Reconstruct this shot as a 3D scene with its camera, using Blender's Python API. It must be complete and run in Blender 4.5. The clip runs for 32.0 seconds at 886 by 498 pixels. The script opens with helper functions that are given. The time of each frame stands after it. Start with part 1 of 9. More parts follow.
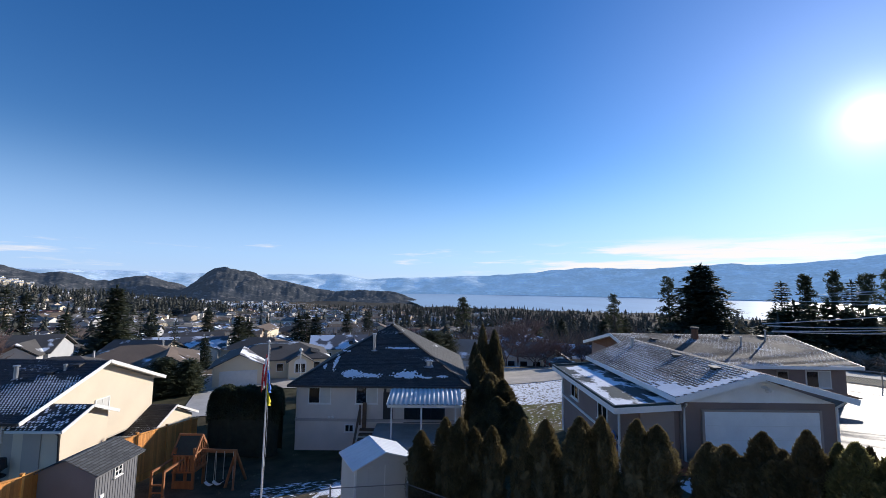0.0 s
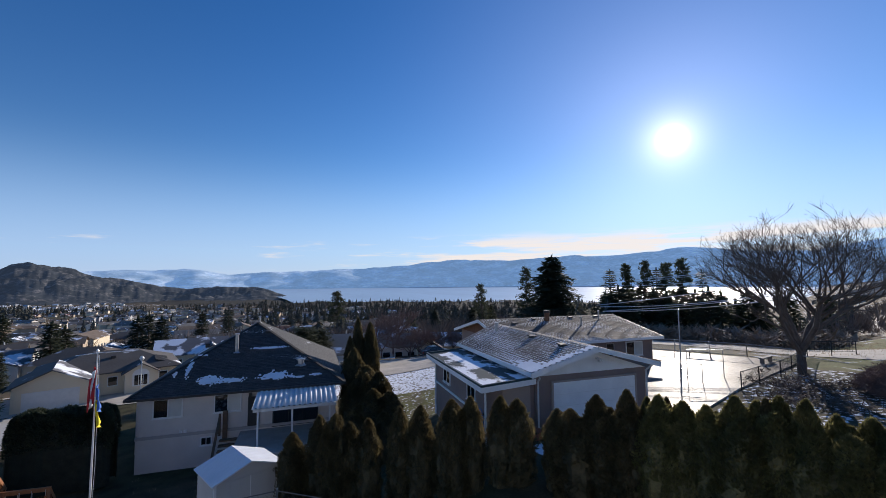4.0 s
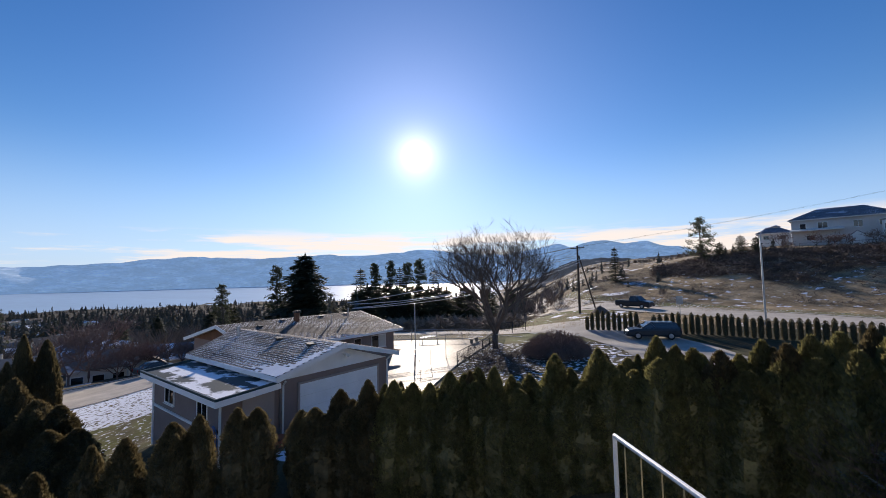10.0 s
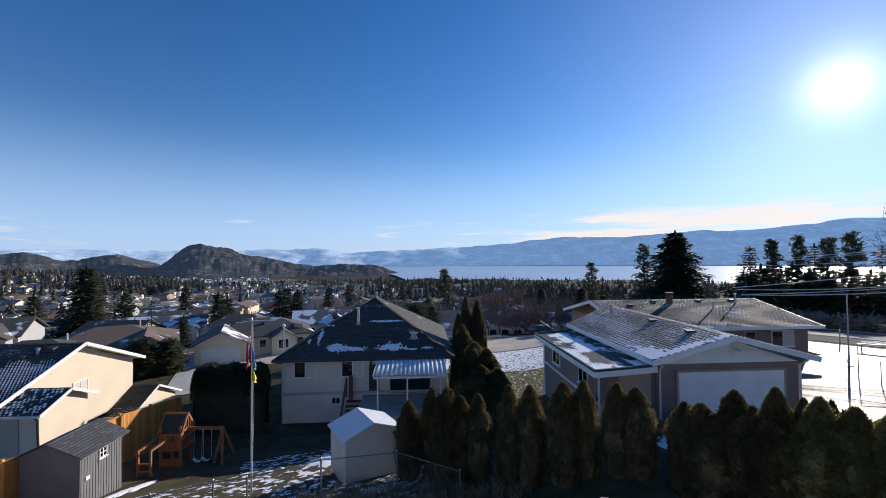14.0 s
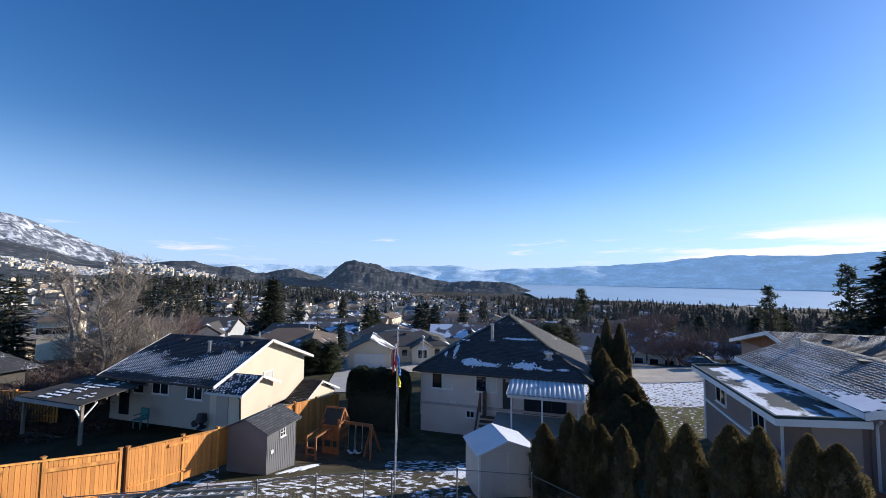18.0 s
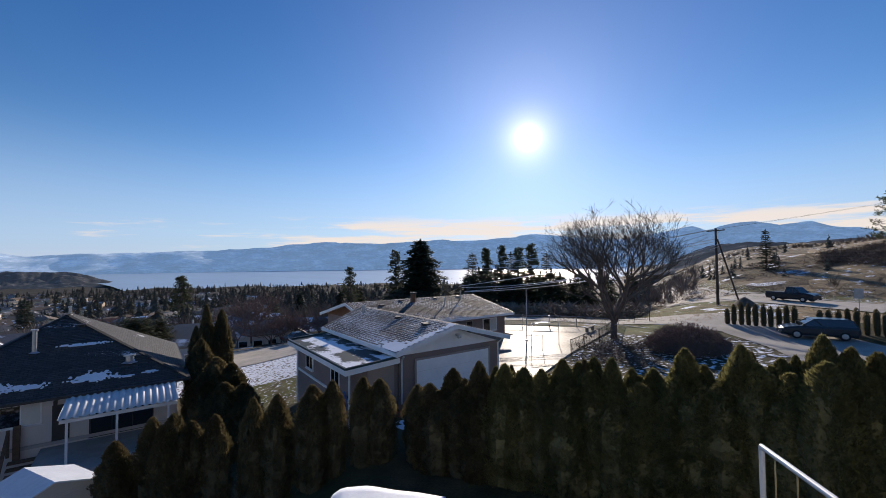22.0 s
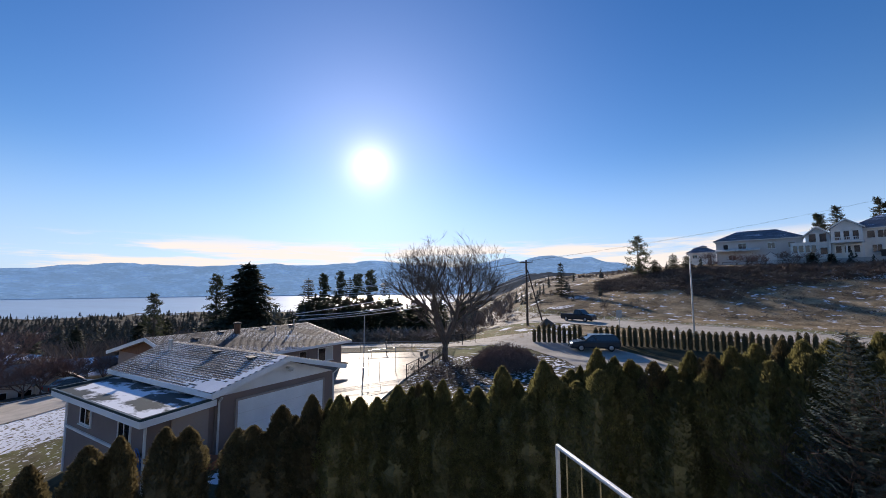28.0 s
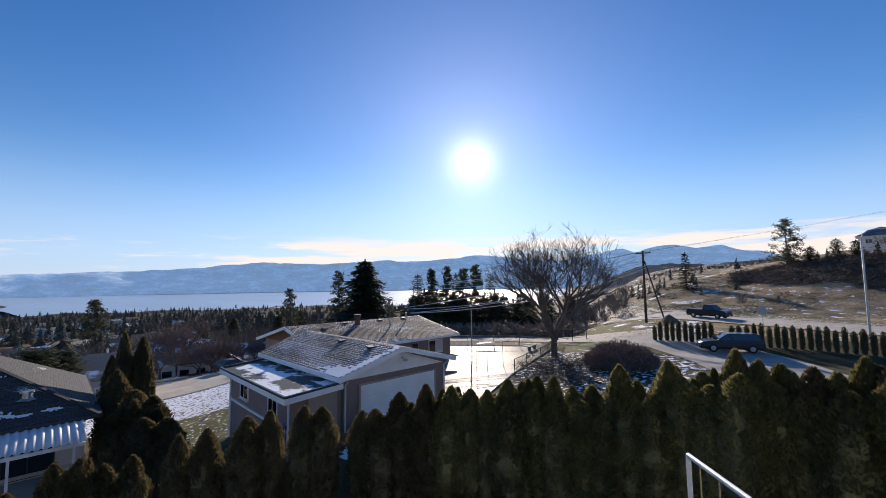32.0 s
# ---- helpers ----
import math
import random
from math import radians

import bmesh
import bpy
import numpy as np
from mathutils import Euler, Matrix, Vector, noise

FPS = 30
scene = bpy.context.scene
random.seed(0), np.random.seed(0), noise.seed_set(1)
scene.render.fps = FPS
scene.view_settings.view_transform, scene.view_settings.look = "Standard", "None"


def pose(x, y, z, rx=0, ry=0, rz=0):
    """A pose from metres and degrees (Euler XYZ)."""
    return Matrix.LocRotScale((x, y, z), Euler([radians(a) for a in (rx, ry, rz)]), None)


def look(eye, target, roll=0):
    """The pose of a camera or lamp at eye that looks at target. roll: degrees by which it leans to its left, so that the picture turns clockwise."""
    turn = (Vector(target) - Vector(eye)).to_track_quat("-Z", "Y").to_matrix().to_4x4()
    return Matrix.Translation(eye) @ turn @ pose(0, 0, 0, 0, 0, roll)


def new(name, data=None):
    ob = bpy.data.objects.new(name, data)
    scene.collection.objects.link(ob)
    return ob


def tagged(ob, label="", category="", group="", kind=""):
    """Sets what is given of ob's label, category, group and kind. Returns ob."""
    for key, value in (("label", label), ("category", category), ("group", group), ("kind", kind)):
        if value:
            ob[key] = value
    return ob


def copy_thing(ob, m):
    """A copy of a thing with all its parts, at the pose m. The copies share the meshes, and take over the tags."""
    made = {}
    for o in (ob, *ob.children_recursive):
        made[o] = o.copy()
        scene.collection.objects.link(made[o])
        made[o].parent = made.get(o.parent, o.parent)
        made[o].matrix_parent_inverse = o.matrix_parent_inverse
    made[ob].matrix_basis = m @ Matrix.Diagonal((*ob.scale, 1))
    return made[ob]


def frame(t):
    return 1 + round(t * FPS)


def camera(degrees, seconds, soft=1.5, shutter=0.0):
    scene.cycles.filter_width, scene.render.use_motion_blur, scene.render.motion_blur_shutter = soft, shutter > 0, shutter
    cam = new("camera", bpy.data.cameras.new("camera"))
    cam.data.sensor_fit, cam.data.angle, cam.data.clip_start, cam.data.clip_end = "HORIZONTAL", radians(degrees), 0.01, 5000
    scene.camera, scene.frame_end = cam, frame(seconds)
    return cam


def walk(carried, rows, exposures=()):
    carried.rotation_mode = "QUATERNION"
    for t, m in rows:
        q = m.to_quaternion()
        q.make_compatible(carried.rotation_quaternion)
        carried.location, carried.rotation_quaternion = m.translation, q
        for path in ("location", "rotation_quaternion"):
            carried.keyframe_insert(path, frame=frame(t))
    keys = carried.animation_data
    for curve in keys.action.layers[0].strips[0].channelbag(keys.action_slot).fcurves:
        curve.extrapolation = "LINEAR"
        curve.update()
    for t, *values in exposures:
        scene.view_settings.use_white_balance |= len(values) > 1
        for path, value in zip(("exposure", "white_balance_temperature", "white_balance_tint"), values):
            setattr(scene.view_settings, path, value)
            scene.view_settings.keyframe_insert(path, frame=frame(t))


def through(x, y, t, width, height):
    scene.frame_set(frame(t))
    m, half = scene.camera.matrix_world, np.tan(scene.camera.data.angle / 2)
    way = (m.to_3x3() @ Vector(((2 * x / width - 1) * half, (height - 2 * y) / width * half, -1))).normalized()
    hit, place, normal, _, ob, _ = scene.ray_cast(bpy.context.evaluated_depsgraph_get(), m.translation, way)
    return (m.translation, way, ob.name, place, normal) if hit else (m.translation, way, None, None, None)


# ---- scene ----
cam = camera(94.9, 32.0, 0.8)
# seconds, place in metres (z = 0 is eye height), yaw, pitch, roll
ROWS = [
    (0.0, -0.001, 0.003, 0.003, -0.67, 5.41, -0.78),
    (0.5, -0.038, 0.047, -0.004, 8.90, 5.77, -0.37),
    (1.0, -0.068, 0.082, -0.017, 14.21, 5.91, 0.19),
    (1.5, -0.076, 0.112, -0.029, 14.26, 5.88, 0.42),
    (2.0, -0.070, 0.128, -0.037, 10.96, 5.86, 0.53),
    (2.5, -0.055, 0.118, -0.040, 5.96, 5.81, 0.67),
    (3.0, -0.043, 0.099, -0.036, 0.29, 5.61, 0.72),
    (3.5, -0.035, 0.058, -0.031, -6.82, 5.30, 0.70),
    (4.0, -0.040, -0.012, -0.020, -18.02, 4.42, 0.57),
    (4.5, -0.027, -0.102, -0.007, -31.71, 3.43, -0.14),
    (6.5, 0.080, -0.058, -0.051, -51.74, 3.43, 0.71),
    (7.0, 0.122, -0.067, -0.054, -56.20, 4.10, 0.41),
    (7.5, 0.153, -0.073, -0.057, -61.57, 4.44, 0.29),
    (8.0, 0.177, -0.073, -0.062, -64.35, 4.52, 0.32),
    (8.5, 0.178, -0.072, -0.061, -63.84, 4.45, 0.36),
    (9.0, 0.162, -0.068, -0.058, -61.53, 4.19, 0.63),
    (9.5, 0.140, -0.071, -0.058, -57.37, 3.99, 0.89),
    (10.0, 0.111, -0.054, -0.048, -51.63, 3.79, 1.16),
    (10.5, 0.063, -0.019, -0.025, -41.57, 4.04, 1.26),
    (11.0, -0.012, 0.002, -0.020, -29.20, 3.95, 1.44),
    (11.5, -0.110, 0.019, -0.005, -17.79, 3.52, 1.54),
    (12.0, -0.162, 0.064, 0.004, -9.10, 2.73, 1.44),
    (12.5, -0.163, 0.096, 0.011, -4.01, 1.93, 1.17),
    (13.0, -0.141, 0.114, 0.022, -2.92, 1.47, 0.75),
    (13.5, -0.115, 0.135, 0.053, -4.11, 1.33, 0.50),
    (15.5, -0.129, -0.092, -0.025, 5.97, 2.59, 0.87),
    (16.0, -0.141, -0.104, -0.022, 10.06, 2.78, 0.87),
    (16.5, -0.155, -0.104, -0.017, 12.81, 3.13, 0.53),
    (17.0, -0.176, -0.094, -0.005, 14.31, 3.47, 0.15),
    (17.5, -0.191, -0.083, 0.000, 15.13, 3.76, -0.38),
    (18.0, -0.186, -0.085, 0.000, 15.21, 3.95, -0.67),
    (18.5, -0.180, -0.097, -0.005, 14.95, 3.99, -0.74),
    (19.0, -0.177, -0.110, -0.011, 14.08, 3.87, -0.55),
    (19.5, -0.177, -0.104, -0.014, 12.00, 3.62, -0.35),
    (20.0, -0.148, -0.086, -0.020, 7.01, 3.07, -0.06),
    (20.5, -0.080, -0.070, -0.024, -1.16, 2.41, 0.18),
    (21.0, 0.006, -0.059, -0.038, -12.17, 1.85, 0.29),
    (21.5, 0.091, -0.055, -0.057, -24.91, 1.54, 0.42),
    (22.0, 0.164, -0.039, -0.081, -36.08, 1.88, 0.58),
    (22.5, 0.173, -0.056, -0.082, -43.77, 2.82, 0.77),
    (23.0, 0.157, -0.051, -0.074, -46.88, 3.69, 0.74),
    (23.5, 0.141, -0.038, -0.070, -47.88, 4.00, 0.46),
    (24.0, 0.127, -0.025, -0.061, -48.09, 3.56, 0.07),
    (24.5, 0.120, -0.015, -0.062, -48.41, 2.85, -0.30),
    (25.0, 0.105, -0.025, -0.070, -49.79, 2.09, -0.39),
    (25.5, 0.108, -0.045, -0.069, -52.46, 2.09, -0.35),
    (26.0, 0.104, -0.061, -0.060, -56.11, 2.88, -0.26),
    (26.5, 0.102, -0.069, -0.047, -59.27, 3.96, -0.03),
    (28.5, 0.136, -0.074, -0.050, -58.13, 5.60, 0.25),
    (29.0, 0.140, -0.081, -0.056, -58.18, 5.57, 0.06),
    (29.5, 0.145, -0.083, -0.054, -59.70, 5.34, -0.01),
    (30.0, 0.148, -0.086, -0.050, -61.64, 5.03, 0.16),
    (30.5, 0.147, -0.088, -0.055, -63.02, 4.68, 0.44),
    (31.0, 0.142, -0.078, -0.056, -62.20, 4.47, 0.68),
    (31.5, 0.118, -0.064, -0.057, -56.90, 4.69, 0.78),
    (32.0, 0.080, -0.047, -0.046, -43.77, 4.71, 0.79),
]
walk(cam, [(t, pose(x, y, z, 90 + pitch, roll, yaw)) for t, x, y, z, yaw, pitch, roll in ROWS], [(0, 0.28, 6350, 12), (1, 0.42, 6440, 12), (2, 0.44, 6520, 12), (3, 0.28, 6610, 13), (4, 0.08, 6570, 14), (6.5, 0.2, 7000, 16), (10, 0.2, 7000, 16), (12, 0.12, 6800, 16), (14.5, 0.22, 6560, 13), (16, 0.38, 6470, 12), (19.5, 0.38, 6360, 12), (21, 0.1, 6570, 13), (22, 0.02, 6920, 15), (23, 0.14, 6950, 16), (24, 0.12, 6950, 16), (26, 0.24, 6980, 16), (32, 0.24, 7000, 16)])

# ---- world and sun ----
SUN_AZ, SUN_EL = 48.15, 16.75          # degrees right of +y, degrees up
SUN_DIR = Vector((math.sin(radians(SUN_AZ)) * math.cos(radians(SUN_EL)), math.cos(radians(SUN_AZ)) * math.cos(radians(SUN_EL)), math.sin(radians(SUN_EL))))
world = bpy.data.worlds.new("sky")
scene.world = world
world.use_nodes = True
wn, wl = world.node_tree.nodes, world.node_tree.links
wn.clear()
sky = wn.new("ShaderNodeTexSky")
sky.sky_type, sky.sun_disc = "NISHITA", False
sky.sun_elevation, sky.sun_rotation = radians(SUN_EL), radians(SUN_AZ)
sky.altitude, sky.air_density, sky.dust_density, sky.ozone_density = 500, 1.0, 0.0, 2.0
coord = wn.new("ShaderNodeTexCoord")
# the glow of the air round the sun
dot = wn.new("ShaderNodeVectorMath")
dot.operation = "DOT_PRODUCT"
dot.inputs[1].default_value = SUN_DIR
wl.new(coord.outputs["Generated"], dot.inputs[0])


def wmath(op, a, b):
    n = wn.new("ShaderNodeMath")
    n.operation = op
    for i, v in enumerate((a, b)):
        if isinstance(v, (int, float)):
            n.inputs[i].default_value = v
        else:
            wl.new(v, n.inputs[i])
    return n.outputs[0]


pos = wmath("MAXIMUM", dot.outputs["Value"], 0.0)
disc = wmath("MULTIPLY", wmath("POWER", pos, 6500.0), 24.0)
aureole = wmath("MULTIPLY", wmath("POWER", pos, 700.0), 4.0)
halo = wmath("MULTIPLY", wmath("POWER", pos, 70.0), 1.3)
wide = wmath("MULTIPLY", wmath("POWER", pos, 12.0), 1.25)


def wscale(value, colour):
    """A grey value times a colour."""
    n = wn.new("ShaderNodeMix")
    n.data_type, n.blend_type = "RGBA", "MULTIPLY"
    n.inputs[0].default_value = 1.0
    n.inputs[6].default_value = (*colour, 1)
    wl.new(value, n.inputs[7])
    return n.outputs[2]


tint = wn.new("ShaderNodeMix")
tint.data_type, tint.blend_type = "RGBA", "ADD"
tint.inputs[0].default_value = 1.0
wl.new(wscale(wmath("ADD", disc, aureole), (1.0, 0.96, 0.84)), tint.inputs[6])
wl.new(wscale(wmath("ADD", halo, wide), (0.88, 0.92, 1.1)), tint.inputs[7])
addg = wn.new("ShaderNodeMix")
addg.data_type, addg.blend_type = "RGBA", "ADD"
addg.inputs[0].default_value = 1.0
rich = wn.new("ShaderNodeHueSaturation")
rich.inputs["Saturation"].default_value, rich.inputs["Value"].default_value = 1.36, 0.86
rich.inputs["Hue"].default_value = 0.513
wl.new(sky.outputs[0], rich.inputs["Color"])
zc = wn.new("ShaderNodeSeparateXYZ")
wl.new(coord.outputs["Generated"], zc.inputs[0])
low = wn.new("ShaderNodeMapRange")       # the pale blue air low over the horizon
low.interpolation_type = "SMOOTHERSTEP"
for i, v in ((1, -0.02), (2, 0.33), (3, 0.76), (4, 0.0)):
    low.inputs[i].default_value = v
wl.new(zc.outputs[2], low.inputs[0])
air = wn.new("ShaderNodeMix")
air.data_type = "RGBA"
wl.new(low.outputs[0], air.inputs[0])
wl.new(rich.outputs[0], air.inputs[6])
air.inputs[7].default_value = (2.35, 3.65, 6.3, 1)
wl.new(air.outputs[2], addg.inputs[6])
wl.new(tint.outputs[2], addg.inputs[7])
# thin bright cloud banks low over the far shore
sep = wn.new("ShaderNodeSeparateXYZ")
wl.new(coord.outputs["Generated"], sep.inputs[0])
stretch = wn.new("ShaderNodeMapping")
stretch.inputs["Scale"].default_value = (3.0, 3.0, 34.0)
wl.new(coord.outputs["Generated"], stretch.inputs[0])
cn = wn.new("ShaderNodeTexNoise")
cn.inputs["Scale"].default_value, cn.inputs["Detail"].default_value, cn.inputs["Roughness"].default_value = 1.6, 7, 0.6
wl.new(stretch.outputs[0], cn.inputs["Vector"])
band = wn.new("ShaderNodeMapRange")      # rises from 2 degrees, gone by 7
band.interpolation_type = "SMOOTHSTEP"
for i, v in ((1, 0.122), (2, 0.085), (3, 0.0), (4, 1.0)):
    band.inputs[i].default_value = v
wl.new(sep.outputs[2], band.inputs[0])
side = wn.new("ShaderNodeMapRange")      # thicker towards the sun's side
side.interpolation_type = "SMOOTHSTEP"
for i, v in ((1, 0.02), (2, 0.5), (3, -0.6), (4, 1.0)):
    side.inputs[i].default_value = v
wl.new(sep.outputs[0], side.inputs[0])
cover = wmath("ADD", wmath("MULTIPLY", side.outputs[0], 0.14), wmath("MULTIPLY", band.outputs[0], 0.1))
dens = wn.new("ShaderNodeMapRange")
dens.interpolation_type = "SMOOTHSTEP"
dens.inputs[1].default_value, dens.inputs[2].default_value = 0.60, 0.80
wl.new(wmath("ADD", cn.outputs["Fac"], cover), dens.inputs[0])
cfac = wmath("MULTIPLY", wmath("MULTIPLY", dens.outputs[0], band.outputs[0]), 0.85)
mixc = wn.new("ShaderNodeMix")
mixc.data_type = "RGBA"
wl.new(cfac, mixc.inputs[0])
wl.new(addg.outputs[2], mixc.inputs[6])
mixc.inputs[7].default_value = (6.3, 5.75, 5.2, 1)
bg = wn.new("ShaderNodeBackground")
bg.inputs[1].default_value = 0.14
wl.new(mixc.outputs[2], bg.inputs[0])
wo = wn.new("ShaderNodeOutputWorld")
wl.new(bg.outputs[0], wo.inputs[0])
sun = new("sun", bpy.data.lights.new("sun", "SUN"))
sun.data.energy, sun.data.angle, sun.data.color = 5.0, radians(0.5), (1.0, 0.93, 0.82)
sun.matrix_world = look(SUN_DIR * 100, (0, 0, 0))

# ---- materials ----
SNOW = (0.82, 0.85, 0.9)


def material(name, base, rough=0.8, vary=0.18, scale=3.0, fine=40.0, bump=0.15, metal=0.0, other=None, patch=0.5, soft=0.12, patch_scale=0.6,
             snow=0.0, snow_scale=0.5, spec=0.5, stretch=None, per_piece=0.0, haze_glow=None, patch_detail=5, patch_rough=0.5):
    """A node material: base colour varied by coarse and fine noise, a second colour in patches, snow lying in patches, bump."""
    m = bpy.data.materials.new(name)
    m.use_nodes = True
    n, l = m.node_tree.nodes, m.node_tree.links
    b = n["Principled BSDF"]
    b.inputs["Roughness"].default_value, b.inputs["Metallic"].default_value = rough, metal
    b.inputs["Specular IOR Level"].default_value = spec
    tc = n.new("ShaderNodeTexCoord")
    vec = tc.outputs["Object"]
    if stretch:
        mp = n.new("ShaderNodeMapping")
        mp.inputs["Scale"].default_value = stretch
        l.new(vec, mp.inputs[0])
        vec = mp.outputs[0]

    def noise_tex(s, detail=4, rough_=0.5):
        t = n.new("ShaderNodeTexNoise")
        t.inputs["Roughness"].default_value = rough_
        t.inputs["Scale"].default_value, t.inputs["Detail"].default_value = s, detail
        l.new(vec, t.inputs["Vector"])
        return t.outputs["Fac"]

    def ramp(fac, lo, hi, a, c):
        r = n.new("ShaderNodeMapRange")
        r.inputs[1].default_value, r.inputs[2].default_value, r.inputs[3].default_value, r.inputs[4].default_value = lo, hi, a, c
        l.new(fac, r.inputs[0])
        return r.outputs[0]

    def mix(fac, a, c, mode="MIX"):
        x = n.new("ShaderNodeMix")
        x.data_type, x.blend_type = "RGBA", mode
        for i, v in ((0, fac), (6, a), (7, c)):
            if isinstance(v, tuple):
                x.inputs[i].default_value = (*v, 1)
            elif isinstance(v, (int, float)):
                x.inputs[i].default_value = v
            else:
                l.new(v, x.inputs[i])
        return x.outputs[2]

    coarse, small = noise_tex(scale), noise_tex(fine, 3)
    col = base
    if other:
        col = mix(ramp(noise_tex(patch_scale, patch_detail, patch_rough), patch - soft, patch + soft, 0, 1), base, other)
    g = n.new("ShaderNodeMath")
    g.operation = "MULTIPLY"
    l.new(ramp(coarse, 0.3, 0.7, 1 - vary, 1 + vary), g.inputs[0])
    l.new(ramp(small, 0.3, 0.7, 1 - vary * 0.7, 1 + vary * 0.7), g.inputs[1])
    if per_piece:
        oi = n.new("ShaderNodeObjectInfo")
        g2 = n.new("ShaderNodeMath")
        g2.operation = "MULTIPLY"
        l.new(g.outputs[0], g2.inputs[0])
        l.new(ramp(oi.outputs["Random"], 0, 1, 1 - per_piece, 1 + per_piece), g2.inputs[1])
        g = g2
    comb = n.new("ShaderNodeCombineXYZ")
    for i in range(3):
        l.new(g.outputs[0], comb.inputs[i])
    col = mix(1.0, col, comb.outputs[0], "MULTIPLY")
    if snow:
        fac = ramp(noise_tex(snow_scale, 6), 0.62 - snow * 0.3, 0.68 - snow * 0.3, 0, 1)
        col = mix(fac, col, SNOW)
    l.new(col, b.inputs["Base Color"])
    # a flat emission that stands for the haze before far hills
    if haze_glow:
        b.inputs["Emission Color"].default_value, b.inputs["Emission Strength"].default_value = (*haze_glow, 1), 1.0
    if bump:
        bp = n.new("ShaderNodeBump")
        bp.inputs["Strength"].default_value, bp.inputs["Distance"].default_value = bump, 0.02
        l.new(small, bp.inputs["Height"])
        l.new(bp.outputs[0], b.inputs["Normal"])
    return m


# ---- mesh helpers ----
class Shape:
    """Points and faces of one mesh."""

    def __init__(self):
        self.v, self.f = [], []

    def add(self, verts, faces):
        k = len(self.v)
        self.v += [tuple(p) for p in verts]
        self.f += [tuple(i + k for i in f) for f in faces]
        return self

    def box(self, x0, x1, y0, y1, z0, z1):
        return self.add([(x0, y0, z0), (x1, y0, z0), (x1, y1, z0), (x0, y1, z0), (x0, y0, z1), (x1, y0, z1), (x1, y1, z1), (x0, y1, z1)],
                        [(0, 3, 2, 1), (4, 5, 6, 7), (0, 1, 5, 4), (1, 2, 6, 5), (2, 3, 7, 6), (3, 0, 4, 7)])

    def slab(self, top, thick):
        """A plate under a planar polygon of points (counter-clockwise from above)."""
        n = len(top)
        low = [(p[0], p[1], p[2] - thick) for p in top]
        return self.add(list(top) + low, [tuple(range(n)), tuple(range(2 * n - 1, n - 1, -1))] + [(i, n + i, n + (i + 1) % n, (i + 1) % n) for i in range(n)])

    def beam(self, a, b, w, h=None):
        """A square bar from a to b, w across and h deep."""
        a, b, h = Vector(a), Vector(b), h or w
        d = (b - a).normalized()
        s = d.cross(Vector((0, 0, 1)))
        s = s.normalized() if s.length > 0.01 else Vector((1, 0, 0))
        u = s.cross(d)
        q = [(-w / 2, -h / 2), (w / 2, -h / 2), (w / 2, h / 2), (-w / 2, h / 2)]
        return self.add([p + s * i + u * j for p in (a, b) for i, j in q], [(0, 3, 2, 1), (4, 5, 6, 7), (0, 1, 5, 4), (1, 2, 6, 5), (2, 3, 7, 6), (3, 0, 4, 7)])

    def tube(self, path, radii, n=8, cap=True):
        path = [Vector(p) for p in path]
        if isinstance(radii, (int, float)):
            radii = [radii] * len(path)
        vs, fs = [], []
        for i, p in enumerate(path):
            d = (path[min(i + 1, len(path) - 1)] - path[max(i - 1, 0)]).normalized()
            s = d.cross(Vector((0, 0, 1)))
            s = s.normalized() if s.length > 0.02 else Vector((1, 0, 0))
            u = s.cross(d)
            for k in range(n):
                a = 2 * math.pi * k / n
                vs.append(p + (s * math.cos(a) + u * math.sin(a)) * radii[i])
        for i in range(len(path) - 1):
            for k in range(n):
                fs.append((i * n + k, i * n + (k + 1) % n, (i + 1) * n + (k + 1) % n, (i + 1) * n + k))
        if cap:
            fs += [tuple(range(n - 1, -1, -1)), tuple(range((len(path) - 1) * n, len(path) * n))]
        return self.add(vs, fs)

    def body(self, x0, x1, y0, y1, z0, ze, zr, along="x"):
        """Walls of a house with gables at both ends, as one closed piece."""
        if along == "x":
            m = (y0 + y1) / 2
            prof = [(y0, z0), (y1, z0), (y1, ze), (m, zr), (y0, ze)]
            vs = [(x, y, z) for x in (x0, x1) for y, z in prof]
        else:
            m = (x0 + x1) / 2
            prof = [(x1, z0), (x0, z0), (x0, ze), (m, zr), (x1, ze)]
            vs = [(x, y, z) for y in (y0, y1) for x, z in prof]
        return self.add(vs, [(4, 3, 2, 1, 0), (5, 6, 7, 8, 9)] + [(i, (i + 1) % 5, 5 + (i + 1) % 5, 5 + i) for i in range(5)])

    def moved(self, m):
        self.v = [tuple(m @ Vector(p)) for p in self.v]
        return self


def mesh_of(name, shape, material_, smooth=False):
    me = bpy.data.meshes.new(name)
    me.from_pydata(shape.v, [], shape.f)
    me.materials.append(material_)
    if smooth:
        me.polygons.foreach_set("use_smooth", [True] * len(me.polygons))
    me.update()
    return me


def part(name, shape, material_, parent, label="", smooth=False):
    ob = new(name, mesh_of(name, shape, material_, smooth))
    ob.parent = parent
    return tagged(ob, label) if label else ob


def thing(name, label, category, at=(0, 0, 0), turn=0.0, group="", kind=""):
    ob = new(name)
    ob.empty_display_size = 0.2
    ob.matrix_basis = pose(*at, 0, 0, turn)
    return tagged(ob, label, category, group, kind)


def single(name, shape, material_, label, category, at=(0, 0, 0), turn=0.0, group="", kind="", smooth=False):
    ob = new(name, mesh_of(name, shape, material_, smooth))
    ob.matrix_basis = pose(*at, 0, 0, turn)
    return tagged(ob, label, category, group, kind)


def setting(name, shape, material_, label, smooth=False):
    ob = new(name, mesh_of(name, shape, material_, smooth))
    return tagged(ob, label, name.split("_")[0], "", "structure")


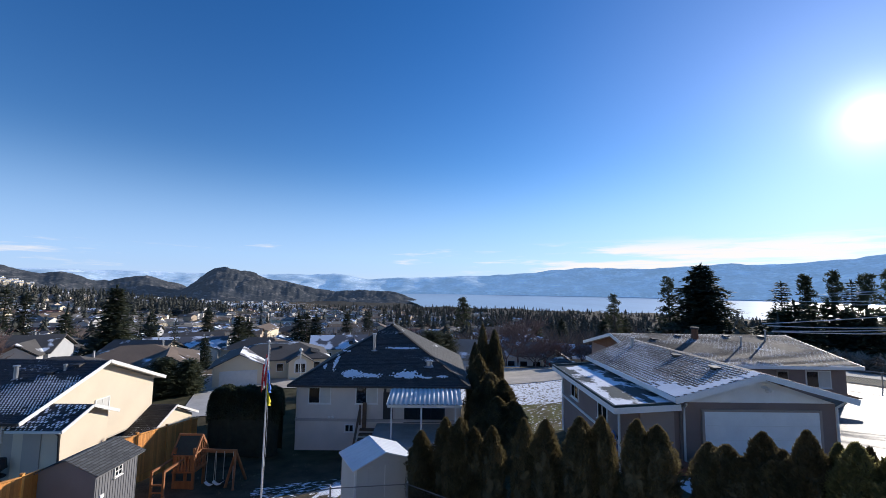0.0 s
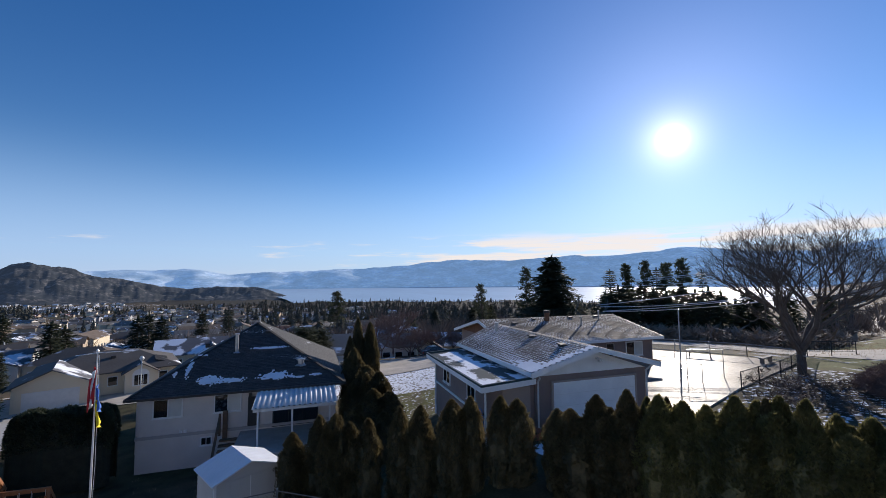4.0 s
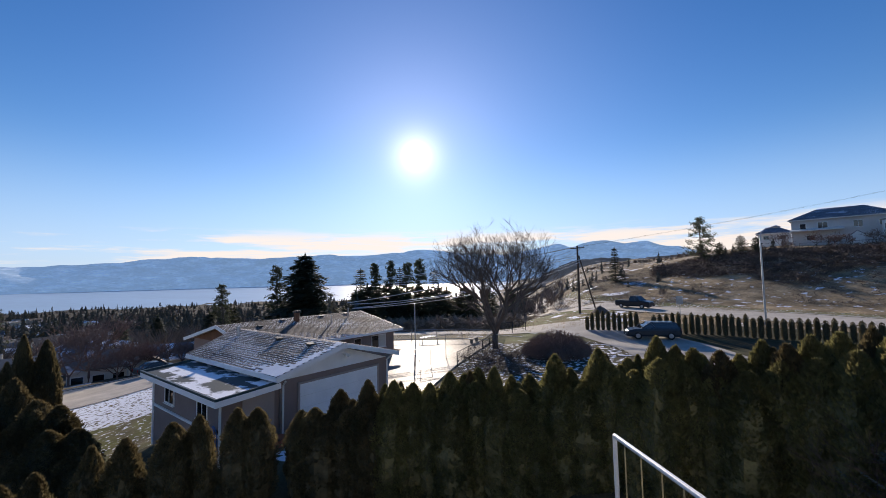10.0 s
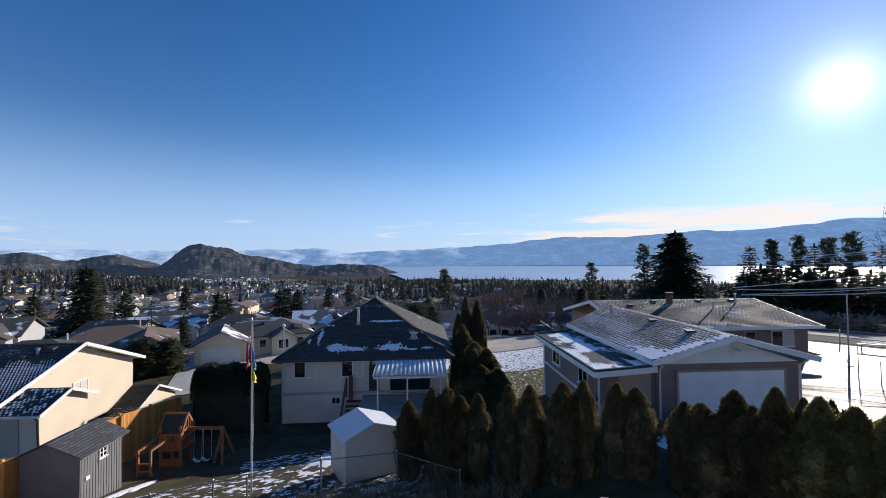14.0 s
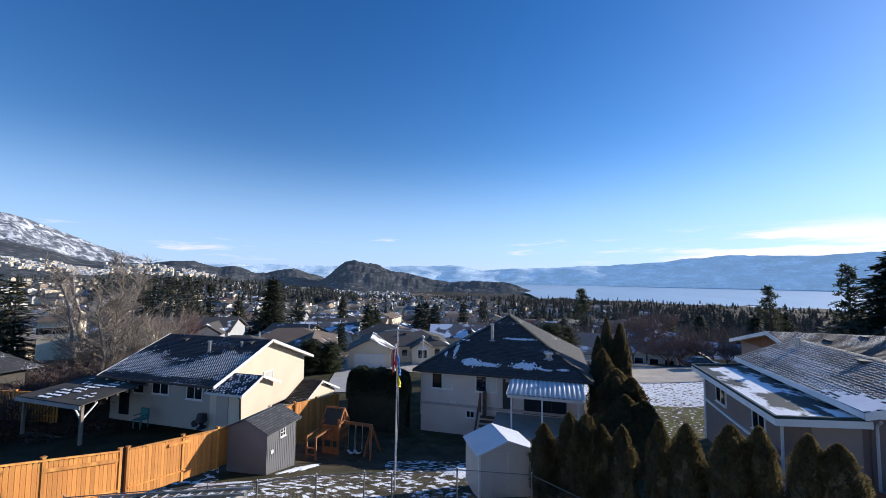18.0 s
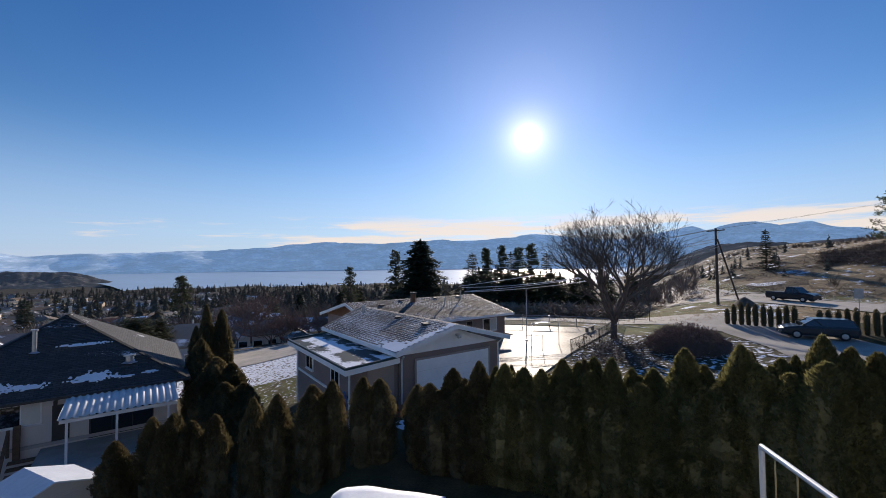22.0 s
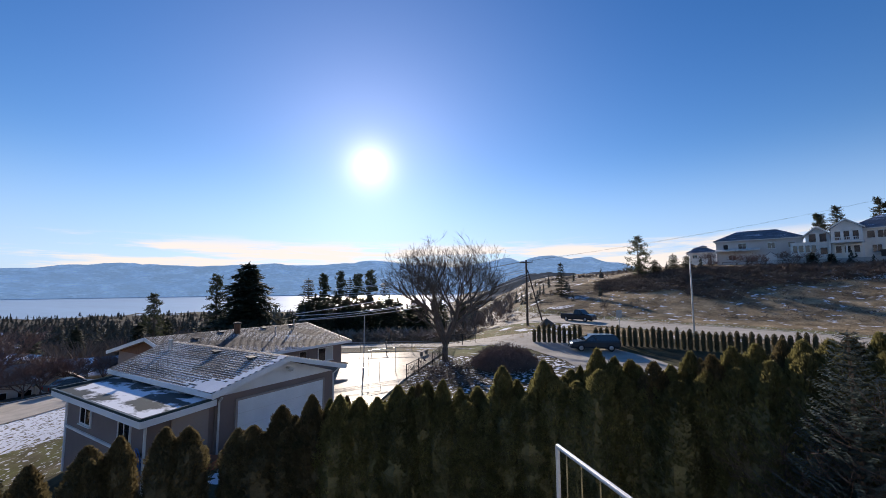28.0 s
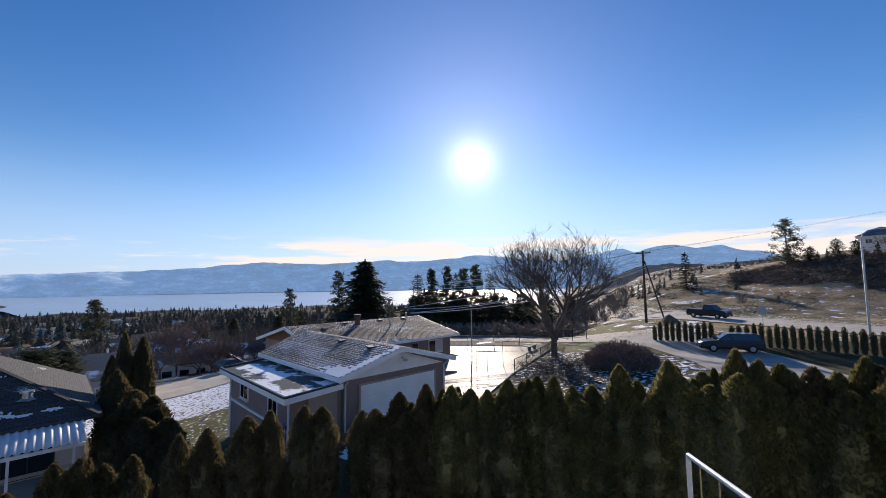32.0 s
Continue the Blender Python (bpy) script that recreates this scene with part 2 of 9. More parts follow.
def lerp(x, knots):
    """Straight interpolation in a short list of (x, value)."""
    return float(np.interp(x, [k[0] for k in knots], [k[1] for k in knots]))


def smooth_step(x, a, b):
    t = min(1, max(0, (x - a) / (b - a)))
    return t * t * (3 - 2 * t)

# ---- the lie of the land ----
LAKE = -70.0
FRONT = ((0, -6.4), (8, -7.2), (17, -8.95), (21, -9.75), (25.5, -11.1), (30, -11.5), (44, -11.5), (62, -12.0), (100, -17), (300, -33), (1000, -58), (1350, -68), (1600, -75), (4900, -90))
LEFT = ((0, -6.4), (8, -7.0), (17.5, -7.75), (21.5, -9.35), (30, -10.4), (60, -12.0), (100, -16), (300, -26), (600, -25), (900, -19), (1150, -15), (1500, -26), (2500, -46), (4900, -60))
RIGHT = ((0, -5.6), (8, -6.2), (14, -7.0), (46, -7.05), (70, -9), (120, -16), (400, -40), (1200, -68), (1500, -75), (4900, -90))
HILL = ((0, -5.0), (12, -5.6), (30, -6.9), (46, -6.5), (53, -5.85), (73, -5.6), (79, -4.8), (110, 2.6), (128, 5.0), (170, 8.0), (600, 20), (4900, 60))


FLAT = ((0, -5.0), (12, -5.6), (30, -6.9), (46, -6.5), (53, -5.85), (73, -5.6), (95, -5.0), (135, -2.2), (300, 3.0), (700, 14), (4900, 40))


def ground(x, y):
    d = math.hypot(x, y)
    az = math.degrees(math.atan2(x, y))
    a, b, c = smooth_step(az, -50, -20), smooth_step(az, 8, 30 + 14 * smooth_step(d, 29, 36)), smooth_step(az, 57, 74)
    if az < -120:
        a, b, c = 0, 0, 1 - smooth_step(-az, 120, 150)
        c = smooth_step(-az, 120, 170)
    z = lerp(d, LEFT) * (1 - a) + lerp(d, FRONT) * a
    z = z * (1 - b) + lerp(d, RIGHT) * b
    h = smooth_step(az, 66, 93) if az > -120 else 1
    z = z * (1 - c) + (lerp(d, HILL) * h + lerp(d, FLAT) * (1 - h)) * c
    rough = smooth_step(d, 70, 200)
    if rough > 0:
        z += rough * noise.noise((x / 60, y / 60, 0)) * min(6.0, d / 90)
    if 66 < d < 160 and c > 0.5:
        z += 0.35 * noise.noise((x / 9, y / 9, 3)) * smooth_step(d, 66, 80) * c
    return z


grass = material("winter_lawn", (0.05, 0.055, 0.028), 0.95, 0.35, 0.8, 14.0, 0.6, other=(0.085, 0.07, 0.045), patch_scale=0.15, snow=0.0, snow_scale=0.8, spec=0.08)
sh = Shape()
azs = [-120 + 240 * i / 320 for i in range(321)] + [120 + 120 * i / 40 for i in range(1, 40)]
radii = [0.0] + [2.0 * 1.058 ** i for i in range(140)]
radii = [r for r in radii if r < 4900]
for r in radii:
    for a in azs:
        x, y = r * math.sin(radians(a)), r * math.cos(radians(a))
        sh.v.append((x, y, ground(x, y)))
na = len(azs)
for i in range(len(radii) - 1):
    for k in range(na):
        q = (k + 1) % na
        sh.f.append((i * na + k, (i + 1) * na + k, (i + 1) * na + q, i * na + q))
land = setting("ground", sh, grass, "brown winter grass sloping down, with thin patches of old snow", True)
dry = material("dry_hillside_grass", (0.40, 0.295, 0.175), 0.95, 0.4, 0.4, 3.0, 1.0, other=(0.19, 0.145, 0.09), patch_scale=0.16, soft=0.14, patch_detail=9, patch_rough=0.7, snow=0.05, snow_scale=0.7, spec=0.08)
gardens = material("dark_garden_ground", (0.135, 0.1, 0.068), 0.95, 0.35, 0.06, 1.0, 0.3, other=(0.075, 0.066, 0.044), patch_scale=0.03, snow=0.04, snow_scale=0.09, spec=0.08)
snowy = material("snowy_lawn", (0.17, 0.145, 0.085), 0.95, 0.3, 0.8, 14.0, 0.6, other=(0.13, 0.11, 0.065), patch_scale=0.3, snow=0.74, snow_scale=3.2, spec=0.08)
woods_floor = material("woodland_floor", (0.055, 0.05, 0.04), 0.95, 0.35, 0.02, 0.3, 0.3, spec=0.08)
scrub_m = material("scrubby_hillside", (0.22, 0.17, 0.115), 0.95, 0.4, 0.12, 1.2, 0.6, other=(0.085, 0.072, 0.052), patch_scale=0.05, patch_detail=8, snow=0.08, snow_scale=0.15, spec=0.08)
lawn_m = material("green_lawn", (0.15, 0.15, 0.055), 0.95, 0.3, 0.8, 14.0, 0.6, other=(0.17, 0.145, 0.085), patch_scale=0.45, snow=0.12, snow_scale=3.2, spec=0.08)
verge = material("brown_verge", (0.15, 0.12, 0.07), 0.95, 0.35, 0.4, 8.0, 0.6, other=(0.12, 0.13, 0.05), patch_scale=0.12, snow=0.1, snow_scale=0.4, spec=0.08)
patchy = material("grass_under_patchy_snow", (0.07, 0.066, 0.038), 0.95, 0.4, 1.2, 14.0, 0.8, other=(0.075, 0.062, 0.042), patch_scale=0.6, snow=0.3, snow_scale=2.6, spec=0.08)
for m_ in (dry, gardens, snowy, woods_floor, scrub_m, lawn_m, verge, patchy):
    land.data.materials.append(m_)
slots = []
for i in range(len(radii) - 1):
    for k in range(na):
        d, a = radii[i], (azs[k] + 180) % 360 - 180
        slot = 0
        if a > 54 and d > 74 and a < 78 + 9 * noise.noise((d / 30, a / 6, 2)):
            slot = 5
        elif 50 < a < 80 and 22 < d < 40:
            slot = 8
        elif a > 48 and 40 < d and a < 76:
            slot = 7
        elif a > 101.5 and 100 < d < 121:
            slot = 8
        elif a > 60 and d > 50:
            slot = 1
        elif 11 < d < 20.5 and -43 < a < 3 or 11 < d < 24 and -24 < a < -2 or 17 < d < 24 and -64 < a < -44:
            slot = 8
        elif d > 62:
            slot = 4 if a > 12 - d / 60 else 2
        elif 40.5 < d and -2 < a < 24:
            slot = 3
        elif 33 < d and 5 < a < 22:
            slot = 6
        slots.append(slot)
land.data.polygons.foreach_set("material_index", slots)

# the sky's reflection is put into the pale blue base colour
water = material("sky_tinted_water", (0.40, 0.52, 0.62), 0.38, 0.08, 0.004, 0.05, 0.0, spec=0.9, stretch=(1, 0.2, 1))
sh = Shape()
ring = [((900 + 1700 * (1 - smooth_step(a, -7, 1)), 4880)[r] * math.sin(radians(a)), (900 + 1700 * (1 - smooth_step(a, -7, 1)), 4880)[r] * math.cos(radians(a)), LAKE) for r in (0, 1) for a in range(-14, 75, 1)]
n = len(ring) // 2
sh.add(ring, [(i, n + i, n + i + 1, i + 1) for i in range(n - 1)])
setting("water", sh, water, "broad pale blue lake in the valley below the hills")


def ridge(name, label, knots, near, far, base, mat_, rough_amp, seed, steps=260, rows=14):
    """A range of hills: its skyline in degrees by direction, falling towards the eye from far to near."""
    s = Shape()
    a0, a1 = knots[0][0], knots[-1][0]
    for j in range(rows + 1):
        f = j / rows
        r = near + (far - near) * f
        for i in range(steps + 1):
            a = a0 + (a1 - a0) * i / steps
            top = math.tan(radians(lerp(a, knots))) * far
            x, y = r * math.sin(radians(a)), r * math.cos(radians(a))
            w = noise.fractal((x / 420, y / 420, seed), 0.7, 2.2, 6)
            z = base + (top - base) * (f ** 0.8) + w * rough_amp * (f * (1.15 - f) * 2.2 + 0.1 * f)
            s.v.append((x, y, min(z, math.tan(radians(lerp(a, knots) + 0.12 * noise.noise((a * 1.7, r / 90, seed)))) * r)))
    k = steps + 1
    s.f = [(j * k + i, j * k + i + 1, (j + 1) * k + i + 1, (j + 1) * k + i) for j in range(rows) for i in range(steps)]
    return setting(name, s, mat_, label, True)


# distance haze painted in: bluish glow, plus a pale base on the far range
far_m = material("hazy_forest_range", (0.36, 0.45, 0.54), 0.95, 0.2, 0.004, 0.03, 0.0, other=(0.8, 0.84, 0.9), patch=0.57, patch_scale=0.006, soft=0.09, patch_detail=10, patch_rough=0.72, stretch=(1, 1, 3.5), spec=0.0, haze_glow=(0.105, 0.178, 0.265))
snow_m = material("snowy_mountain", (0.09, 0.1, 0.12), 0.95, 0.2, 0.01, 0.05, 0.0, other=(0.62, 0.65, 0.7), patch=0.525, soft=0.045, patch_scale=0.028, patch_detail=11, patch_rough=0.82, spec=0.0, haze_glow=(0.02, 0.028, 0.04))
hill_m = material("wooded_hill", (0.052, 0.056, 0.06), 0.95, 0.3, 0.01, 0.06, 0.0, other=(0.21, 0.19, 0.18), patch=0.58, patch_scale=0.032, soft=0.06, patch_detail=11, patch_rough=0.78, spec=0.0, haze_glow=(0.016, 0.023, 0.034))
ridge("backdrop_range", "long forested mountain range beyond the lake, blue haze in its colour", ((-75, 1.2), (-55, 1.3), (-41, 1.43), (-24, 1.3), (-19, 1.6), (-15.9, 1.55), (-13.4, 1.65), (-9.6, 1.08), (-5.9, 1.25), (0.2, 1.45), (5.8, 1.83), (10.4, 1.98), (14.5, 2.46), (19.5, 2.92), (22.5, 2.8), (27, 2.68), (31.2, 2.92), (36.5, 3.3), (39.7, 3.05), (42.4, 3.16), (44.8, 3.43), (48.7, 3.76), (57, 3.0), (60.3, 2.87), (62.2, 3.15), (64.7, 3.5), (67.5, 4.1), (69.3, 3.5), (71.5, 4.2), (73.5, 4.35), (74.6, 4.0), (75.7, 3.7), (78.5, 3.95), (79.6, 3.4), (82.2, 3.0), (84, 2.3), (88, 1.8), (100, 1.0)), 4330, 4880, LAKE - 4, far_m, 60, 3.0)
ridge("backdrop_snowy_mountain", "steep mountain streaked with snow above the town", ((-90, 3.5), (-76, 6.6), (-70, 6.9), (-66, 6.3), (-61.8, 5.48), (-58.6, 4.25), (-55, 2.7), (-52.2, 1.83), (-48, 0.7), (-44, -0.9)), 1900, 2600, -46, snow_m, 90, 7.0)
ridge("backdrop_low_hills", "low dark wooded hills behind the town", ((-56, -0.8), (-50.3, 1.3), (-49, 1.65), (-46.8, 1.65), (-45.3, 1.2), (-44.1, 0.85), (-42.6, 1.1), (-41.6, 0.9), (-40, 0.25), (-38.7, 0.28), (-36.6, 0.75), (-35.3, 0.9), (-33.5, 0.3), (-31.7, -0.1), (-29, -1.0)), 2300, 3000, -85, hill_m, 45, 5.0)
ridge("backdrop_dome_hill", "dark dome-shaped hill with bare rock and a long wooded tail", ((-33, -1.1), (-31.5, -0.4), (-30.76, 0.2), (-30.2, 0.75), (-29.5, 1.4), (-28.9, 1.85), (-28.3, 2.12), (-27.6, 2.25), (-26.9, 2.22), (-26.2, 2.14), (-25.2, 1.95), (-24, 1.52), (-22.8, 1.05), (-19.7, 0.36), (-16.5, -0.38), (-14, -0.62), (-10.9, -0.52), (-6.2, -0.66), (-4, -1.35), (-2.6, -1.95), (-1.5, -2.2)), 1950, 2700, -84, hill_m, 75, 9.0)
FOOT = ((-72, 3.3), (-62.8, 3.0), (-61, 2.7), (-58.7, 2.1), (-57.3, 1.6), (-54, 1.25), (-50.5, 1.2), (-47, 0.7), (-44.5, 0.0), (-42, -0.9))
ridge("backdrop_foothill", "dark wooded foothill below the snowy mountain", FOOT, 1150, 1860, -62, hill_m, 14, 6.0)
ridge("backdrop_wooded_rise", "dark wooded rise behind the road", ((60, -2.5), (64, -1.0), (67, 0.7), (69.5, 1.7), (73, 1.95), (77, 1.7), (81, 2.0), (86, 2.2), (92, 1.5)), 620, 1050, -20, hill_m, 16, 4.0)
asphalt = material("grey_asphalt", (0.44, 0.395, 0.335), 0.85, 0.15, 0.7, 30, 0.3, other=(0.5, 0.45, 0.385), patch_scale=0.25, spec=0.2)


def strip(name, label, path, width, mat_, lift=0.05, step=2.0):
    """A band that lies on the ground along a path of (x, y)."""
    pts = []
    for (x0, y0), (x1, y1) in zip(path, path[1:]):
        n_ = max(1, int(math.hypot(x1 - x0, y1 - y0) / step))
        pts += [Vector((x0 + (x1 - x0) * i / n_, y0 + (y1 - y0) * i / n_)) for i in range(n_)]
    pts.append(Vector(path[-1]))
    s, across = Shape(), 5
    for i, p in enumerate(pts):
        d = (pts[min(i + 1, len(pts) - 1)] - pts[max(i - 1, 0)]).normalized()
        side_ = Vector((-d.y, d.x))
        for k in range(across):
            q = p + side_ * width * (k / (across - 1) - 0.5)
            s.v.append((q.x, q.y, ground(q.x, q.y) + lift))
    for i in range(len(pts) - 1):
        for k in range(across - 1):
            s.f.append((i * across + k, (i + 1) * across + k, (i + 1) * across + k + 1, i * across + k + 1))
    return setting(name, s, mat_, label, True)


# ---- roofs, windows, house parts ----
def shingle_material(name, base, snow, gap=0.5, row=0.15, tab=0.32):
    """Asphalt shingles laid in courses (by the roof's own u and v in metres), with old snow lying in patches and in the joints."""
    m = bpy.data.materials.new(name)
    m.use_nodes = True
    n, l = m.node_tree.nodes, m.node_tree.links
    b = n["Principled BSDF"]
    b.inputs["Roughness"].default_value = 0.85
    uv = n.new("ShaderNodeUVMap")
    br = n.new("ShaderNodeTexBrick")
    br.inputs["Scale"].default_value, br.inputs["Brick Width"].default_value, br.inputs["Row Height"].default_value = 1.0, tab, row
    br.inputs["Mortar Size"].default_value, br.inputs["Bias"].default_value = 0.012, 0.0
    br.inputs["Color1"].default_value = (*[c * 0.75 for c in base], 1)
    br.inputs["Color2"].default_value = (*[c * 1.3 for c in base], 1)
    br.inputs["Mortar"].default_value = (*[c * 0.35 for c in base], 1)
    l.new(uv.outputs[0], br.inputs["Vector"])

    def noise_tex(s, detail, stretch=(1, 1, 1)):
        mp = n.new("ShaderNodeMapping")
        mp.inputs["Scale"].default_value = stretch
        l.new(uv.outputs[0], mp.inputs[0])
        t = n.new("ShaderNodeTexNoise")
        t.inputs["Scale"].default_value, t.inputs["Detail"].default_value = s, detail
        l.new(mp.outputs[0], t.inputs["Vector"])
        return t.outputs["Fac"]

    def math_(op, a, c):
        x = n.new("ShaderNodeMath")
        x.operation = op
        for i, v in enumerate((a, c)):
            if isinstance(v, (int, float)):
                x.inputs[i].default_value = v
            else:
                l.new(v, x.inputs[i])
        return x.outputs[0]

    def step(fac, lo, hi):
        r = n.new("ShaderNodeMapRange")
        r.inputs[1].default_value, r.inputs[2].default_value = lo, hi
        l.new(fac, r.inputs[0])
        return r.outputs[0]

    big = noise_tex(0.33, 4, (0.7, 1.5, 1))
    joint = math_("MULTIPLY", br.outputs["Fac"], gap)
    grain = math_("MULTIPLY", math_("SUBTRACT", noise_tex(5, 3, (1, 3, 1)), 0.5), 0.35)
    fac = step(math_("ADD", math_("ADD", big, grain), math_("MULTIPLY", joint, 0.35)), 0.72 - snow * 0.3, 0.78 - snow * 0.3)
    worn = n.new("ShaderNodeMix")
    worn.data_type, worn.blend_type = "RGBA", "MULTIPLY"
    worn.inputs[0].default_value = 0.6
    l.new(br.outputs["Color"], worn.inputs[6])
    l.new(noise_tex(9, 4), worn.inputs[7])
    mx = n.new("ShaderNodeMix")
    mx.data_type = "RGBA"
    l.new(fac, mx.inputs[0])
    l.new(worn.outputs[2], mx.inputs[6])
    mx.inputs[7].default_value = (*SNOW, 1)
    l.new(mx.outputs[2], b.inputs["Base Color"])
    bp = n.new("ShaderNodeBump")
    bp.inputs["Strength"].default_value, bp.inputs["Distance"].default_value = 0.5, 0.02
    l.new(math_("ADD", noise_tex(30, 2), math_("MULTIPLY", fac, 0.8)), bp.inputs["Height"])
    l.new(bp.outputs[0], b.inputs["Normal"])
    return m


def roof_mesh(name, planes, mat_, course=0.15, parent=None, label=""):
    """Roof planes (eave start, eave end, ridge end, ridge start), each laid in courses with a small lip, as one mesh with u and v in metres."""
    made = []
    for a, b, c, d in planes:
        v, f, uvs = [], [], []
        a, b, c, d = (Vector(p) for p in (a, b, c, d))
        up = ((d + c) / 2 - (a + b) / 2)
        n_ = max(2, int(up.length / course))
        along = (b - a).normalized()
        nrm = along.cross(up).normalized()
        rise = (up - along * up.dot(along)).length
        w = []
        for i in range(n_ + 1):
            t = i / n_
            for lift in (0.004, 0.024):
                for e in (a.lerp(d, t), b.lerp(c, t)):
                    v.append(tuple(e + nrm * lift))
                    w.append(((e - a).dot(along), t * rise))
        for i in range(n_ * 2):
            f.append((i * 2, i * 2 + 1, i * 2 + 3, i * 2 + 2))
        for face in f:
            uvs += [w[q] for q in face]
        me = bpy.data.meshes.new("roof_slope")
        me.from_pydata(v, [], f)
        me.uv_layers.new(name="UVMap").data.foreach_set("uv", [q for p in uvs for q in p])
        me.materials.append(mat_)
        me.update()
        ob = new(name + "_slope", me)
        ob.parent = parent
        ob.matrix_parent_inverse = parent.matrix_basis.inverted() if not parent.parent else Matrix()
        made.append(tagged(ob, label) if label else ob)
    return made[0]


def islands(shape):
    """The shape cut into its connected pieces."""
    root = list(range(len(shape.v)))

    def find(i):
        while root[i] != i:
            root[i] = root[root[i]]
            i = root[i]
        return i

    for face in shape.f:
        for q in face[1:]:
            root[find(q)] = find(face[0])
    groups = {}
    for face in shape.f:
        groups.setdefault(find(face[0]), []).append(face)
    out = []
    for faces in groups.values():
        ids = sorted({i for face in faces for i in face})
        at = {j: i for i, j in enumerate(ids)}
        out.append(Shape().add([shape.v[i] for i in ids], [tuple(at[i] for i in face) for face in faces]))
    return out


def wpart(name, shape, material_, parent, label="", smooth=False, whole=False):
    """A part given in world metres; separate pieces become parts of their own unless they make one whole."""
    ob = None
    for piece in [shape] if whole or len(shape.v) > 600 else islands(shape):
        ob = part(name, piece, material_, parent, label, smooth)
        if not parent.parent:
            ob.matrix_parent_inverse = parent.matrix_basis.inverted()
    return ob


glass = material("window_glass", (0.012, 0.014, 0.018), 0.04, 0.02, 1, 5, 0.0, spec=0.9)
frame_white = material("white_frame", (0.72, 0.71, 0.68), 0.5, 0.05, 2, 20, 0.02)
dark_trim = material("dark_trim", (0.035, 0.03, 0.028), 0.6, 0.1)
metal = material("galvanised_metal", (0.45, 0.46, 0.47), 0.4, 0.12, 3, 40, 0.05, metal=0.8)
blind = material("window_blind", (0.55, 0.54, 0.5), 0.7, 0.05, 2, 30, 0.05)


def window(parent, m, w, h, panes=2, blinds=(), trim=frame_white, mid_rail=False, proud=0.03, fr=0.07):
    """A window standing in the plane of a wall: m puts its middle at the origin, looking along -y."""
    a, c, e, g = w / 2, h / 2, w / 2 - fr, h / 2 - fr
    inner = w - 2 * fr
    vs = [(x, y, z) for y in (-proud, 0.05) for x, z in ((-a, -c), (a, -c), (a, c), (-a, c), (-e, -g), (e, -g), (e, g), (-e, g))]
    fs = []
    for i in range(4):
        j = (i + 1) % 4
        fs += [(i, j, 4 + j, 4 + i), (8 + j, 8 + i, 12 + i, 12 + j), (j, i, 8 + i, 8 + j), (4 + i, 4 + j, 12 + j, 12 + i)]
    s = Shape().add(vs, fs)
    top = part("window", s.moved(m), trim, parent)
    if not parent.parent:
        top.matrix_parent_inverse = parent.matrix_basis.inverted()
    bars = [Shape().box(-e + inner * i / panes - 0.025, -e + inner * i / panes + 0.025, -proud + 0.005, 0.045, -g, g) for i in range(1, panes)]
    if mid_rail:
        bars.append(Shape().box(-e, e, -proud + 0.008, 0.04, -0.02, 0.02))
    for bar in bars:
        part("mullion", bar.moved(m), trim, top)
    for i in range(panes):
        x0, x1 = -w / 2 + fr + inner * i / panes, -w / 2 + fr + inner * (i + 1) / panes
        part("pane", Shape().box(x0, x1, -0.012, 0.01, -h / 2 + fr, h / 2 - fr).moved(m), blind if i in blinds else glass, top)
    part("sill", Shape().box(-w / 2 - 0.04, w / 2 + 0.04, -proud - 0.05, 0.02, -h / 2 - 0.04, -h / 2 - 0.002).moved(m), trim, top)
    return top


SOUTH = lambda x, y, z: pose(x, y, z)                # looks along -y
EAST = lambda x, y, z: pose(x, y, z, 0, 0, 90)       # looks along +x
WEST = lambda x, y, z: pose(x, y, z, 0, 0, -90)      # looks along -x


def siding(s, x0, x1, y0, y1, z0, z1, lap=0.2):
    """A box wall with lapped boards as shallow steps."""
    n_ = max(1, round((z1 - z0) / lap))
    k, base = len(s.v), []
    for i in range(n_ + 1):
        z = z0 + (z1 - z0) * i / n_
        for o in (0.0, 0.014):
            s.v += [(x0 - o, y0 - o, z), (x1 + o, y0 - o, z), (x1 + o, y1 + o, z), (x0 - o, y1 + o, z)]
    for i in range(2 * n_ + 1):
        for j in range(4):
            s.f.append((k + i * 4 + j, k + i * 4 + (j + 1) % 4, k + i * 4 + 4 + (j + 1) % 4, k + i * 4 + 4 + j))
    return s


def vent_pipe(parent, x, y, z0, z1, r=0.09, name="vent_pipe", mat_=None):
    s = Shape().tube([(x, y, z0), (x, y, z1)], r, 10).tube([(x, y, z1), (x, y, z1 + 0.08)], r * 1.5, 10).tube([(x, y, z0 - 0.02), (x, y, z0 + 0.06)], [r * 2.2, r * 1.1], 10)
    return wpart(name, s, mat_ or metal, parent, whole=True)


def roof_vent(parent, x, y, z, slope=0.0):
    s = Shape().box(x - 0.13, x + 0.13, y - 0.13, y + 0.13, z - 0.22, z + 0.04).slab([(x - 0.19, y - 0.19, z + 0.06), (x + 0.19, y - 0.19, z + 0.06), (x + 0.19, y + 0.19, z + 0.1), (x - 0.19, y + 0.19, z + 0.1)], 0.05)
    return wpart("roof_vent", s, dark_trim, parent, whole=True)


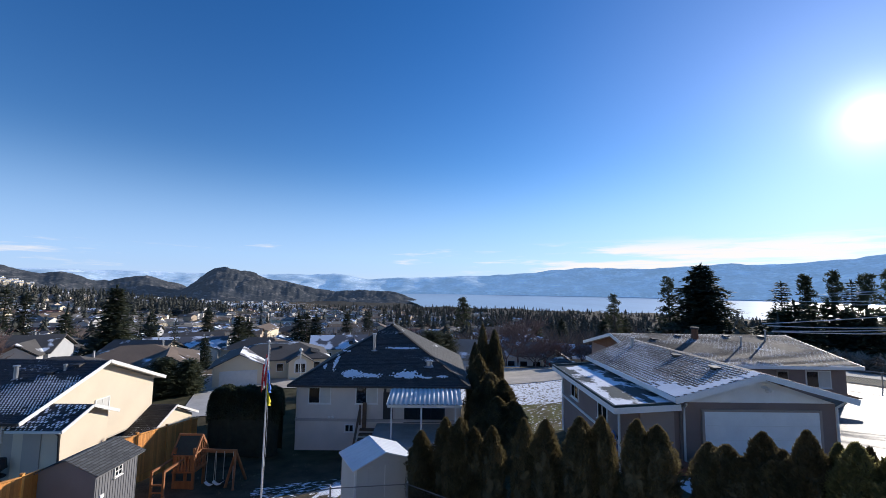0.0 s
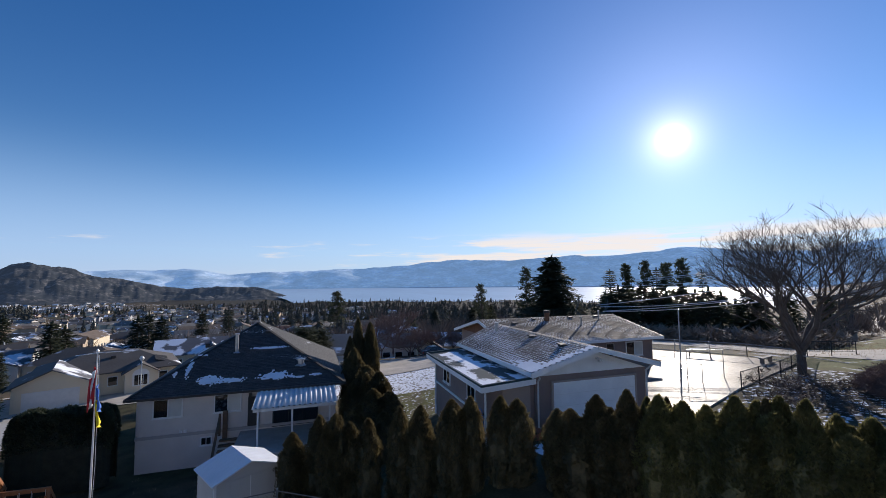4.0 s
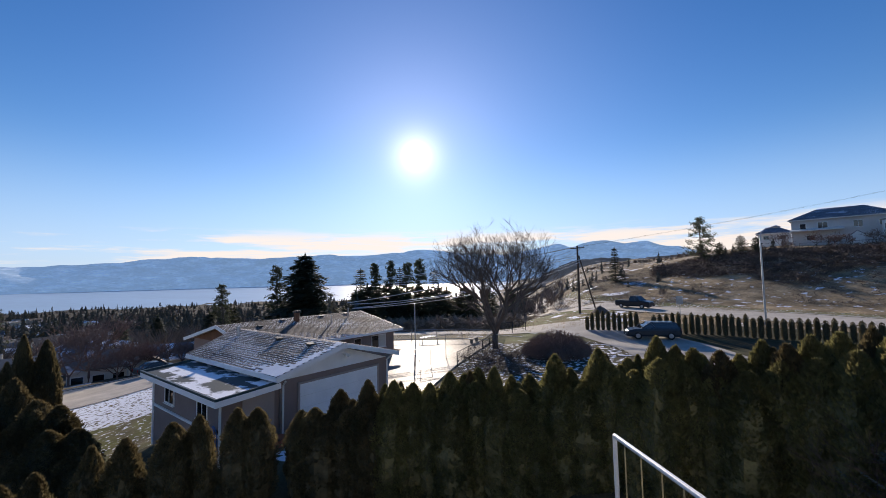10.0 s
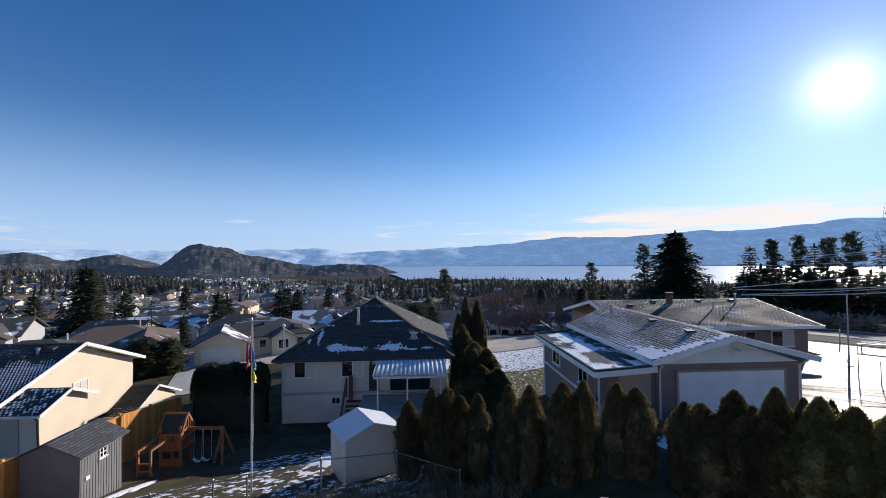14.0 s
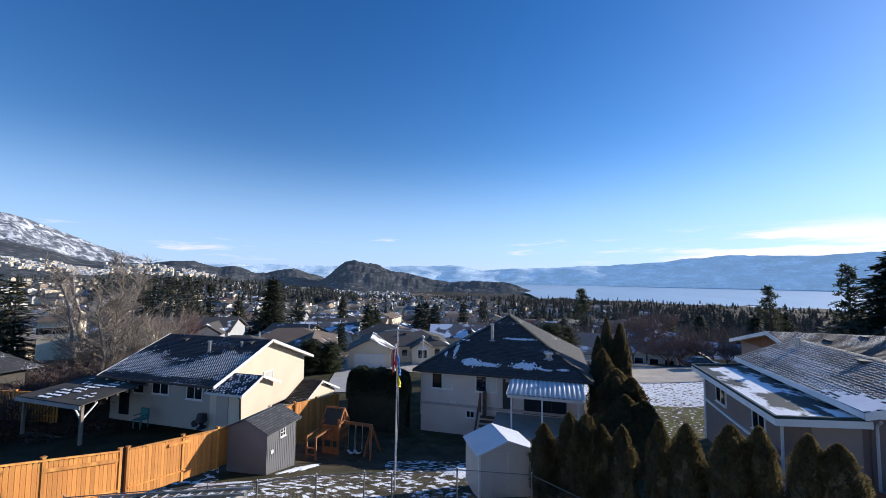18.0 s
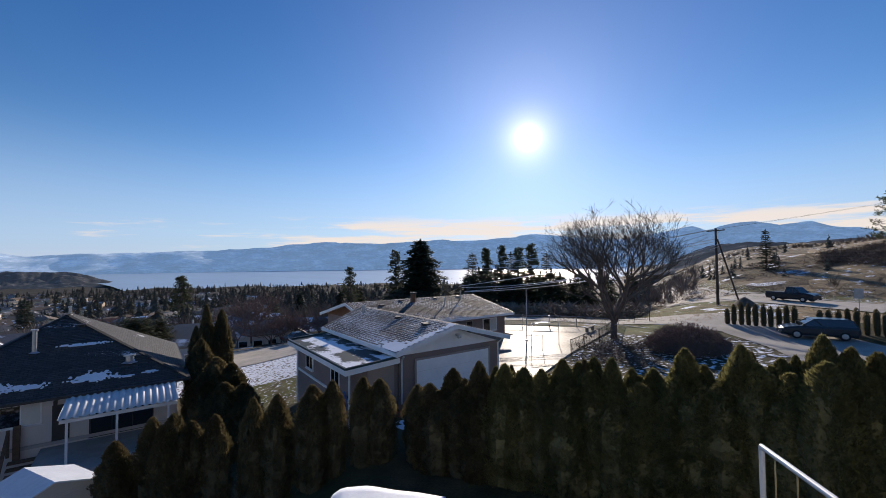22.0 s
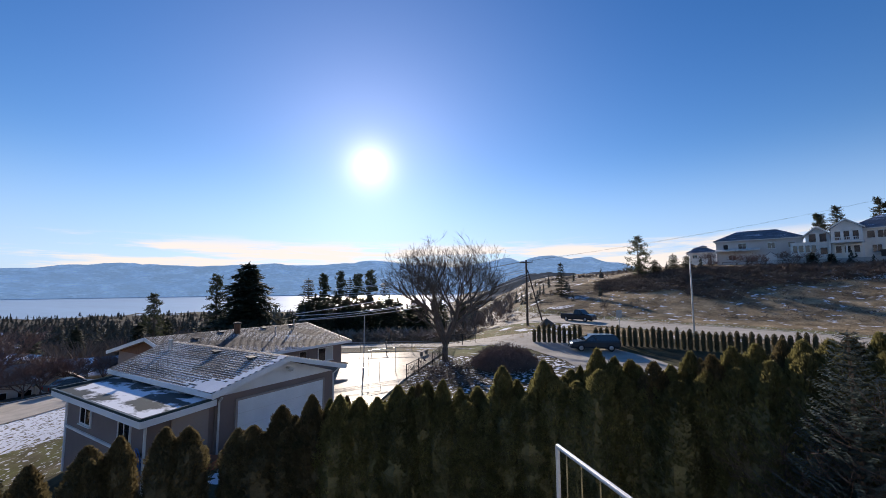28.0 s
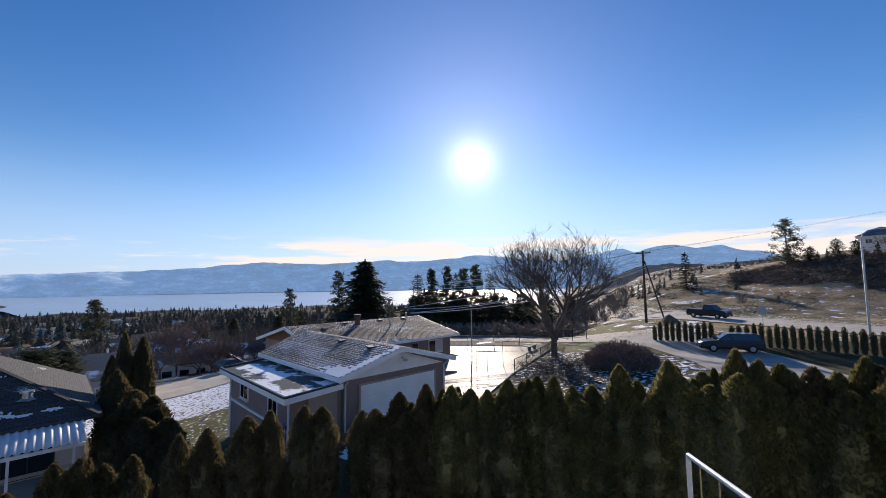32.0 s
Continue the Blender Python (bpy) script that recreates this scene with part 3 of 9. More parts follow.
# ---- the house with the hip roof ----
tan = material("beige_stucco", (0.62, 0.56, 0.51), 0.9, 0.07, 0.7, 60, 0.25)
tan_low = material("beige_stucco_band", (0.42, 0.38, 0.35), 0.9, 0.07, 0.7, 60, 0.25)
hip_shingle = shingle_material("charcoal_shingles", (0.08, 0.079, 0.08), 0.1, 0.12)
hip = thing("house", "beige stucco bungalow with a charcoal hip roof patched with snow", "house", (-4, 36, -11.2))
w = Shape().box(-9.95, 1.8, 29.9, 42.5, -11.6, -9.42)
wpart("foundation_wall", w, tan, hip, "pale basement wall under a shadow ledge")
wpart("wall", Shape().box(-9.9, 1.75, 29.97, 42.4, -9.42, -7.0), tan, hip)
wpart("ledge", Shape().box(-10.0, 1.85, 29.84, 42.5, -9.52, -9.36), tan_low, hip)
E0, R0 = -6.95, -3.28
roof_mesh("roof", [((-10.4, 29.3, E0), (2.35, 29.3, E0), (-3.85, 35.7, R0), (-4.0, 35.7, R0)), ((2.35, 29.3, E0), (2.35, 43, E0), (-3.85, 37.0, R0), (-3.85, 35.7, R0)),
                   ((2.35, 43, E0), (-10.4, 43, E0), (-4.0, 37.0, R0), (-3.85, 37.0, R0)), ((-10.4, 43, E0), (-10.4, 29.3, E0), (-4.0, 35.7, R0), (-4.0, 37.0, R0))], hip_shingle, 0.16, hip, "charcoal shingles with snow in the shaded patches")
wpart("soffit", Shape().box(-10.38, 2.33, 29.32, 42.98, -7.0, -6.97), frame_white, hip)
s = Shape()
for a, b in (((-10.42, 29.28), (2.37, 29.28)), ((2.37, 29.28), (2.37, 43)), ((-10.42, 29.28), (-10.42, 43))):
    s.beam((*a, -6.99), (*b, -6.99), 0.1, 0.14)
wpart("gutter", s, dark_trim, hip, "dark gutter along the eaves")
s = Shape()
for a in ((-10.4, 29.3, E0), (2.35, 29.3, E0)):
    s.beam((a[0], a[1], a[2] + 0.04), (-3.92, 35.7, R0 + 0.04), 0.22, 0.03)
s.beam((-3.92, 35.6, R0 + 0.05), (-3.92, 37.1, R0 + 0.05), 0.25, 0.04)
wpart("ridge_cap", s, hip_shingle, hip)
window(hip, SOUTH(-8.33, 29.94, -7.76), 1.62, 1.16, 2, (1,))
window(hip, SOUTH(-4.99, 29.94, -7.75), 1.6, 1.16, 2, (1,))
window(hip, SOUTH(-6.15, 29.87, -9.97), 0.66, 0.54, 2)
sl = window(hip, SOUTH(-0.85, 29.94, -8.5), 2.9, 2.05, 3, trim=dark_trim)
wpart("door", Shape().box(-3.8, -3.1, 29.9, 29.96, -9.5, -7.5), dark_trim, hip)
wpart("wall_lamp", Shape().box(-3.75, -3.6, 29.8, 29.97, -7.5, -7.25), dark_trim, hip)
wpart("meter_box", Shape().box(-7.65, -7.5, 29.78, 29.9, -9.3, -9.15).box(-7.4, -7.25, 29.78, 29.9, -9.3, -9.15), frame_white, hip)
vent_pipe(hip, -4.95, 32.6, -5.0, -3.75, 0.11, "chimney_flue")
vent_pipe(hip, -0.6, 31.2, -5.9, -5.55, 0.2, "roof_vent")
roof_vent(hip, -7.0, 33.6, -4.45)
roof_vent(hip, -3.1, 34.6, -3.85)
vent_pipe(hip, -3.9, 36.4, R0, R0 + 0.45, 0.07)
# bay on the street side
roof_mesh("bay_roof", [((-11.5, 33, -7.6), (-9.9, 33, -7.6), (-9.9, 34.3, -7.0), (-10.4, 34.3, -7.0)), ((-11.5, 36.5, -7.6), (-11.5, 33, -7.6), (-9.9, 34.3, -7.0), (-9.9, 35.5, -7.0))], hip_shingle, 0.16, hip)
wpart("bay_wall", Shape().box(-11.1, -9.9, 33.3, 36.3, -11.6, -7.6), tan, hip)

# corrugated patio cover, deck and stair behind it
cover = thing("patio_cover", "white corrugated metal patio cover on slim posts, by the beige house", "awning", (-0.7, 28, -9.6))
tin = material("white_corrugated_metal", (0.62, 0.64, 0.65), 0.45, 0.08, 1.5, 30, 0.05, metal=0.2)
s, k = Shape(), 0
xs = [-3.15 + 4.8 * i / 120 for i in range(121)]
for j, (y, z) in enumerate(((26.25, -7.30), (29.4, -7.03))):
    for i, x in enumerate(xs):
        s.v.append((x, y, z + 0.045 * math.sin(x * 2 * math.pi / 0.30)))
for i in range(120):
    s.f.append((i, i + 1, 121 + i + 1, 121 + i))
n0 = len(s.v)
s.v += [(p[0], p[1], p[2] - 0.012) for p in s.v]
s.f += [(n0 + i, n0 + 121 + i, n0 + 122 + i, n0 + i + 1) for i in range(120)] + [(i, n0 + i, n0 + i + 1, i + 1) for i in range(120)]
wpart("corrugated_sheet", s, tin, cover, smooth=True)
wpart("front_beam", Shape().box(-3.1, 1.6, 26.4, 26.5, -7.55, -7.39), frame_white, cover)
for x in (-2.83, -0.95, 1.2):
    wpart("post", Shape().box(x - 0.05, x + 0.05, 26.4, 26.5, -9.75, -7.55), frame_white, cover)
deck_wood = material("weathered_brown_wood", (0.13, 0.075, 0.045), 0.8, 0.25, 2, 30, 0.2, stretch=(1, 1, 5))
concrete = material("old_concrete", (0.36, 0.35, 0.33), 0.9, 0.14, 0.8, 25, 0.3, other=(0.3, 0.29, 0.27))
terrace = thing("terrace", "raised concrete patio with a brown wooden stair rail", "terrace", (-1, 28, -11))
wpart("slab", Shape().box(-4.2, 3.2, 25.6, 29.88, -11.2, -9.62), concrete, terrace)
for i in range(6):
    wpart("stair_tread", Shape().box(-5.3, -4.25, 27.6 + i * 0.3, 27.95 + i * 0.3, -11.0 + i * 0.22, -10.92 + i * 0.22), deck_wood, terrace)
for y, z in ((27.5, -10.2), (29.5, -8.35)):
    wpart("rail_post", Shape().box(-5.42, -5.3, y, y + 0.12, z - 1.3, z + 0.05), deck_wood, terrace)
wpart("handrail", Shape().beam((-5.36, 27.5, -10.15), (-5.36, 29.6, -8.35), 0.1, 0.06), deck_wood, terrace)
wpart("handrail", Shape().beam((-5.36, 27.5, -10.55), (-5.36, 29.6, -8.75), 0.06, 0.05), deck_wood, terrace)
wpart("gate_post", Shape().box(-5.2, -4.95, 29.6, 29.85, -9.9, -8.2), deck_wood, terrace)

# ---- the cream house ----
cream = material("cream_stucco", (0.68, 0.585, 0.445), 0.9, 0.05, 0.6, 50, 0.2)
# darker cream for the walls away from the sun: their shade is in the colour
cream_shade = material("shaded_cream_siding", (0.45, 0.40, 0.335), 0.85, 0.05, 0.8, 50, 0.1)
navy_shingle = shingle_material("dark_blue_grey_shingles", (0.05, 0.054, 0.066), 0.12, 0.3)
ch = thing("house", "cream stucco house with a dark low-pitched gable roof dusted with snow", "house", (-24, 25, -9.6))
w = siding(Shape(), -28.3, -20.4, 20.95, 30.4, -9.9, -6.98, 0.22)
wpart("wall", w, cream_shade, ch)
g = Shape().add([(-20.38, 20.93, -9.8), (-20.38, 30.42, -9.8), (-20.38, 30.42, -7.0), (-20.38, 25.7, -5.06), (-20.38, 20.93, -7.0), (-20.5, 20.93, -9.8), (-20.5, 30.42, -9.8), (-20.5, 30.42, -7.0), (-20.5, 25.7, -5.06), (-20.5, 20.93, -7.0)],
                [(0, 1, 2, 3, 4), (9, 8, 7, 6, 5), (0, 5, 6, 1), (1, 6, 7, 2), (2, 7, 8, 3), (3, 8, 9, 4), (4, 9, 5, 0)])
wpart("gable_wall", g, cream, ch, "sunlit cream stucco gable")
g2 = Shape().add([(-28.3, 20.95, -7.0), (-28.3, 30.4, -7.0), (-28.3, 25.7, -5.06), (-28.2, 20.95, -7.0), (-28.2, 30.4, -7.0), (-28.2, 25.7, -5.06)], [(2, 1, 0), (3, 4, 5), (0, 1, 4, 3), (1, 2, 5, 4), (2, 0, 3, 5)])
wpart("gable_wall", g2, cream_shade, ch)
roof_mesh("roof", [((-28.8, 20.4, -6.98), (-19.95, 20.4, -6.98), (-19.95, 25.7, -4.9), (-28.8, 25.7, -4.9)), ((-19.95, 31.0, -6.98), (-28.8, 31.0, -6.98), (-28.8, 25.7, -4.9), (-19.95, 25.7, -4.9))], navy_shingle, 0.17, ch, "dark shingles with a grid of thin snow")
s = Shape()
for a, b in (((-19.93, 20.36, -7.05), (-19.93, 25.7, -4.96)), ((-19.93, 31.04, -7.05), (-19.93, 25.7, -4.96)), ((-28.8, 20.36, -7.05), (-28.8, 25.7, -4.96))):
    s.beam(a, b, 0.04, 0.2)
wpart("bargeboard", s, frame_white, ch, "white bargeboards along the gables")
wpart("soffit", Shape().slab([(-28.75, 20.42, -7.06), (-20.0, 20.42, -7.06), (-20.0, 25.7, -4.99), (-28.75, 25.7, -4.99)], 0.05).slab([(-28.75, 25.7, -4.99), (-20.0, 25.7, -4.99), (-20.0, 30.98, -7.06), (-28.75, 30.98, -7.06)], 0.05), frame_white, ch)
wpart("gutter", Shape().beam((-28.8, 20.34, -7.04), (-19.95, 20.34, -7.04), 0.12, 0.12), dark_trim, ch)
window(ch, SOUTH(-21.77, 20.93, -7.6), 1.2, 0.95, 2, trim=frame_white)
window(ch, SOUTH(-24.33, 20.93, -7.55), 1.3, 0.85, 2)
window(ch, SOUTH(-26.03, 20.93, -7.6), 0.9, 0.9, 1)
wpart("door", Shape().box(-27.5, -26.75, 20.88, 20.95, -9.5, -7.3), glass, ch)
window(ch, EAST(-20.36, 25.9, -7.7), 1.1, 0.95, 2, (0, 1))
vent_pipe(ch, -23.5, 23.8, -5.7, -5.0, 0.1, "flue")
vent_pipe(ch, -21.6, 24.6, -5.4, -5.05, 0.07)
roof_vent(ch, -26.6, 24.9, -5.15)
roof_vent(ch, -22.0, 24.2, -5.4)
roof_vent(ch, -21.2, 25.0, -5.1)
# small gabled wing by the corner
wpart("wing_wall", Shape().body(-20.4, -18.25, 20.65, 23.5, -9.9, -7.25, -6.65), cream, ch)
roof_mesh("wing_roof", [((-20.6, 20.3, -7.3), (-17.95, 20.3, -7.3), (-17.95, 22.07, -6.52), (-20.6, 22.07, -6.52)), ((-17.95, 23.85, -7.3), (-20.6, 23.85, -7.3), (-20.6, 22.07, -6.52), (-17.95, 22.07, -6.52))], navy_shingle, 0.17, ch)
s = Shape().beam((-17.93, 20.28, -7.36), (-17.93, 22.07, -6.58), 0.04, 0.16).beam((-17.93, 23.87, -7.36), (-17.93, 22.07, -6.58), 0.04, 0.16)
wpart("bargeboard", s, frame_white, ch)
wpart("gutter", Shape().beam((-20.4, 20.26, -7.36), (-17.95, 20.26, -7.36), 0.1, 0.1), frame_white, ch)
wpart("downspout", Shape().tube([(-18.2, 20.3, -7.4), (-18.25, 20.55, -7.6), (-18.2, 20.6, -9.6)], 0.05, 6), dark_trim, ch)
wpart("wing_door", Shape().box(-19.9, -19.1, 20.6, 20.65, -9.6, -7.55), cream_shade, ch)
for i in range(5):
    wpart("eave_bulb", Shape().box(-28 + i * 1.75, -27.9 + i * 1.75, 20.3, 20.38, -7.2, -7.1), frame_white, ch)

# patio cover of the cream house
lattice = thing("patio_cover", "weathered plywood patio cover on white posts, streaked with snow", "pergola", (-28, 19, -9.6))
ply = material("weathered_plywood", (0.085, 0.078, 0.07), 0.9, 0.2, 0.8, 20, 0.2, spec=0.1)
old_post = material("weathered_grey_brown_post", (0.22, 0.18, 0.145), 0.85, 0.2, 2, 30, 0.2)
wpart("sheet", Shape().slab([(-30.6, 16.6, -7.35), (-25.1, 16.4, -7.35), (-25.4, 20.5, -7.1), (-30.7, 20.9, -7.1)], 0.05), ply, lattice)
for i in range(7):
    y = 16.6 + i * 0.62
    wpart("rafter", Shape().beam((-30.55, y, -7.43 + i * 0.033), (-25.2, y, -7.45 + i * 0.036), 0.06, 0.12), old_post, lattice)
wpart("fascia", Shape().beam((-30.6, 16.5, -7.5), (-25.1, 16.35, -7.5), 0.05, 0.2), concrete, lattice)
for x, y in ((-25.3, 16.6), (-30.3, 16.8)):
    wpart("post", Shape().box(x - 0.07, x + 0.07, y - 0.07, y + 0.07, -9.6, -7.45), old_post, lattice)
wpart("brace", Shape().beam((-25.3, 16.65, -8.2), (-25.3, 17.4, -7.45), 0.07), frame_white, lattice)
wpart("brace", Shape().beam((-25.35, 16.6, -8.2), (-26.0, 16.6, -7.5), 0.07), frame_white, lattice)

# dark neighbour roof and small garage beyond the fence
small_shingle = shingle_material("brown_grey_shingles", (0.055, 0.05, 0.048), 0.12, 0.4)
gb = thing("garage", "low garage with a dark gable roof and cream walls", "garage", (-18, 30, -11.6))
wpart("wall", Shape().body(-25.5, -19.1, 28.35, 33.1, -12.2, -10.0, -8.86), cream, gb)
roof_mesh("roof", [((-25.8, 27.95, -9.98), (-18.85, 27.95, -9.98), (-18.85, 30.7, -8.7), (-25.8, 30.7, -8.7)), ((-18.85, 33.5, -9.98), (-25.8, 33.5, -9.98), (-25.8, 30.7, -8.7), (-18.85, 30.7, -8.7))], small_shingle, 0.16, gb)
wpart("bargeboard", Shape().beam((-18.83, 27.93, -10.05), (-18.83, 30.7, -8.78), 0.04, 0.15).beam((-18.83, 33.52, -10.05), (-18.83, 30.7, -8.78), 0.04, 0.15), frame_white, gb)
wpart("gutter", Shape().beam((-25.8, 27.9, -10.04), (-18.85, 27.9, -10.04), 0.1, 0.12), frame_white, gb)

# ---- the brown house with garage and flat-roofed annex ----
brown = material("brown_stucco", (0.25, 0.19, 0.17), 0.9, 0.1, 0.8, 60, 0.3)
taupe = material("taupe_panel", (0.38, 0.31, 0.27), 0.85, 0.06, 0.8, 40, 0.1)
white_paint = material("white_paint", (0.84, 0.84, 0.83), 0.55, 0.06, 1.2, 30, 0.05)
g_shingle = shingle_material("snowy_brown_shingles", (0.26, 0.22, 0.195), 0.2, 0.6, 0.2, 0.3)
f_shingle = shingle_material("grey_brown_shingles", (0.15, 0.125, 0.11), 0.2, 0.6, 0.2, 0.3)
cedar_clad = material("brown_cedar_cladding", (0.16, 0.07, 0.035), 0.8, 0.25, 2, 30, 0.2, stretch=(4, 4, 0.5))
bh = thing("house", "brown house with snow-dusted low gable roofs and a white garage door", "house", (15, 22, -7.1))
wpart("garage_wall", Shape().box(10.1, 16.6, 17.3, 27.5, -7.5, -4.6), brown, bh)
wpart("garage_gable", Shape().add([(10.1, 17.3, -4.6), (16.6, 17.3, -4.6), (13.3, 17.3, -3.55), (10.1, 17.42, -4.6), (16.6, 17.42, -4.6), (13.3, 17.42, -3.55)], [(0, 1, 2), (5, 4, 3), (0, 3, 4, 1), (1, 4, 5, 2), (2, 5, 3, 0)]), white_paint, bh)
roof_mesh("garage_roof", [((9.6, 26.6, -4.28), (9.6, 16.7, -4.28), (13.25, 16.7, -3.30), (13.25, 28.4, -3.30)), ((17.0, 16.7, -4.28), (17.0, 27.4, -4.28), (13.25, 28.4, -3.30), (13.25, 16.7, -3.30))], g_shingle, 0.2, bh, "brown shingles edged with snow on every course")
s = Shape().beam((9.57, 16.67, -4.4), (13.25, 16.67, -3.42), 0.05, 0.24).beam((17.03, 16.67, -4.4), (13.25, 16.67, -3.42), 0.05, 0.24)
wpart("bargeboard", s, white_paint, bh, "broad white bargeboards capped with snow")
wpart("soffit", Shape().slab([(9.62, 16.72, -4.36), (13.25, 16.72, -3.39), (13.25, 27.4, -3.39), (9.62, 26.5, -4.36)], 0.05).slab([(13.25, 16.72, -3.39), (16.98, 16.72, -4.36), (16.98, 27.3, -4.36), (13.25, 27.4, -3.39)], 0.05), white_paint, bh)
wpart("fascia", Shape().beam((9.58, 16.7, -4.38), (9.58, 26.6, -4.38), 0.04, 0.2).beam((17.02, 16.7, -4.38), (17.02, 27.3, -4.38), 0.04, 0.2), white_paint, bh)
gd = wpart("garage_door", Shape().box(11.05, 15.85, 17.22, 17.3, -7.2, -4.95), white_paint, bh, "plain white double garage door")
for i in range(1, 4):
    part("panel_joint", Shape().box(11.05, 15.85, 17.214, 17.225, -7.2 + i * 0.56, -7.185 + i * 0.56), frame_white, gd)
wpart("door_trim", Shape().box(10.95, 11.05, 17.2, 17.3, -7.2, -4.87).box(15.85, 15.95, 17.2, 17.3, -7.2, -4.87).box(11.05, 15.85, 17.2, 17.3, -4.95, -4.87), taupe, bh)
s = Shape().tube([(13.6, 17.05, -3.95), (13.6, 17.3, -3.95)], 0.06, 8).tube([(13.6, 17.05, -3.95), (13.5, 16.95, -4.05)], [0.05, 0.08], 8).tube([(13.6, 17.05, -3.95), (13.72, 16.95, -4.05)], [0.05, 0.08], 8)
wpart("floodlight", s, frame_white, bh, whole=True)
wpart("downspout", Shape().tube([(10.2, 17.0, -4.6), (10.2, 17.2, -4.8), (10.2, 17.22, -7.3)], 0.05, 6), frame_white, bh)
wpart("downspout", Shape().tube([(16.9, 17.1, -4.5), (16.62, 17.25, -4.75), (16.62, 17.25, -7.2)], 0.05, 6), frame_white, bh)
vent_pipe(bh, 12.3, 26.0, -3.6, -3.05, 0.1)
roof_vent(bh, 12.6, 21.8, -3.42)
roof_vent(bh, 12.5, 18.6, -3.45)
# main body
wpart("wall", Shape().box(14.4, 27.3, 27.5, 38.4, -7.5, -4.85), brown, bh)
for x, xi in ((14.4, 14.5), (27.3, 27.2)):
    g = Shape().add([(x, 27.5, -4.85), (x, 38.4, -4.85), (x, 32.9, -3.62), (xi, 27.5, -4.85), (xi, 38.4, -4.85), (xi, 32.9, -3.62)], [(0, 1, 2), (5, 4, 3), (0, 3, 4, 1), (1, 4, 5, 2), (2, 5, 3, 0)])
    wpart("gable", g, cedar_clad, bh, "gable clad in brown cedar boards")
roof_mesh("roof", [((13.8, 26.9, -4.8), (27.9, 26.9, -4.8), (27.9, 32.9, -3.45), (13.8, 32.9, -3.45)), ((27.9, 38.9, -4.8), (13.8, 38.9, -4.8), (13.8, 32.9, -3.45), (27.9, 32.9, -3.45))], f_shingle, 0.2, bh, "grey-brown shingles with thin snow")
s = Shape()
for x in (13.78, 27.92):
    s.beam((x, 26.86, -4.92), (x, 32.9, -3.56), 0.06, 0.24).beam((x, 38.94, -4.92), (x, 32.9, -3.56), 0.06, 0.24)
s.beam((13.8, 26.86, -4.9), (27.9, 26.86, -4.9), 0.05, 0.2)
wpart("fascia", s, white_paint, bh)
wpart("soffit", Shape().slab([(13.82, 26.9, -4.88), (27.88, 26.9, -4.88), (27.88, 32.9, -3.55), (13.82, 32.9, -3.55)], 0.05).slab([(13.82, 32.9, -3.55), (27.88, 32.9, -3.55), (27.88, 38.88, -4.88), (13.82, 38.88, -4.88)], 0.05), taupe, bh)
window(bh, SOUTH(25.4, 27.48, -5.75), 1.7, 1.15, 2, (1,))
window(bh, SOUTH(23.0, 27.48, -5.75), 0.8, 1.1, 1, trim=taupe)
window(bh, SOUTH(20.5, 27.48, -5.75), 1.4, 1.1, 2, trim=taupe)
wpart("chimney", Shape().tube([(20.0, 31.9, -3.9), (20.0, 31.9, -2.95)], 0.24, 12), cedar_clad, bh, "round brown metal chimney")
wpart("chimney_cap", Shape().tube([(20.0, 31.9, -2.95), (20.0, 31.9, -2.8)], 0.3, 12), dark_trim, bh)
for x, y, z in ((16.6, 31.5, -3.75), (19.0, 32.4, -3.55), (22.8, 32.4, -3.55), (25.6, 32.4, -3.55)):
    roof_vent(bh, x, y, z)
vent_pipe(bh, 22.5, 30.4, -4.05, -3.4, 0.06)
vent_pipe(bh, 25.3, 31.6, -3.8, -3.0, 0.06)
# flat-roofed annex
wpart("annex_wall", Shape().box(7.65, 10.1, 17.4, 25.3, -8.4, -4.95), brown, bh)
felt = material("green_grey_roof_felt", (0.05, 0.065, 0.07), 0.7, 0.2, 0.6, 20, 0.1, snow=0.5, snow_scale=0.8, stretch=(1.3, 0.7, 1), spec=0.2)
wpart("flat_roof", Shape().slab([(7.25, 16.95, -4.74), (9.75, 16.95, -4.58), (9.75, 25.75, -4.58), (7.25, 25.75, -4.74)], 0.06), felt, bh, "dark felt roof half covered in snow")
edge = material("dark_green_flashing", (0.02, 0.045, 0.05), 0.5, 0.1)
s = Shape().beam((7.22, 16.9, -4.70), (7.22, 25.8, -4.70), 0.1, 0.1).beam((7.2, 16.92, -4.70), (9.8, 16.92, -4.54), 0.1, 0.1).beam((7.2, 25.8, -4.70), (9.8, 25.8, -4.54), 0.1, 0.1)
wpart("roof_edge", s, edge, bh, "dark green metal edging")
s = Shape().beam((7.2, 16.88, -4.87), (7.2, 25.8, -4.87), 0.05, 0.24).beam((7.2, 16.88, -4.87), (9.9, 16.88, -4.70), 0.05, 0.24)
wpart("fascia", s, white_paint, bh, "white fascia board")
wpart("annex_soffit", Shape().slab([(7.24, 16.95, -4.93), (9.75, 16.95, -4.79), (9.75, 25.7, -4.79), (7.24, 25.7, -4.93)], 0.03), white_paint, bh)
window(bh, WEST(7.62, 23.0, -5.58), 1.2, 0.8, 2)
window(bh, WEST(7.62, 19.2, -5.58), 1.1, 0.8, 2)
wpart("belt_rail", Shape().box(7.58, 7.65, 17.4, 25.3, -6.4, -6.3), white_paint, bh)
wpart("corner_post", Shape().box(7.6, 7.75, 25.2, 25.35, -8.4, -4.95), white_paint, bh)
wpart("annex_panel", Shape().box(8.45, 9.85, 17.32, 17.4, -7.6, -5.0), taupe, bh, "taupe plywood panel")
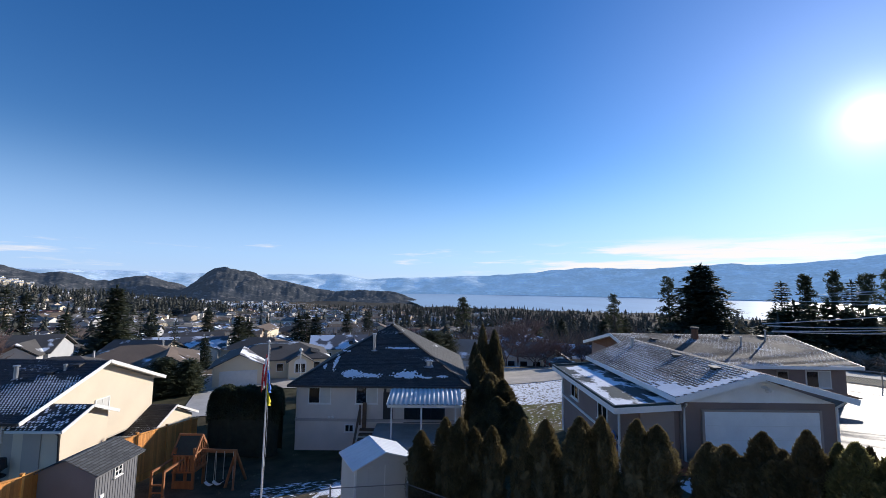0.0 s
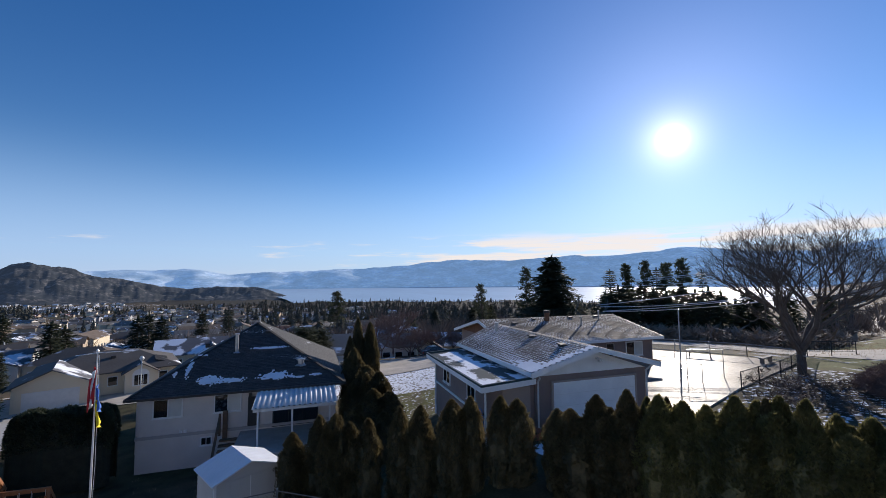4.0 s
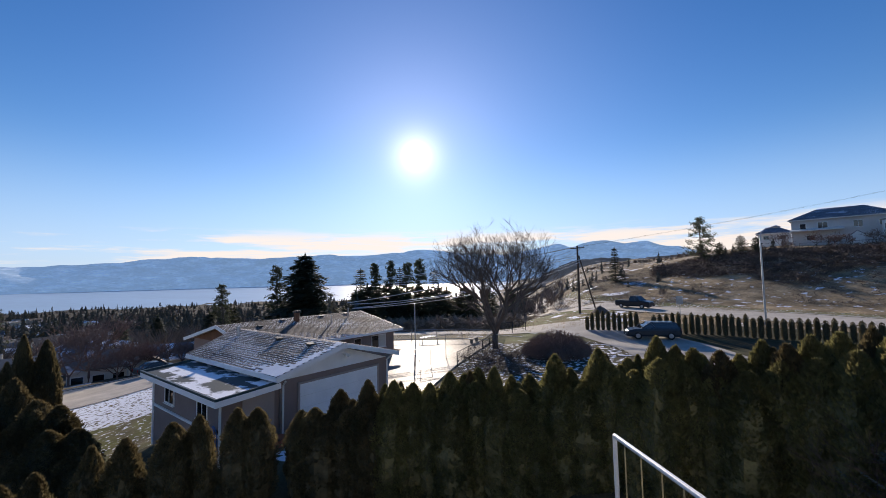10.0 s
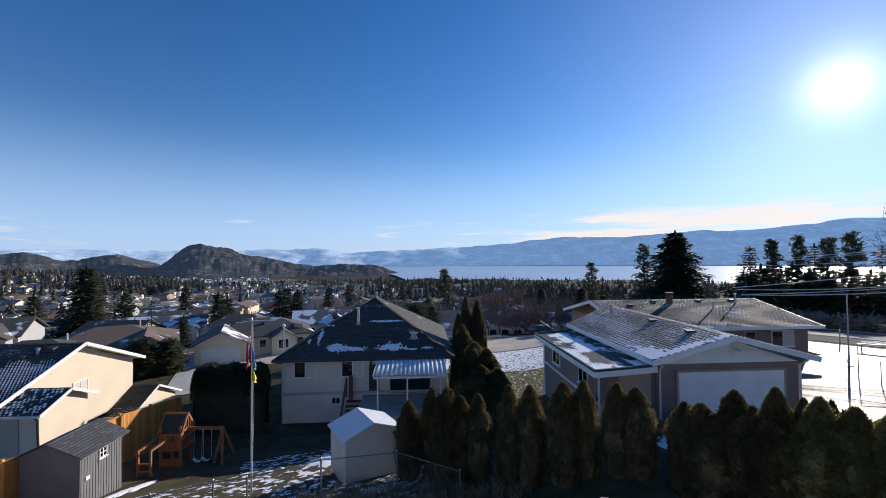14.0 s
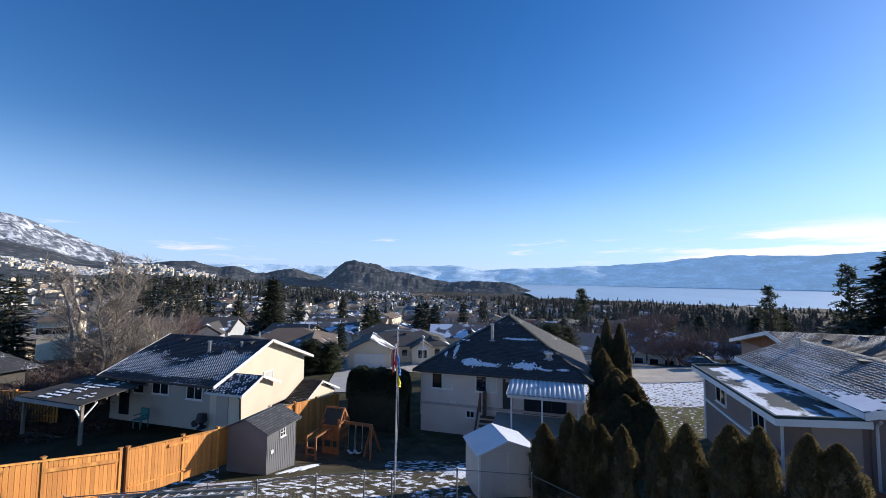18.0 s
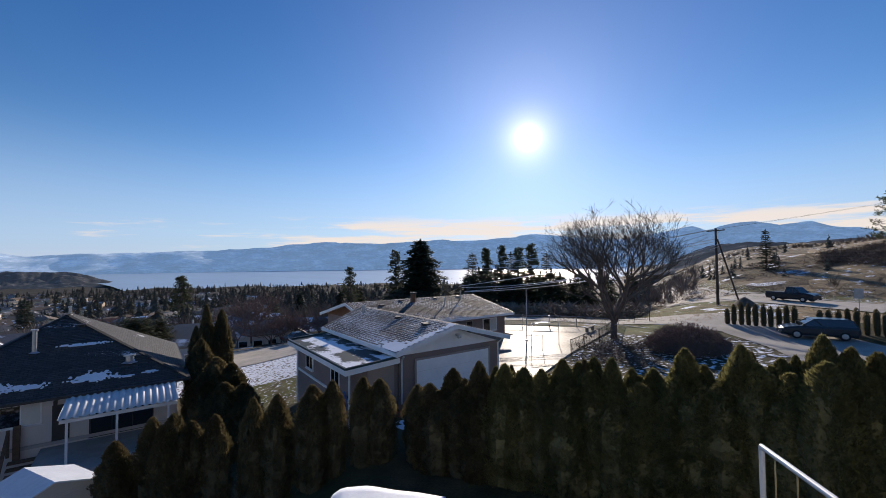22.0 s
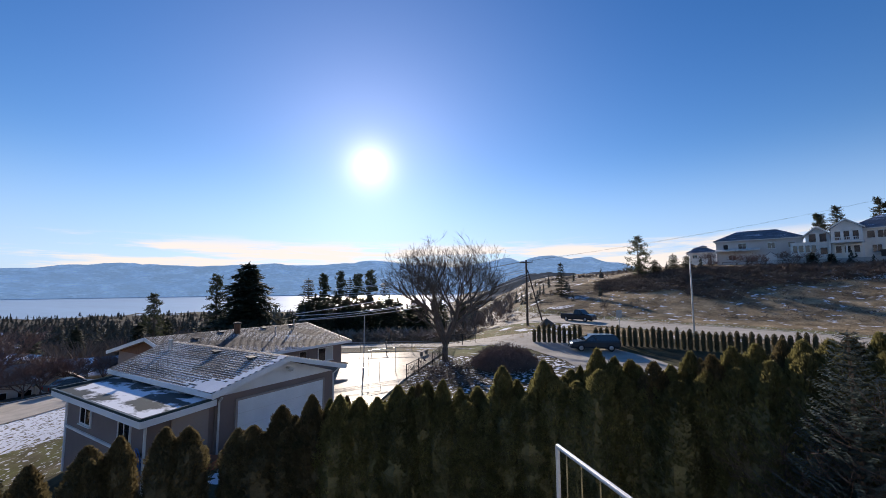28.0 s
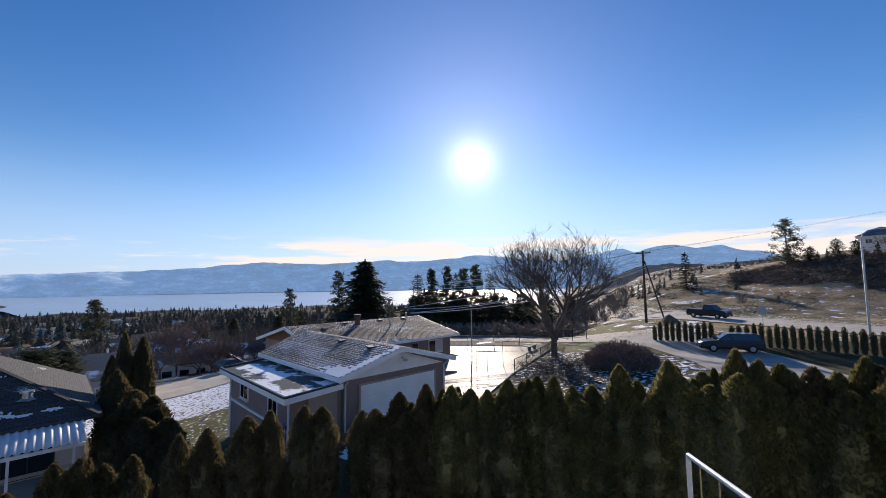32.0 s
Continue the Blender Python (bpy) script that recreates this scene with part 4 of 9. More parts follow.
wpart("annex_downspout", Shape().tube([(7.5, 17.2, -4.95), (7.55, 17.32, -5.15), (7.55, 17.35, -7.6)], 0.05, 6), frame_white, bh)

# ---- old snow left on the roofs, course by course ----
roof_snow_m = material("old_roof_snow", (0.80, 0.83, 0.88), 0.75, 0.05, 1.0, 12, 0.4)


def roof_snow(parent, a, b, d, amount, tab=0.3, course=0.16, thick=0.03, edge=0.18, rows=False, fill=1.0):
    """Snow on a roof slope (eave start, eave end, ridge end), tab by tab: amount(u, v) says how much lies there; little leaves only a strip in the joint."""
    a, b, d = Vector(a), Vector(b), Vector(d)
    u_ = (b - a).normalized()
    up = (d - a) - u_ * (d - a).dot(u_)
    v_ = up.normalized()
    nrm = u_.cross(v_)
    s = Shape()
    for j in range(int(up.length / course)):
        for i in range(int((b - a).length / tab)):
            u0, v0 = (i + 0.5 * (j % 2)) * tab, j * course
            q = amount(u0 + tab / 2, v0 + course / 2)
            if q < 0:
                continue
            w1 = tab * fill if q > edge else 0.045
            h1 = course * (0.4 + 0.6 * fill) if q > edge else course * (0.5 + min(0.4, q))
            if rows and q <= edge:
                w1, h1 = tab * (0.5 + 0.36 * q / edge), course * (0.08 + 0.2 * q / edge)
            c = [a + u_ * x + v_ * y + nrm * 0.02 for x, y in ((u0, v0), (u0 + w1, v0), (u0 + w1, v0 + h1), (u0, v0 + h1))]
            e = [p + nrm * (thick * (1.0 if q > edge else 0.5)) for p in c]
            s.add(c + e, [(4, 5, 6, 7), (0, 1, 5, 4), (1, 2, 6, 5), (2, 3, 7, 6), (3, 0, 4, 7)])
    ob = wpart("snow_crust", s, roof_snow_m, parent, "patchy old snow", whole=True)
    return tagged(ob, kind="stuff")


def hip_amount(u, v):
    best = -1.0
    for cu, cv, ru, rv in ((4.2, 1.2, 0.62, 0.4), (5.5, 1.05, 0.85, 0.22), (8.25, 1.15, 0.9, 0.38), (7.6, 4.2, 1.1, 0.1), (3.3, 3.75, 0.35, 0.07), (2.8, 2.4, 0.14, 0.75), (2.1, 2.0, 0.13, 0.3), (9.7, 0.9, 0.35, 0.1), (9.9, 2.3, 0.12, 0.5), (10.8, 1.0, 0.5, 0.1)):
        best = max(best, 1 - math.hypot((u - cu) / ru, (v - cv) / rv))
    best = best + 0.5 * noise.noise((u * 2.2, v * 3.5, 1)) + 0.6 * noise.noise((u * 7, v * 9, 4)) + 0.3 * noise.noise((u * 16, v * 16, 6))
    return best + 0.15 if best > 0.02 else -1


def cream_amount(u, v):
    f = 0.7 * noise.noise((u * 0.35 + 4, v * 0.5, 2)) + 0.45 * noise.noise((u * 1.1, v * 2.2, 5)) + 0.45 * noise.noise((u * 4, v * 5, 7))
    band_ = smooth_step(v, 0.3, 0.9) * (1 - smooth_step(v, 2.2, 4.4))
    return f * 0.5 + 0.46 * band_ - 0.26 + 0.08 * (u > 6.5)


roof_snow(hip, (-10.4, 29.3, E0), (2.35, 29.3, E0), (-4.0, 35.7, R0), hip_amount, 0.085, 0.08)
roof_snow(ch, (-28.8, 20.4, -6.98), (-19.95, 20.4, -6.98), (-19.95, 25.7, -4.9), cream_amount, 0.16, 0.15, 0.01, 0.14, False, 0.42)
roof_snow(ch, (-20.6, 20.3, -7.3), (-17.95, 20.3, -7.3), (-17.95, 22.07, -6.52), lambda u, v: noise.noise((u * 2, v * 2, 3)) * 0.5 + 0.5 * noise.noise((u * 6, v * 6, 1)) + 0.1, 0.19, 0.17, 0.012, 0.14, False, 0.55)


def garage_amount(u, v):
    f = 0.2 + 0.4 * noise.noise((u * 0.5, v * 0.7, 3)) + 0.6 * noise.noise((u * 3.1, v * 2.9, 8)) + 0.4 * noise.noise((u * 8, v * 9, 2))
    return f * 0.4 + 0.75 * smooth_step(u, 6.0, 9.8) * (1 - smooth_step(v, 0.5, 1.5)) + (0.5 if u > 9.45 else 0)


roof_snow(bh, (9.6, 26.6, -4.28), (9.6, 16.7, -4.28), (13.25, 16.7, -3.30), garage_amount, 0.24, 0.16, 0.02, 0.5, True)


def lattice_amount(u, v):
    f = noise.noise((u * 0.8, v * 0.8, 9)) + 0.6 * noise.noise((u * 3, v * 3, 2))
    if (u % 0.85) < 0.13 or (v % 0.4) < 0.2:
        return -1
    return f + 0.3 - abs(u - 2.4) * 0.3 - abs(v - 2.0) * 0.2


roof_snow(lattice, (-30.6, 16.6, -7.34), (-25.1, 16.4, -7.34), (-25.4, 20.5, -7.09), lattice_amount, 0.1, 0.1, 0.015, -0.5)

# ---- plants ----
bark = material("grey_brown_bark", (0.11, 0.085, 0.065), 0.95, 0.25, 4, 30, 0.5)
twig_bark = material("bare_twigs", (0.13, 0.10, 0.08), 0.95, 0.25, 2, 20, 0.2)
pale_bark = material("pale_bare_twigs", (0.29, 0.245, 0.2), 0.95, 0.2, 2, 20, 0.2)
red_twig = material("reddish_twigs", (0.2, 0.125, 0.1), 0.95, 0.25, 2, 20, 0.2)
dark_twig = material("dark_maroon_twigs", (0.085, 0.058, 0.052), 0.95, 0.25, 2, 20, 0.2)


def leaf_material(name, base, other, vary=0.35, through=0.25):
    m = material(name, base, 0.7, vary, 1.6, 12, 0.0, other=other, patch_scale=1.1, soft=0.2, spec=0.25, per_piece=0.2)
    n, l = m.node_tree.nodes, m.node_tree.links
    b = n["Principled BSDF"]
    tr = n.new("ShaderNodeBsdfTranslucent")
    l.new(b.inputs["Base Color"].links[0].from_socket, tr.inputs[0])
    mx = n.new("ShaderNodeMixShader")
    mx.inputs[0].default_value = through
    l.new(b.outputs[0], mx.inputs[1])
    l.new(tr.outputs[0], mx.inputs[2])
    l.new(mx.outputs[0], n["Material Output"].inputs[0])
    return m


cedar_leaf = leaf_material("cedar_hedge_leaf", (0.1, 0.086, 0.044), (0.135, 0.103, 0.052), through=0.5)
# brighter copy of the cedar leaf: light reflected onto the hedge, as colour
lit_leaf = leaf_material("lit_cedar_leaf", (0.15, 0.145, 0.058), (0.18, 0.16, 0.066), through=0.55)
# closed core behind the leaves, darkened for the shade between them
cedar_dark = material("shaded_cedar_core", (0.08, 0.068, 0.036), 1.0, 0.3, 3, 20, 0.0)
# core of the brightened cedars, lightened along with their leaves
lit_inner = material("lit_cedar_core", (0.12, 0.112, 0.05), 1.0, 0.3, 3, 20, 0.0)
# core of the clipped hedge, its inner shade given as a dark colour
hedge_inner = material("shaded_hedge_core", (0.03, 0.03, 0.018), 1.0, 0.3, 3, 20, 0.0)
fir_leaf = leaf_material("fir_needles", (0.042, 0.055, 0.034), (0.068, 0.074, 0.046), through=0.32)
pine_leaf = leaf_material("pine_needles", (0.062, 0.076, 0.044), (0.095, 0.1, 0.056), through=0.4)
blue_leaf = leaf_material("blue_spruce_needles", (0.04, 0.058, 0.052), (0.065, 0.085, 0.075), through=0.1)


def rnd(r, a, b):
    return a + (b - a) * r.random()


def kite(s, p, d, side_, length, width):
    """A small four-cornered leaf spray from p along d."""
    k = len(s.v)
    q = p + d * length * 0.45
    s.v += [tuple(p), tuple(q + side_ * width / 2), tuple(p + d * length), tuple(q - side_ * width / 2)]
    s.f.append((k, k + 1, k + 2, k + 3))


def cedar_profile(t):
    """Radius of a columnar cedar by height share."""
    return (0.78 + 0.22 * smooth_step(t, 0, 0.25)) * max(0.0, 1 - max(0, (t - 0.42) / 0.58) ** 2.5) ** 0.85 if t < 1 else 0


def column_profile(t):
    """Radius of a small clipped cedar, blunt on top."""
    return (0.8 + 0.2 * smooth_step(t, 0, 0.2)) * max(0.0, 1 - max(0, (t - 0.68) / 0.32) ** 3) ** 0.6 if t < 1 else 0


def cedar(seed, height, radius, sprays, leaf, tips=1, profile=cedar_profile):
    """Foliage and inner body of a columnar cedar, standing at the origin."""
    r = random.Random(seed)
    s, core = Shape(), Shape()
    heads = [(0, 0, 1.0, 1.0)] + [(rnd(r, -0.55, 0.55) * radius, rnd(r, -0.55, 0.55) * radius, rnd(r, 0.8, 0.99), rnd(r, 0.4, 0.62)) for _ in range(tips - 1)]
    for hx, hy, hh, hr in heads:
        n_, lv = 10, 12
        ring = []
        for j in range(lv + 1):
            t = j / lv
            for i in range(n_):
                a = 2 * math.pi * i / n_
                q = 0.92 * radius * hr * profile(t) * (1 + 0.18 * noise.noise((math.cos(a) * 2 + seed, math.sin(a) * 2, t * 7)))
                ring.append((hx + math.cos(a) * q, hy + math.sin(a) * q, t * height * hh * 0.97))
        core.add(ring, [(j * n_ + i, j * n_ + (i + 1) % n_, (j + 1) * n_ + (i + 1) % n_, (j + 1) * n_ + i) for j in range(lv) for i in range(n_)])
        for _ in range(int(sprays * hr)):
            t = r.random() ** 0.85
            a = r.random() * 2 * math.pi
            bulge = 1 + 0.4 * noise.noise((math.cos(a) * 2.3 + seed * 3, math.sin(a) * 2.3, t * 8)) + 0.2 * noise.noise((math.cos(a) * 6, math.sin(a) * 6 + seed, t * 22))
            q = radius * hr * profile(t) * bulge * rnd(r, 0.78, 1.04)
            out = Vector((math.cos(a), math.sin(a), 0))
            p = Vector((hx, hy, 0)) + out * q + Vector((0, 0, t * height * hh))
            up = rnd(r, 0.9, 2.4)
            d = (out + Vector((rnd(r, -.5, .5), rnd(r, -.5, .5), up))).normalized()
            tw = rnd(r, 0, math.pi)
            side_ = (out.cross(d).normalized() * math.cos(tw) + out * math.sin(tw)).normalized()
            kite(s, p, d, side_, rnd(r, 0.055, 0.12), rnd(r, 0.03, 0.055))
        for _ in range(int(28 * hr)):                     # the loose tip
            a = r.random() * 2 * math.pi
            d = Vector((math.cos(a) * 0.3, math.sin(a) * 0.3, 1)).normalized()
            kite(s, Vector((hx, hy, height * hh * rnd(r, 0.9, 0.99))), d, Vector((math.sin(a), -math.cos(a), 0)), rnd(r, 0.08, 0.2), 0.05)
    return s, core


def plant(name, label, category, pieces, at=(0, 0, 0), turn=0.0, size=1.0, group=""):
    """A plant of several meshes: (name, shape or mesh, material)."""
    o = thing(name, label, category, at, turn, group)
    o.scale = (size, size, size)
    for nm, shp, mt in pieces:
        if isinstance(shp, Shape):
            part(nm, shp, mt, o)
        else:
            ob = new(nm, shp)
            ob.parent = o
    return o


def spread(thing_, at, turn, sx, sz):
    """A copy at another place and size."""
    c = copy_thing(thing_, pose(*at, 0, 0, turn))
    c.scale = (sx, sx, sz)
    return c


# the tall hedge: direction in degrees, slope of the line from the eye to the tip
TIPS = ((-2.0, -.331), (1.3, -.301), (3.3, -.301), (5.2, -.322), (7.6, -.317), (11.8, -.294), (14.6, -.292), (18.9, -.279), (21.5, -.272), (25.6, -.269), (27.8, -.275), (33.0, -.292), (34.7, -.290),
        (38.0, -.255), (39.6, -.28), (41.6, -.238), (45.1, -.243), (47.7, -.25), (50.0, -.252), (52.8, -.227), (54.8, -.231), (56.7, -.217), (58.9, -.216), (61.2, -.235), (63.6, -.231), (65.2, -.245),
        (67.0, -.183), (68.9, -.212), (72.4, -.165), (75.9, -.183), (79.2, -.135), (81.2, -.151), (83.0, -.155), (85.6, -.156), (87.4, -.16), (89.5, -.131), (91.6, -.134), (93.5, -.116), (95.7, -.108), (98.0, -.097), (99.6, -.096), (101.7, -.092), (103.2, -.086), (105.2, -.076), (106.8, -.071), (109, -.082), (111, -.08))
HEDGE_D = ((-4, 17.6), (5, 16.6), (15, 15.6), (25, 14.8), (35, 14.2), (45, 13.4), (60, 12.7), (75, 12.3), (90, 12.0), (115, 11.8))
kinds = []
for i, (hh, rr, tips) in enumerate(((3.2, 0.6, 4), (3.2, 0.55, 3), (3.2, 0.66, 5), (3.2, 0.6, 4), (3.2, 0.6, 3))):
    leaf, core = cedar(40 + i, hh, rr, 10500, cedar_leaf, tips)
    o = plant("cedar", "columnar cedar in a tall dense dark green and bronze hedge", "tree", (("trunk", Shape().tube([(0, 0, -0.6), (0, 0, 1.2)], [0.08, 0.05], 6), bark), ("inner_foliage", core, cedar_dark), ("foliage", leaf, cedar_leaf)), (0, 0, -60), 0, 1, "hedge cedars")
    kinds.append(o)
# the same hedge cedars in the brightened leaf
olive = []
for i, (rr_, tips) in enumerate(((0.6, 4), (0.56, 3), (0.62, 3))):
    leaf, core = cedar(140 + i, 3.2, rr_, 10500, lit_leaf, tips)
    olive.append(plant("cedar", "columnar cedar in a tall dense hedge, leaf colour lifted for reflected light", "tree", (("trunk", Shape().tube([(0, 0, -0.6), (0, 0, 1.2)], [0.08, 0.05], 6), bark), ("inner_foliage", core, lit_inner), ("foliage", leaf, lit_leaf)), (0, 0, -60), 0, 1, "hedge cedars"))
rr = random.Random(5)
made_olive = 0
for i, (a, e) in enumerate(TIPS):
    d = lerp(a, HEDGE_D) + rr.uniform(-0.25, 0.25)
    x, y = d * math.sin(radians(a)), d * math.cos(radians(a))
    g = min(ground(x, y), e * d - 2.6)
    h = e * d - g - 0.17
    k = kinds[i % 5] if i >= 5 else None
    # brightened copies stand where reflected light reaches the hedge
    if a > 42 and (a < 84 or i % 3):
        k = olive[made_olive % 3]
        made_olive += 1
    wide = 0.78 + 0.2 * rr.random() if a < 31 else 0.74 + 0.24 * rr.random()
    if k is None:
        kinds[i].matrix_basis = pose(x, y, g, 0, 0, rr.uniform(0, 360))
        kinds[i].scale = (wide, wide, h / 3.2)
    elif k in olive and made_olive <= 3:
        k.matrix_basis = pose(x, y, g, 0, 0, rr.uniform(0, 360))
        k.scale = (wide, wide, h / 3.2)
    else:
        spread(k, (x, y, g), rr.uniform(0, 360), wide, h / 3.2)
# a second, lower row behind fills the hedge where it is thick
for i in range(26):
    a = 36 + i * 2.9
    e = lerp(a, TIPS) - 0.035 - 0.03 * rr.random()
    d = lerp(a, HEDGE_D) - 0.45 + rr.uniform(-0.15, 0.15)
    x, y = d * math.sin(radians(a)), d * math.cos(radians(a))
    g = min(ground(x, y), e * d - 2.4)
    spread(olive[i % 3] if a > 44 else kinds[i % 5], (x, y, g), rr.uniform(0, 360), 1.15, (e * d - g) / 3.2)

# slimmer shoots stand between the tall ones
for i in range(30):
    a = 44 + i * 2.2 + rr.uniform(-0.7, 0.7)
    e = lerp(a, TIPS) - 0.012 - 0.03 * rr.random()
    d = lerp(a, HEDGE_D) + rr.uniform(0.0, 0.5)
    x, y = d * math.sin(radians(a)), d * math.cos(radians(a))
    g = min(ground(x, y), e * d - 2.6)
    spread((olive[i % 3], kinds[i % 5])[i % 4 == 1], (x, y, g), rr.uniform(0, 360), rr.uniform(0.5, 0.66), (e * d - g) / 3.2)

# tall dark cedars and rounded cedars beside the beige house
for i, (x, y, top, wide) in enumerate(((3.9, 35.7, -3.3, 1.05), (4.9, 35.5, -3.7, 1.15), (3.1, 34.2, -4.6, 1.0))):
    g = ground(x, y)
    c = spread(kinds[1 + i % 2], (x, y, g), i * 70, wide, (top - g) / 3.2)
    tagged(c, "tall dark columnar cedar beside the beige house", "tree", "cedars by the house")
for i, (x, y, top, wide) in enumerate(((3.2, 31.9, -5.2, 1.6), (3.9, 30.3, -6.2, 1.8), (4.6, 28.9, -6.4, 1.8), (4.0, 27.6, -7.2, 1.7), (5.0, 27.2, -7.3, 1.6), (3.0, 29.4, -7.0, 1.5), (2.7, 26.3, -7.9, 1.3), (4.4, 25.9, -8.2, 1.4))):
    g = ground(x, y)
    c = spread(kinds[(0, 2, 3, 4)[i % 4]], (x, y, g), i * 50, wide, (top - g) / 3.2)
    tagged(c, "broad rounded cedar with bronze tips beside the beige house", "shrub", "rounded cedars")

# row of young cedars along the road
small_leaf, small_core = cedar(77, 1.45, 0.2, 800, cedar_leaf, 1, column_profile)
row = None
for i in range(46):
    f = i / 45
    x, y = lerp(f, ((0, 45.8), (0.5, 47.9), (1, 47.2))), 15.8 - 24.5 * f
    if 0.2 < f < 0.245:
        continue
    g = ground(x, y)
    if row is None:
        row = plant("young_cedar", "small clipped cedar in a spaced row along the road", "shrub", (("inner_foliage", small_core, cedar_dark), ("foliage", small_leaf, cedar_leaf)), (x, y, g), 0, 1, "young cedars by the road")
    else:
        spread(row, (x + rr.uniform(-.1, .1), y, g), i * 53, rr.uniform(0.9, 1.1), rr.uniform(1.2, 1.45))

# clipped dark hedge between the yards
def hedge_point(u, v):
    """A point of the hedge's rounded skin (u along it, v over it from foot to foot) and the way out of it."""
    x = -13.0 + 2.45 * math.copysign(abs(u) ** 0.8, u)
    end = max(0.0, 1 - abs(u) ** 9) ** 0.4
    a = math.pi * v
    lump = 1 + 0.14 * noise.noise((x * 0.9, v * 3, 2)) + 0.1 * noise.noise((x * 3, v * 8, 5))
    cy, cz = -math.cos(a), math.sin(a)
    y = 28.95 + math.copysign(abs(cy) ** 0.45, cy) * 0.85 * (0.35 + 0.65 * end) * lump
    z = -11.3 + 4.25 * (0.45 + 0.55 * end) * abs(cz) ** 0.22 * (0.5 + 0.5 * lump)
    return Vector((x, y, z)), Vector((u ** 5, cy, 0.5 * cz + 0.1)).normalized()


s, core = Shape(), Shape()
for i in range(25):
    for j in range(17):
        p, nn = hedge_point(-0.99 + 1.98 * i / 24, j / 16)
        core.v.append(tuple(p - nn * 0.1))
core.f = [(i * 17 + j, i * 17 + j + 1, i * 17 + j + 18, i * 17 + j + 17) for i in range(24) for j in range(16)]
r5 = random.Random(8)
for _ in range(15000):
    p, nn = hedge_point(rnd(r5, -1, 1), rnd(r5, 0.02, 0.8))
    d = (nn + Vector((rnd(r5, -.7, .7), rnd(r5, -.7, .7), rnd(r5, -.3, .9)))).normalized()
    kite(s, p - nn * 0.08, d, d.cross(Vector((r5.random(), r5.random(), 0.3))).normalized(), rnd(r5, 0.1, 0.22), 0.08)
hd = thing("clipped_hedge", "dense dark clipped evergreen hedge, flat on top", "hedge", (-13, 29, -11.3))
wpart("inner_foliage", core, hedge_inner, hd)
wpart("foliage", s, fir_leaf, hd)


def conifer(seed, height, radius, bare=0.06, levels=26, per=9, droop=0.25, ragged=0.25, spray=0.5, power=1.0):
    """A spruce or fir: whorls of branches set with needle sprays."""
    r = random.Random(seed)
    s = Shape()
    for j in range(levels):
        t = bare + (1 - bare) * (j + 0.3 * r.random()) / levels
        reach = radius * (1 - (t - bare) / (1 - bare)) ** power * rnd(r, 1 - ragged, 1 + ragged * 0.5) + 0.06 * radius
        for i in range(per):
            if r.random() < 0.1:
                continue
            a = 2 * math.pi * (i + r.random()) / per
            out = Vector((math.cos(a), math.sin(a), 0))
            side_ = Vector((-math.sin(a), math.cos(a), 0))
            L = reach * rnd(r, 0.7, 1.1)
            n_ = max(2, int(L / spray * 2.4))
            for q in range(n_):
                u = (q + 0.6) / n_
                p = out * L * u + Vector((0, 0, t * height - droop * L * u * u * 1.2 + 0.12 * L * u))
                for sg in (-1, 1):
                    d = (out * rnd(r, 0.5, 1) + side_ * sg * rnd(r, 0.35, 1.0) + Vector((0, 0, rnd(r, -0.45, 0.25)))).normalized()
                    kite(s, p, d, d.cross(Vector((0, 0, 1)) + out * rnd(r, -0.5, 0.5)).normalized(), spray * rnd(r, 0.7, 1.2), spray * 0.42)
    for _ in range(14):
        a = r.random() * 6.28
        kite(s, Vector((0, 0, height * rnd(r, 0.9, 0.985))), Vector((math.cos(a) * 0.3, math.sin(a) * 0.3, 1)).normalized(), Vector((math.sin(a), -math.cos(a), 0)), spray * rnd(r, 0.6, 1.0), spray * 0.25)
    trunk = Shape().tube([(0, 0, -1), (0, 0, height * 0.5), (0, 0, height * 0.98)], [height * 0.02, height * 0.012, 0.02], 7)
    return s, trunk


def pine(seed, height, radius, bare=0.35, tufts=60, leaf_n=34, spray=0.4):
    """A ponderosa pine: a bare stem, open crown of tufts on upswept limbs."""
    r = random.Random(seed)
    s, t = Shape(), Shape()
    t.tube([(0, 0, -1), (0.02 * height, 0, height * 0.5), (0, 0.01 * height, height * 0.97)], [height * 0.018, height * 0.012, 0.03], 7)
    for i in range(int(tufts * 1.15)):
        f = bare + (1 - bare) * (i + r.random()) / (tufts * 1.15)
        q = (f - bare) / (1 - bare)
        env = radius * (0.22 + 0.78 * (1 - q) ** 0.75) * min(1.0, 0.55 + q * 2.5) * rnd(r, 0.35, 1.05)
        a = r.random() * 2 * math.pi
        base, end = Vector((0, 0, f * height)), Vector((math.cos(a) * env, math.sin(a) * env, f * height + env * rnd(r, -0.15, 0.35)))
        t.tube([base, base.lerp(end, 0.5) + Vector((0, 0, -0.05 * env)), end], [0.02 * height * 0.22, 0.03, 0.015], 4, False)
        for _ in range(int(leaf_n * 0.62)):
            d = Vector((rnd(r, -1, 1), rnd(r, -1, 1), rnd(r, -0.6, 1.0))).normalized()
            c = end.lerp(base, r.random() * 0.35) + Vector((rnd(r, -.35, .35), rnd(r, -.35, .35), rnd(r, -.2, .25))) * radius * 0.22
            kite(s, c, d, d.cross(Vector((r.random(), 0.3, r.random()))).normalized(), spray * rnd(r, 0.5, 1.0), spray * 0.22)
    return s, t


def conifer_thing(name, label, made, leaf, x, y, turn=0, z=None, size=1.0, group=""):
    return plant(name, label, "tree", (("trunk", made[1], bark), ("crown", made[0], leaf)), (x, y, ground(x, y) if z is None else z), turn, size, group)


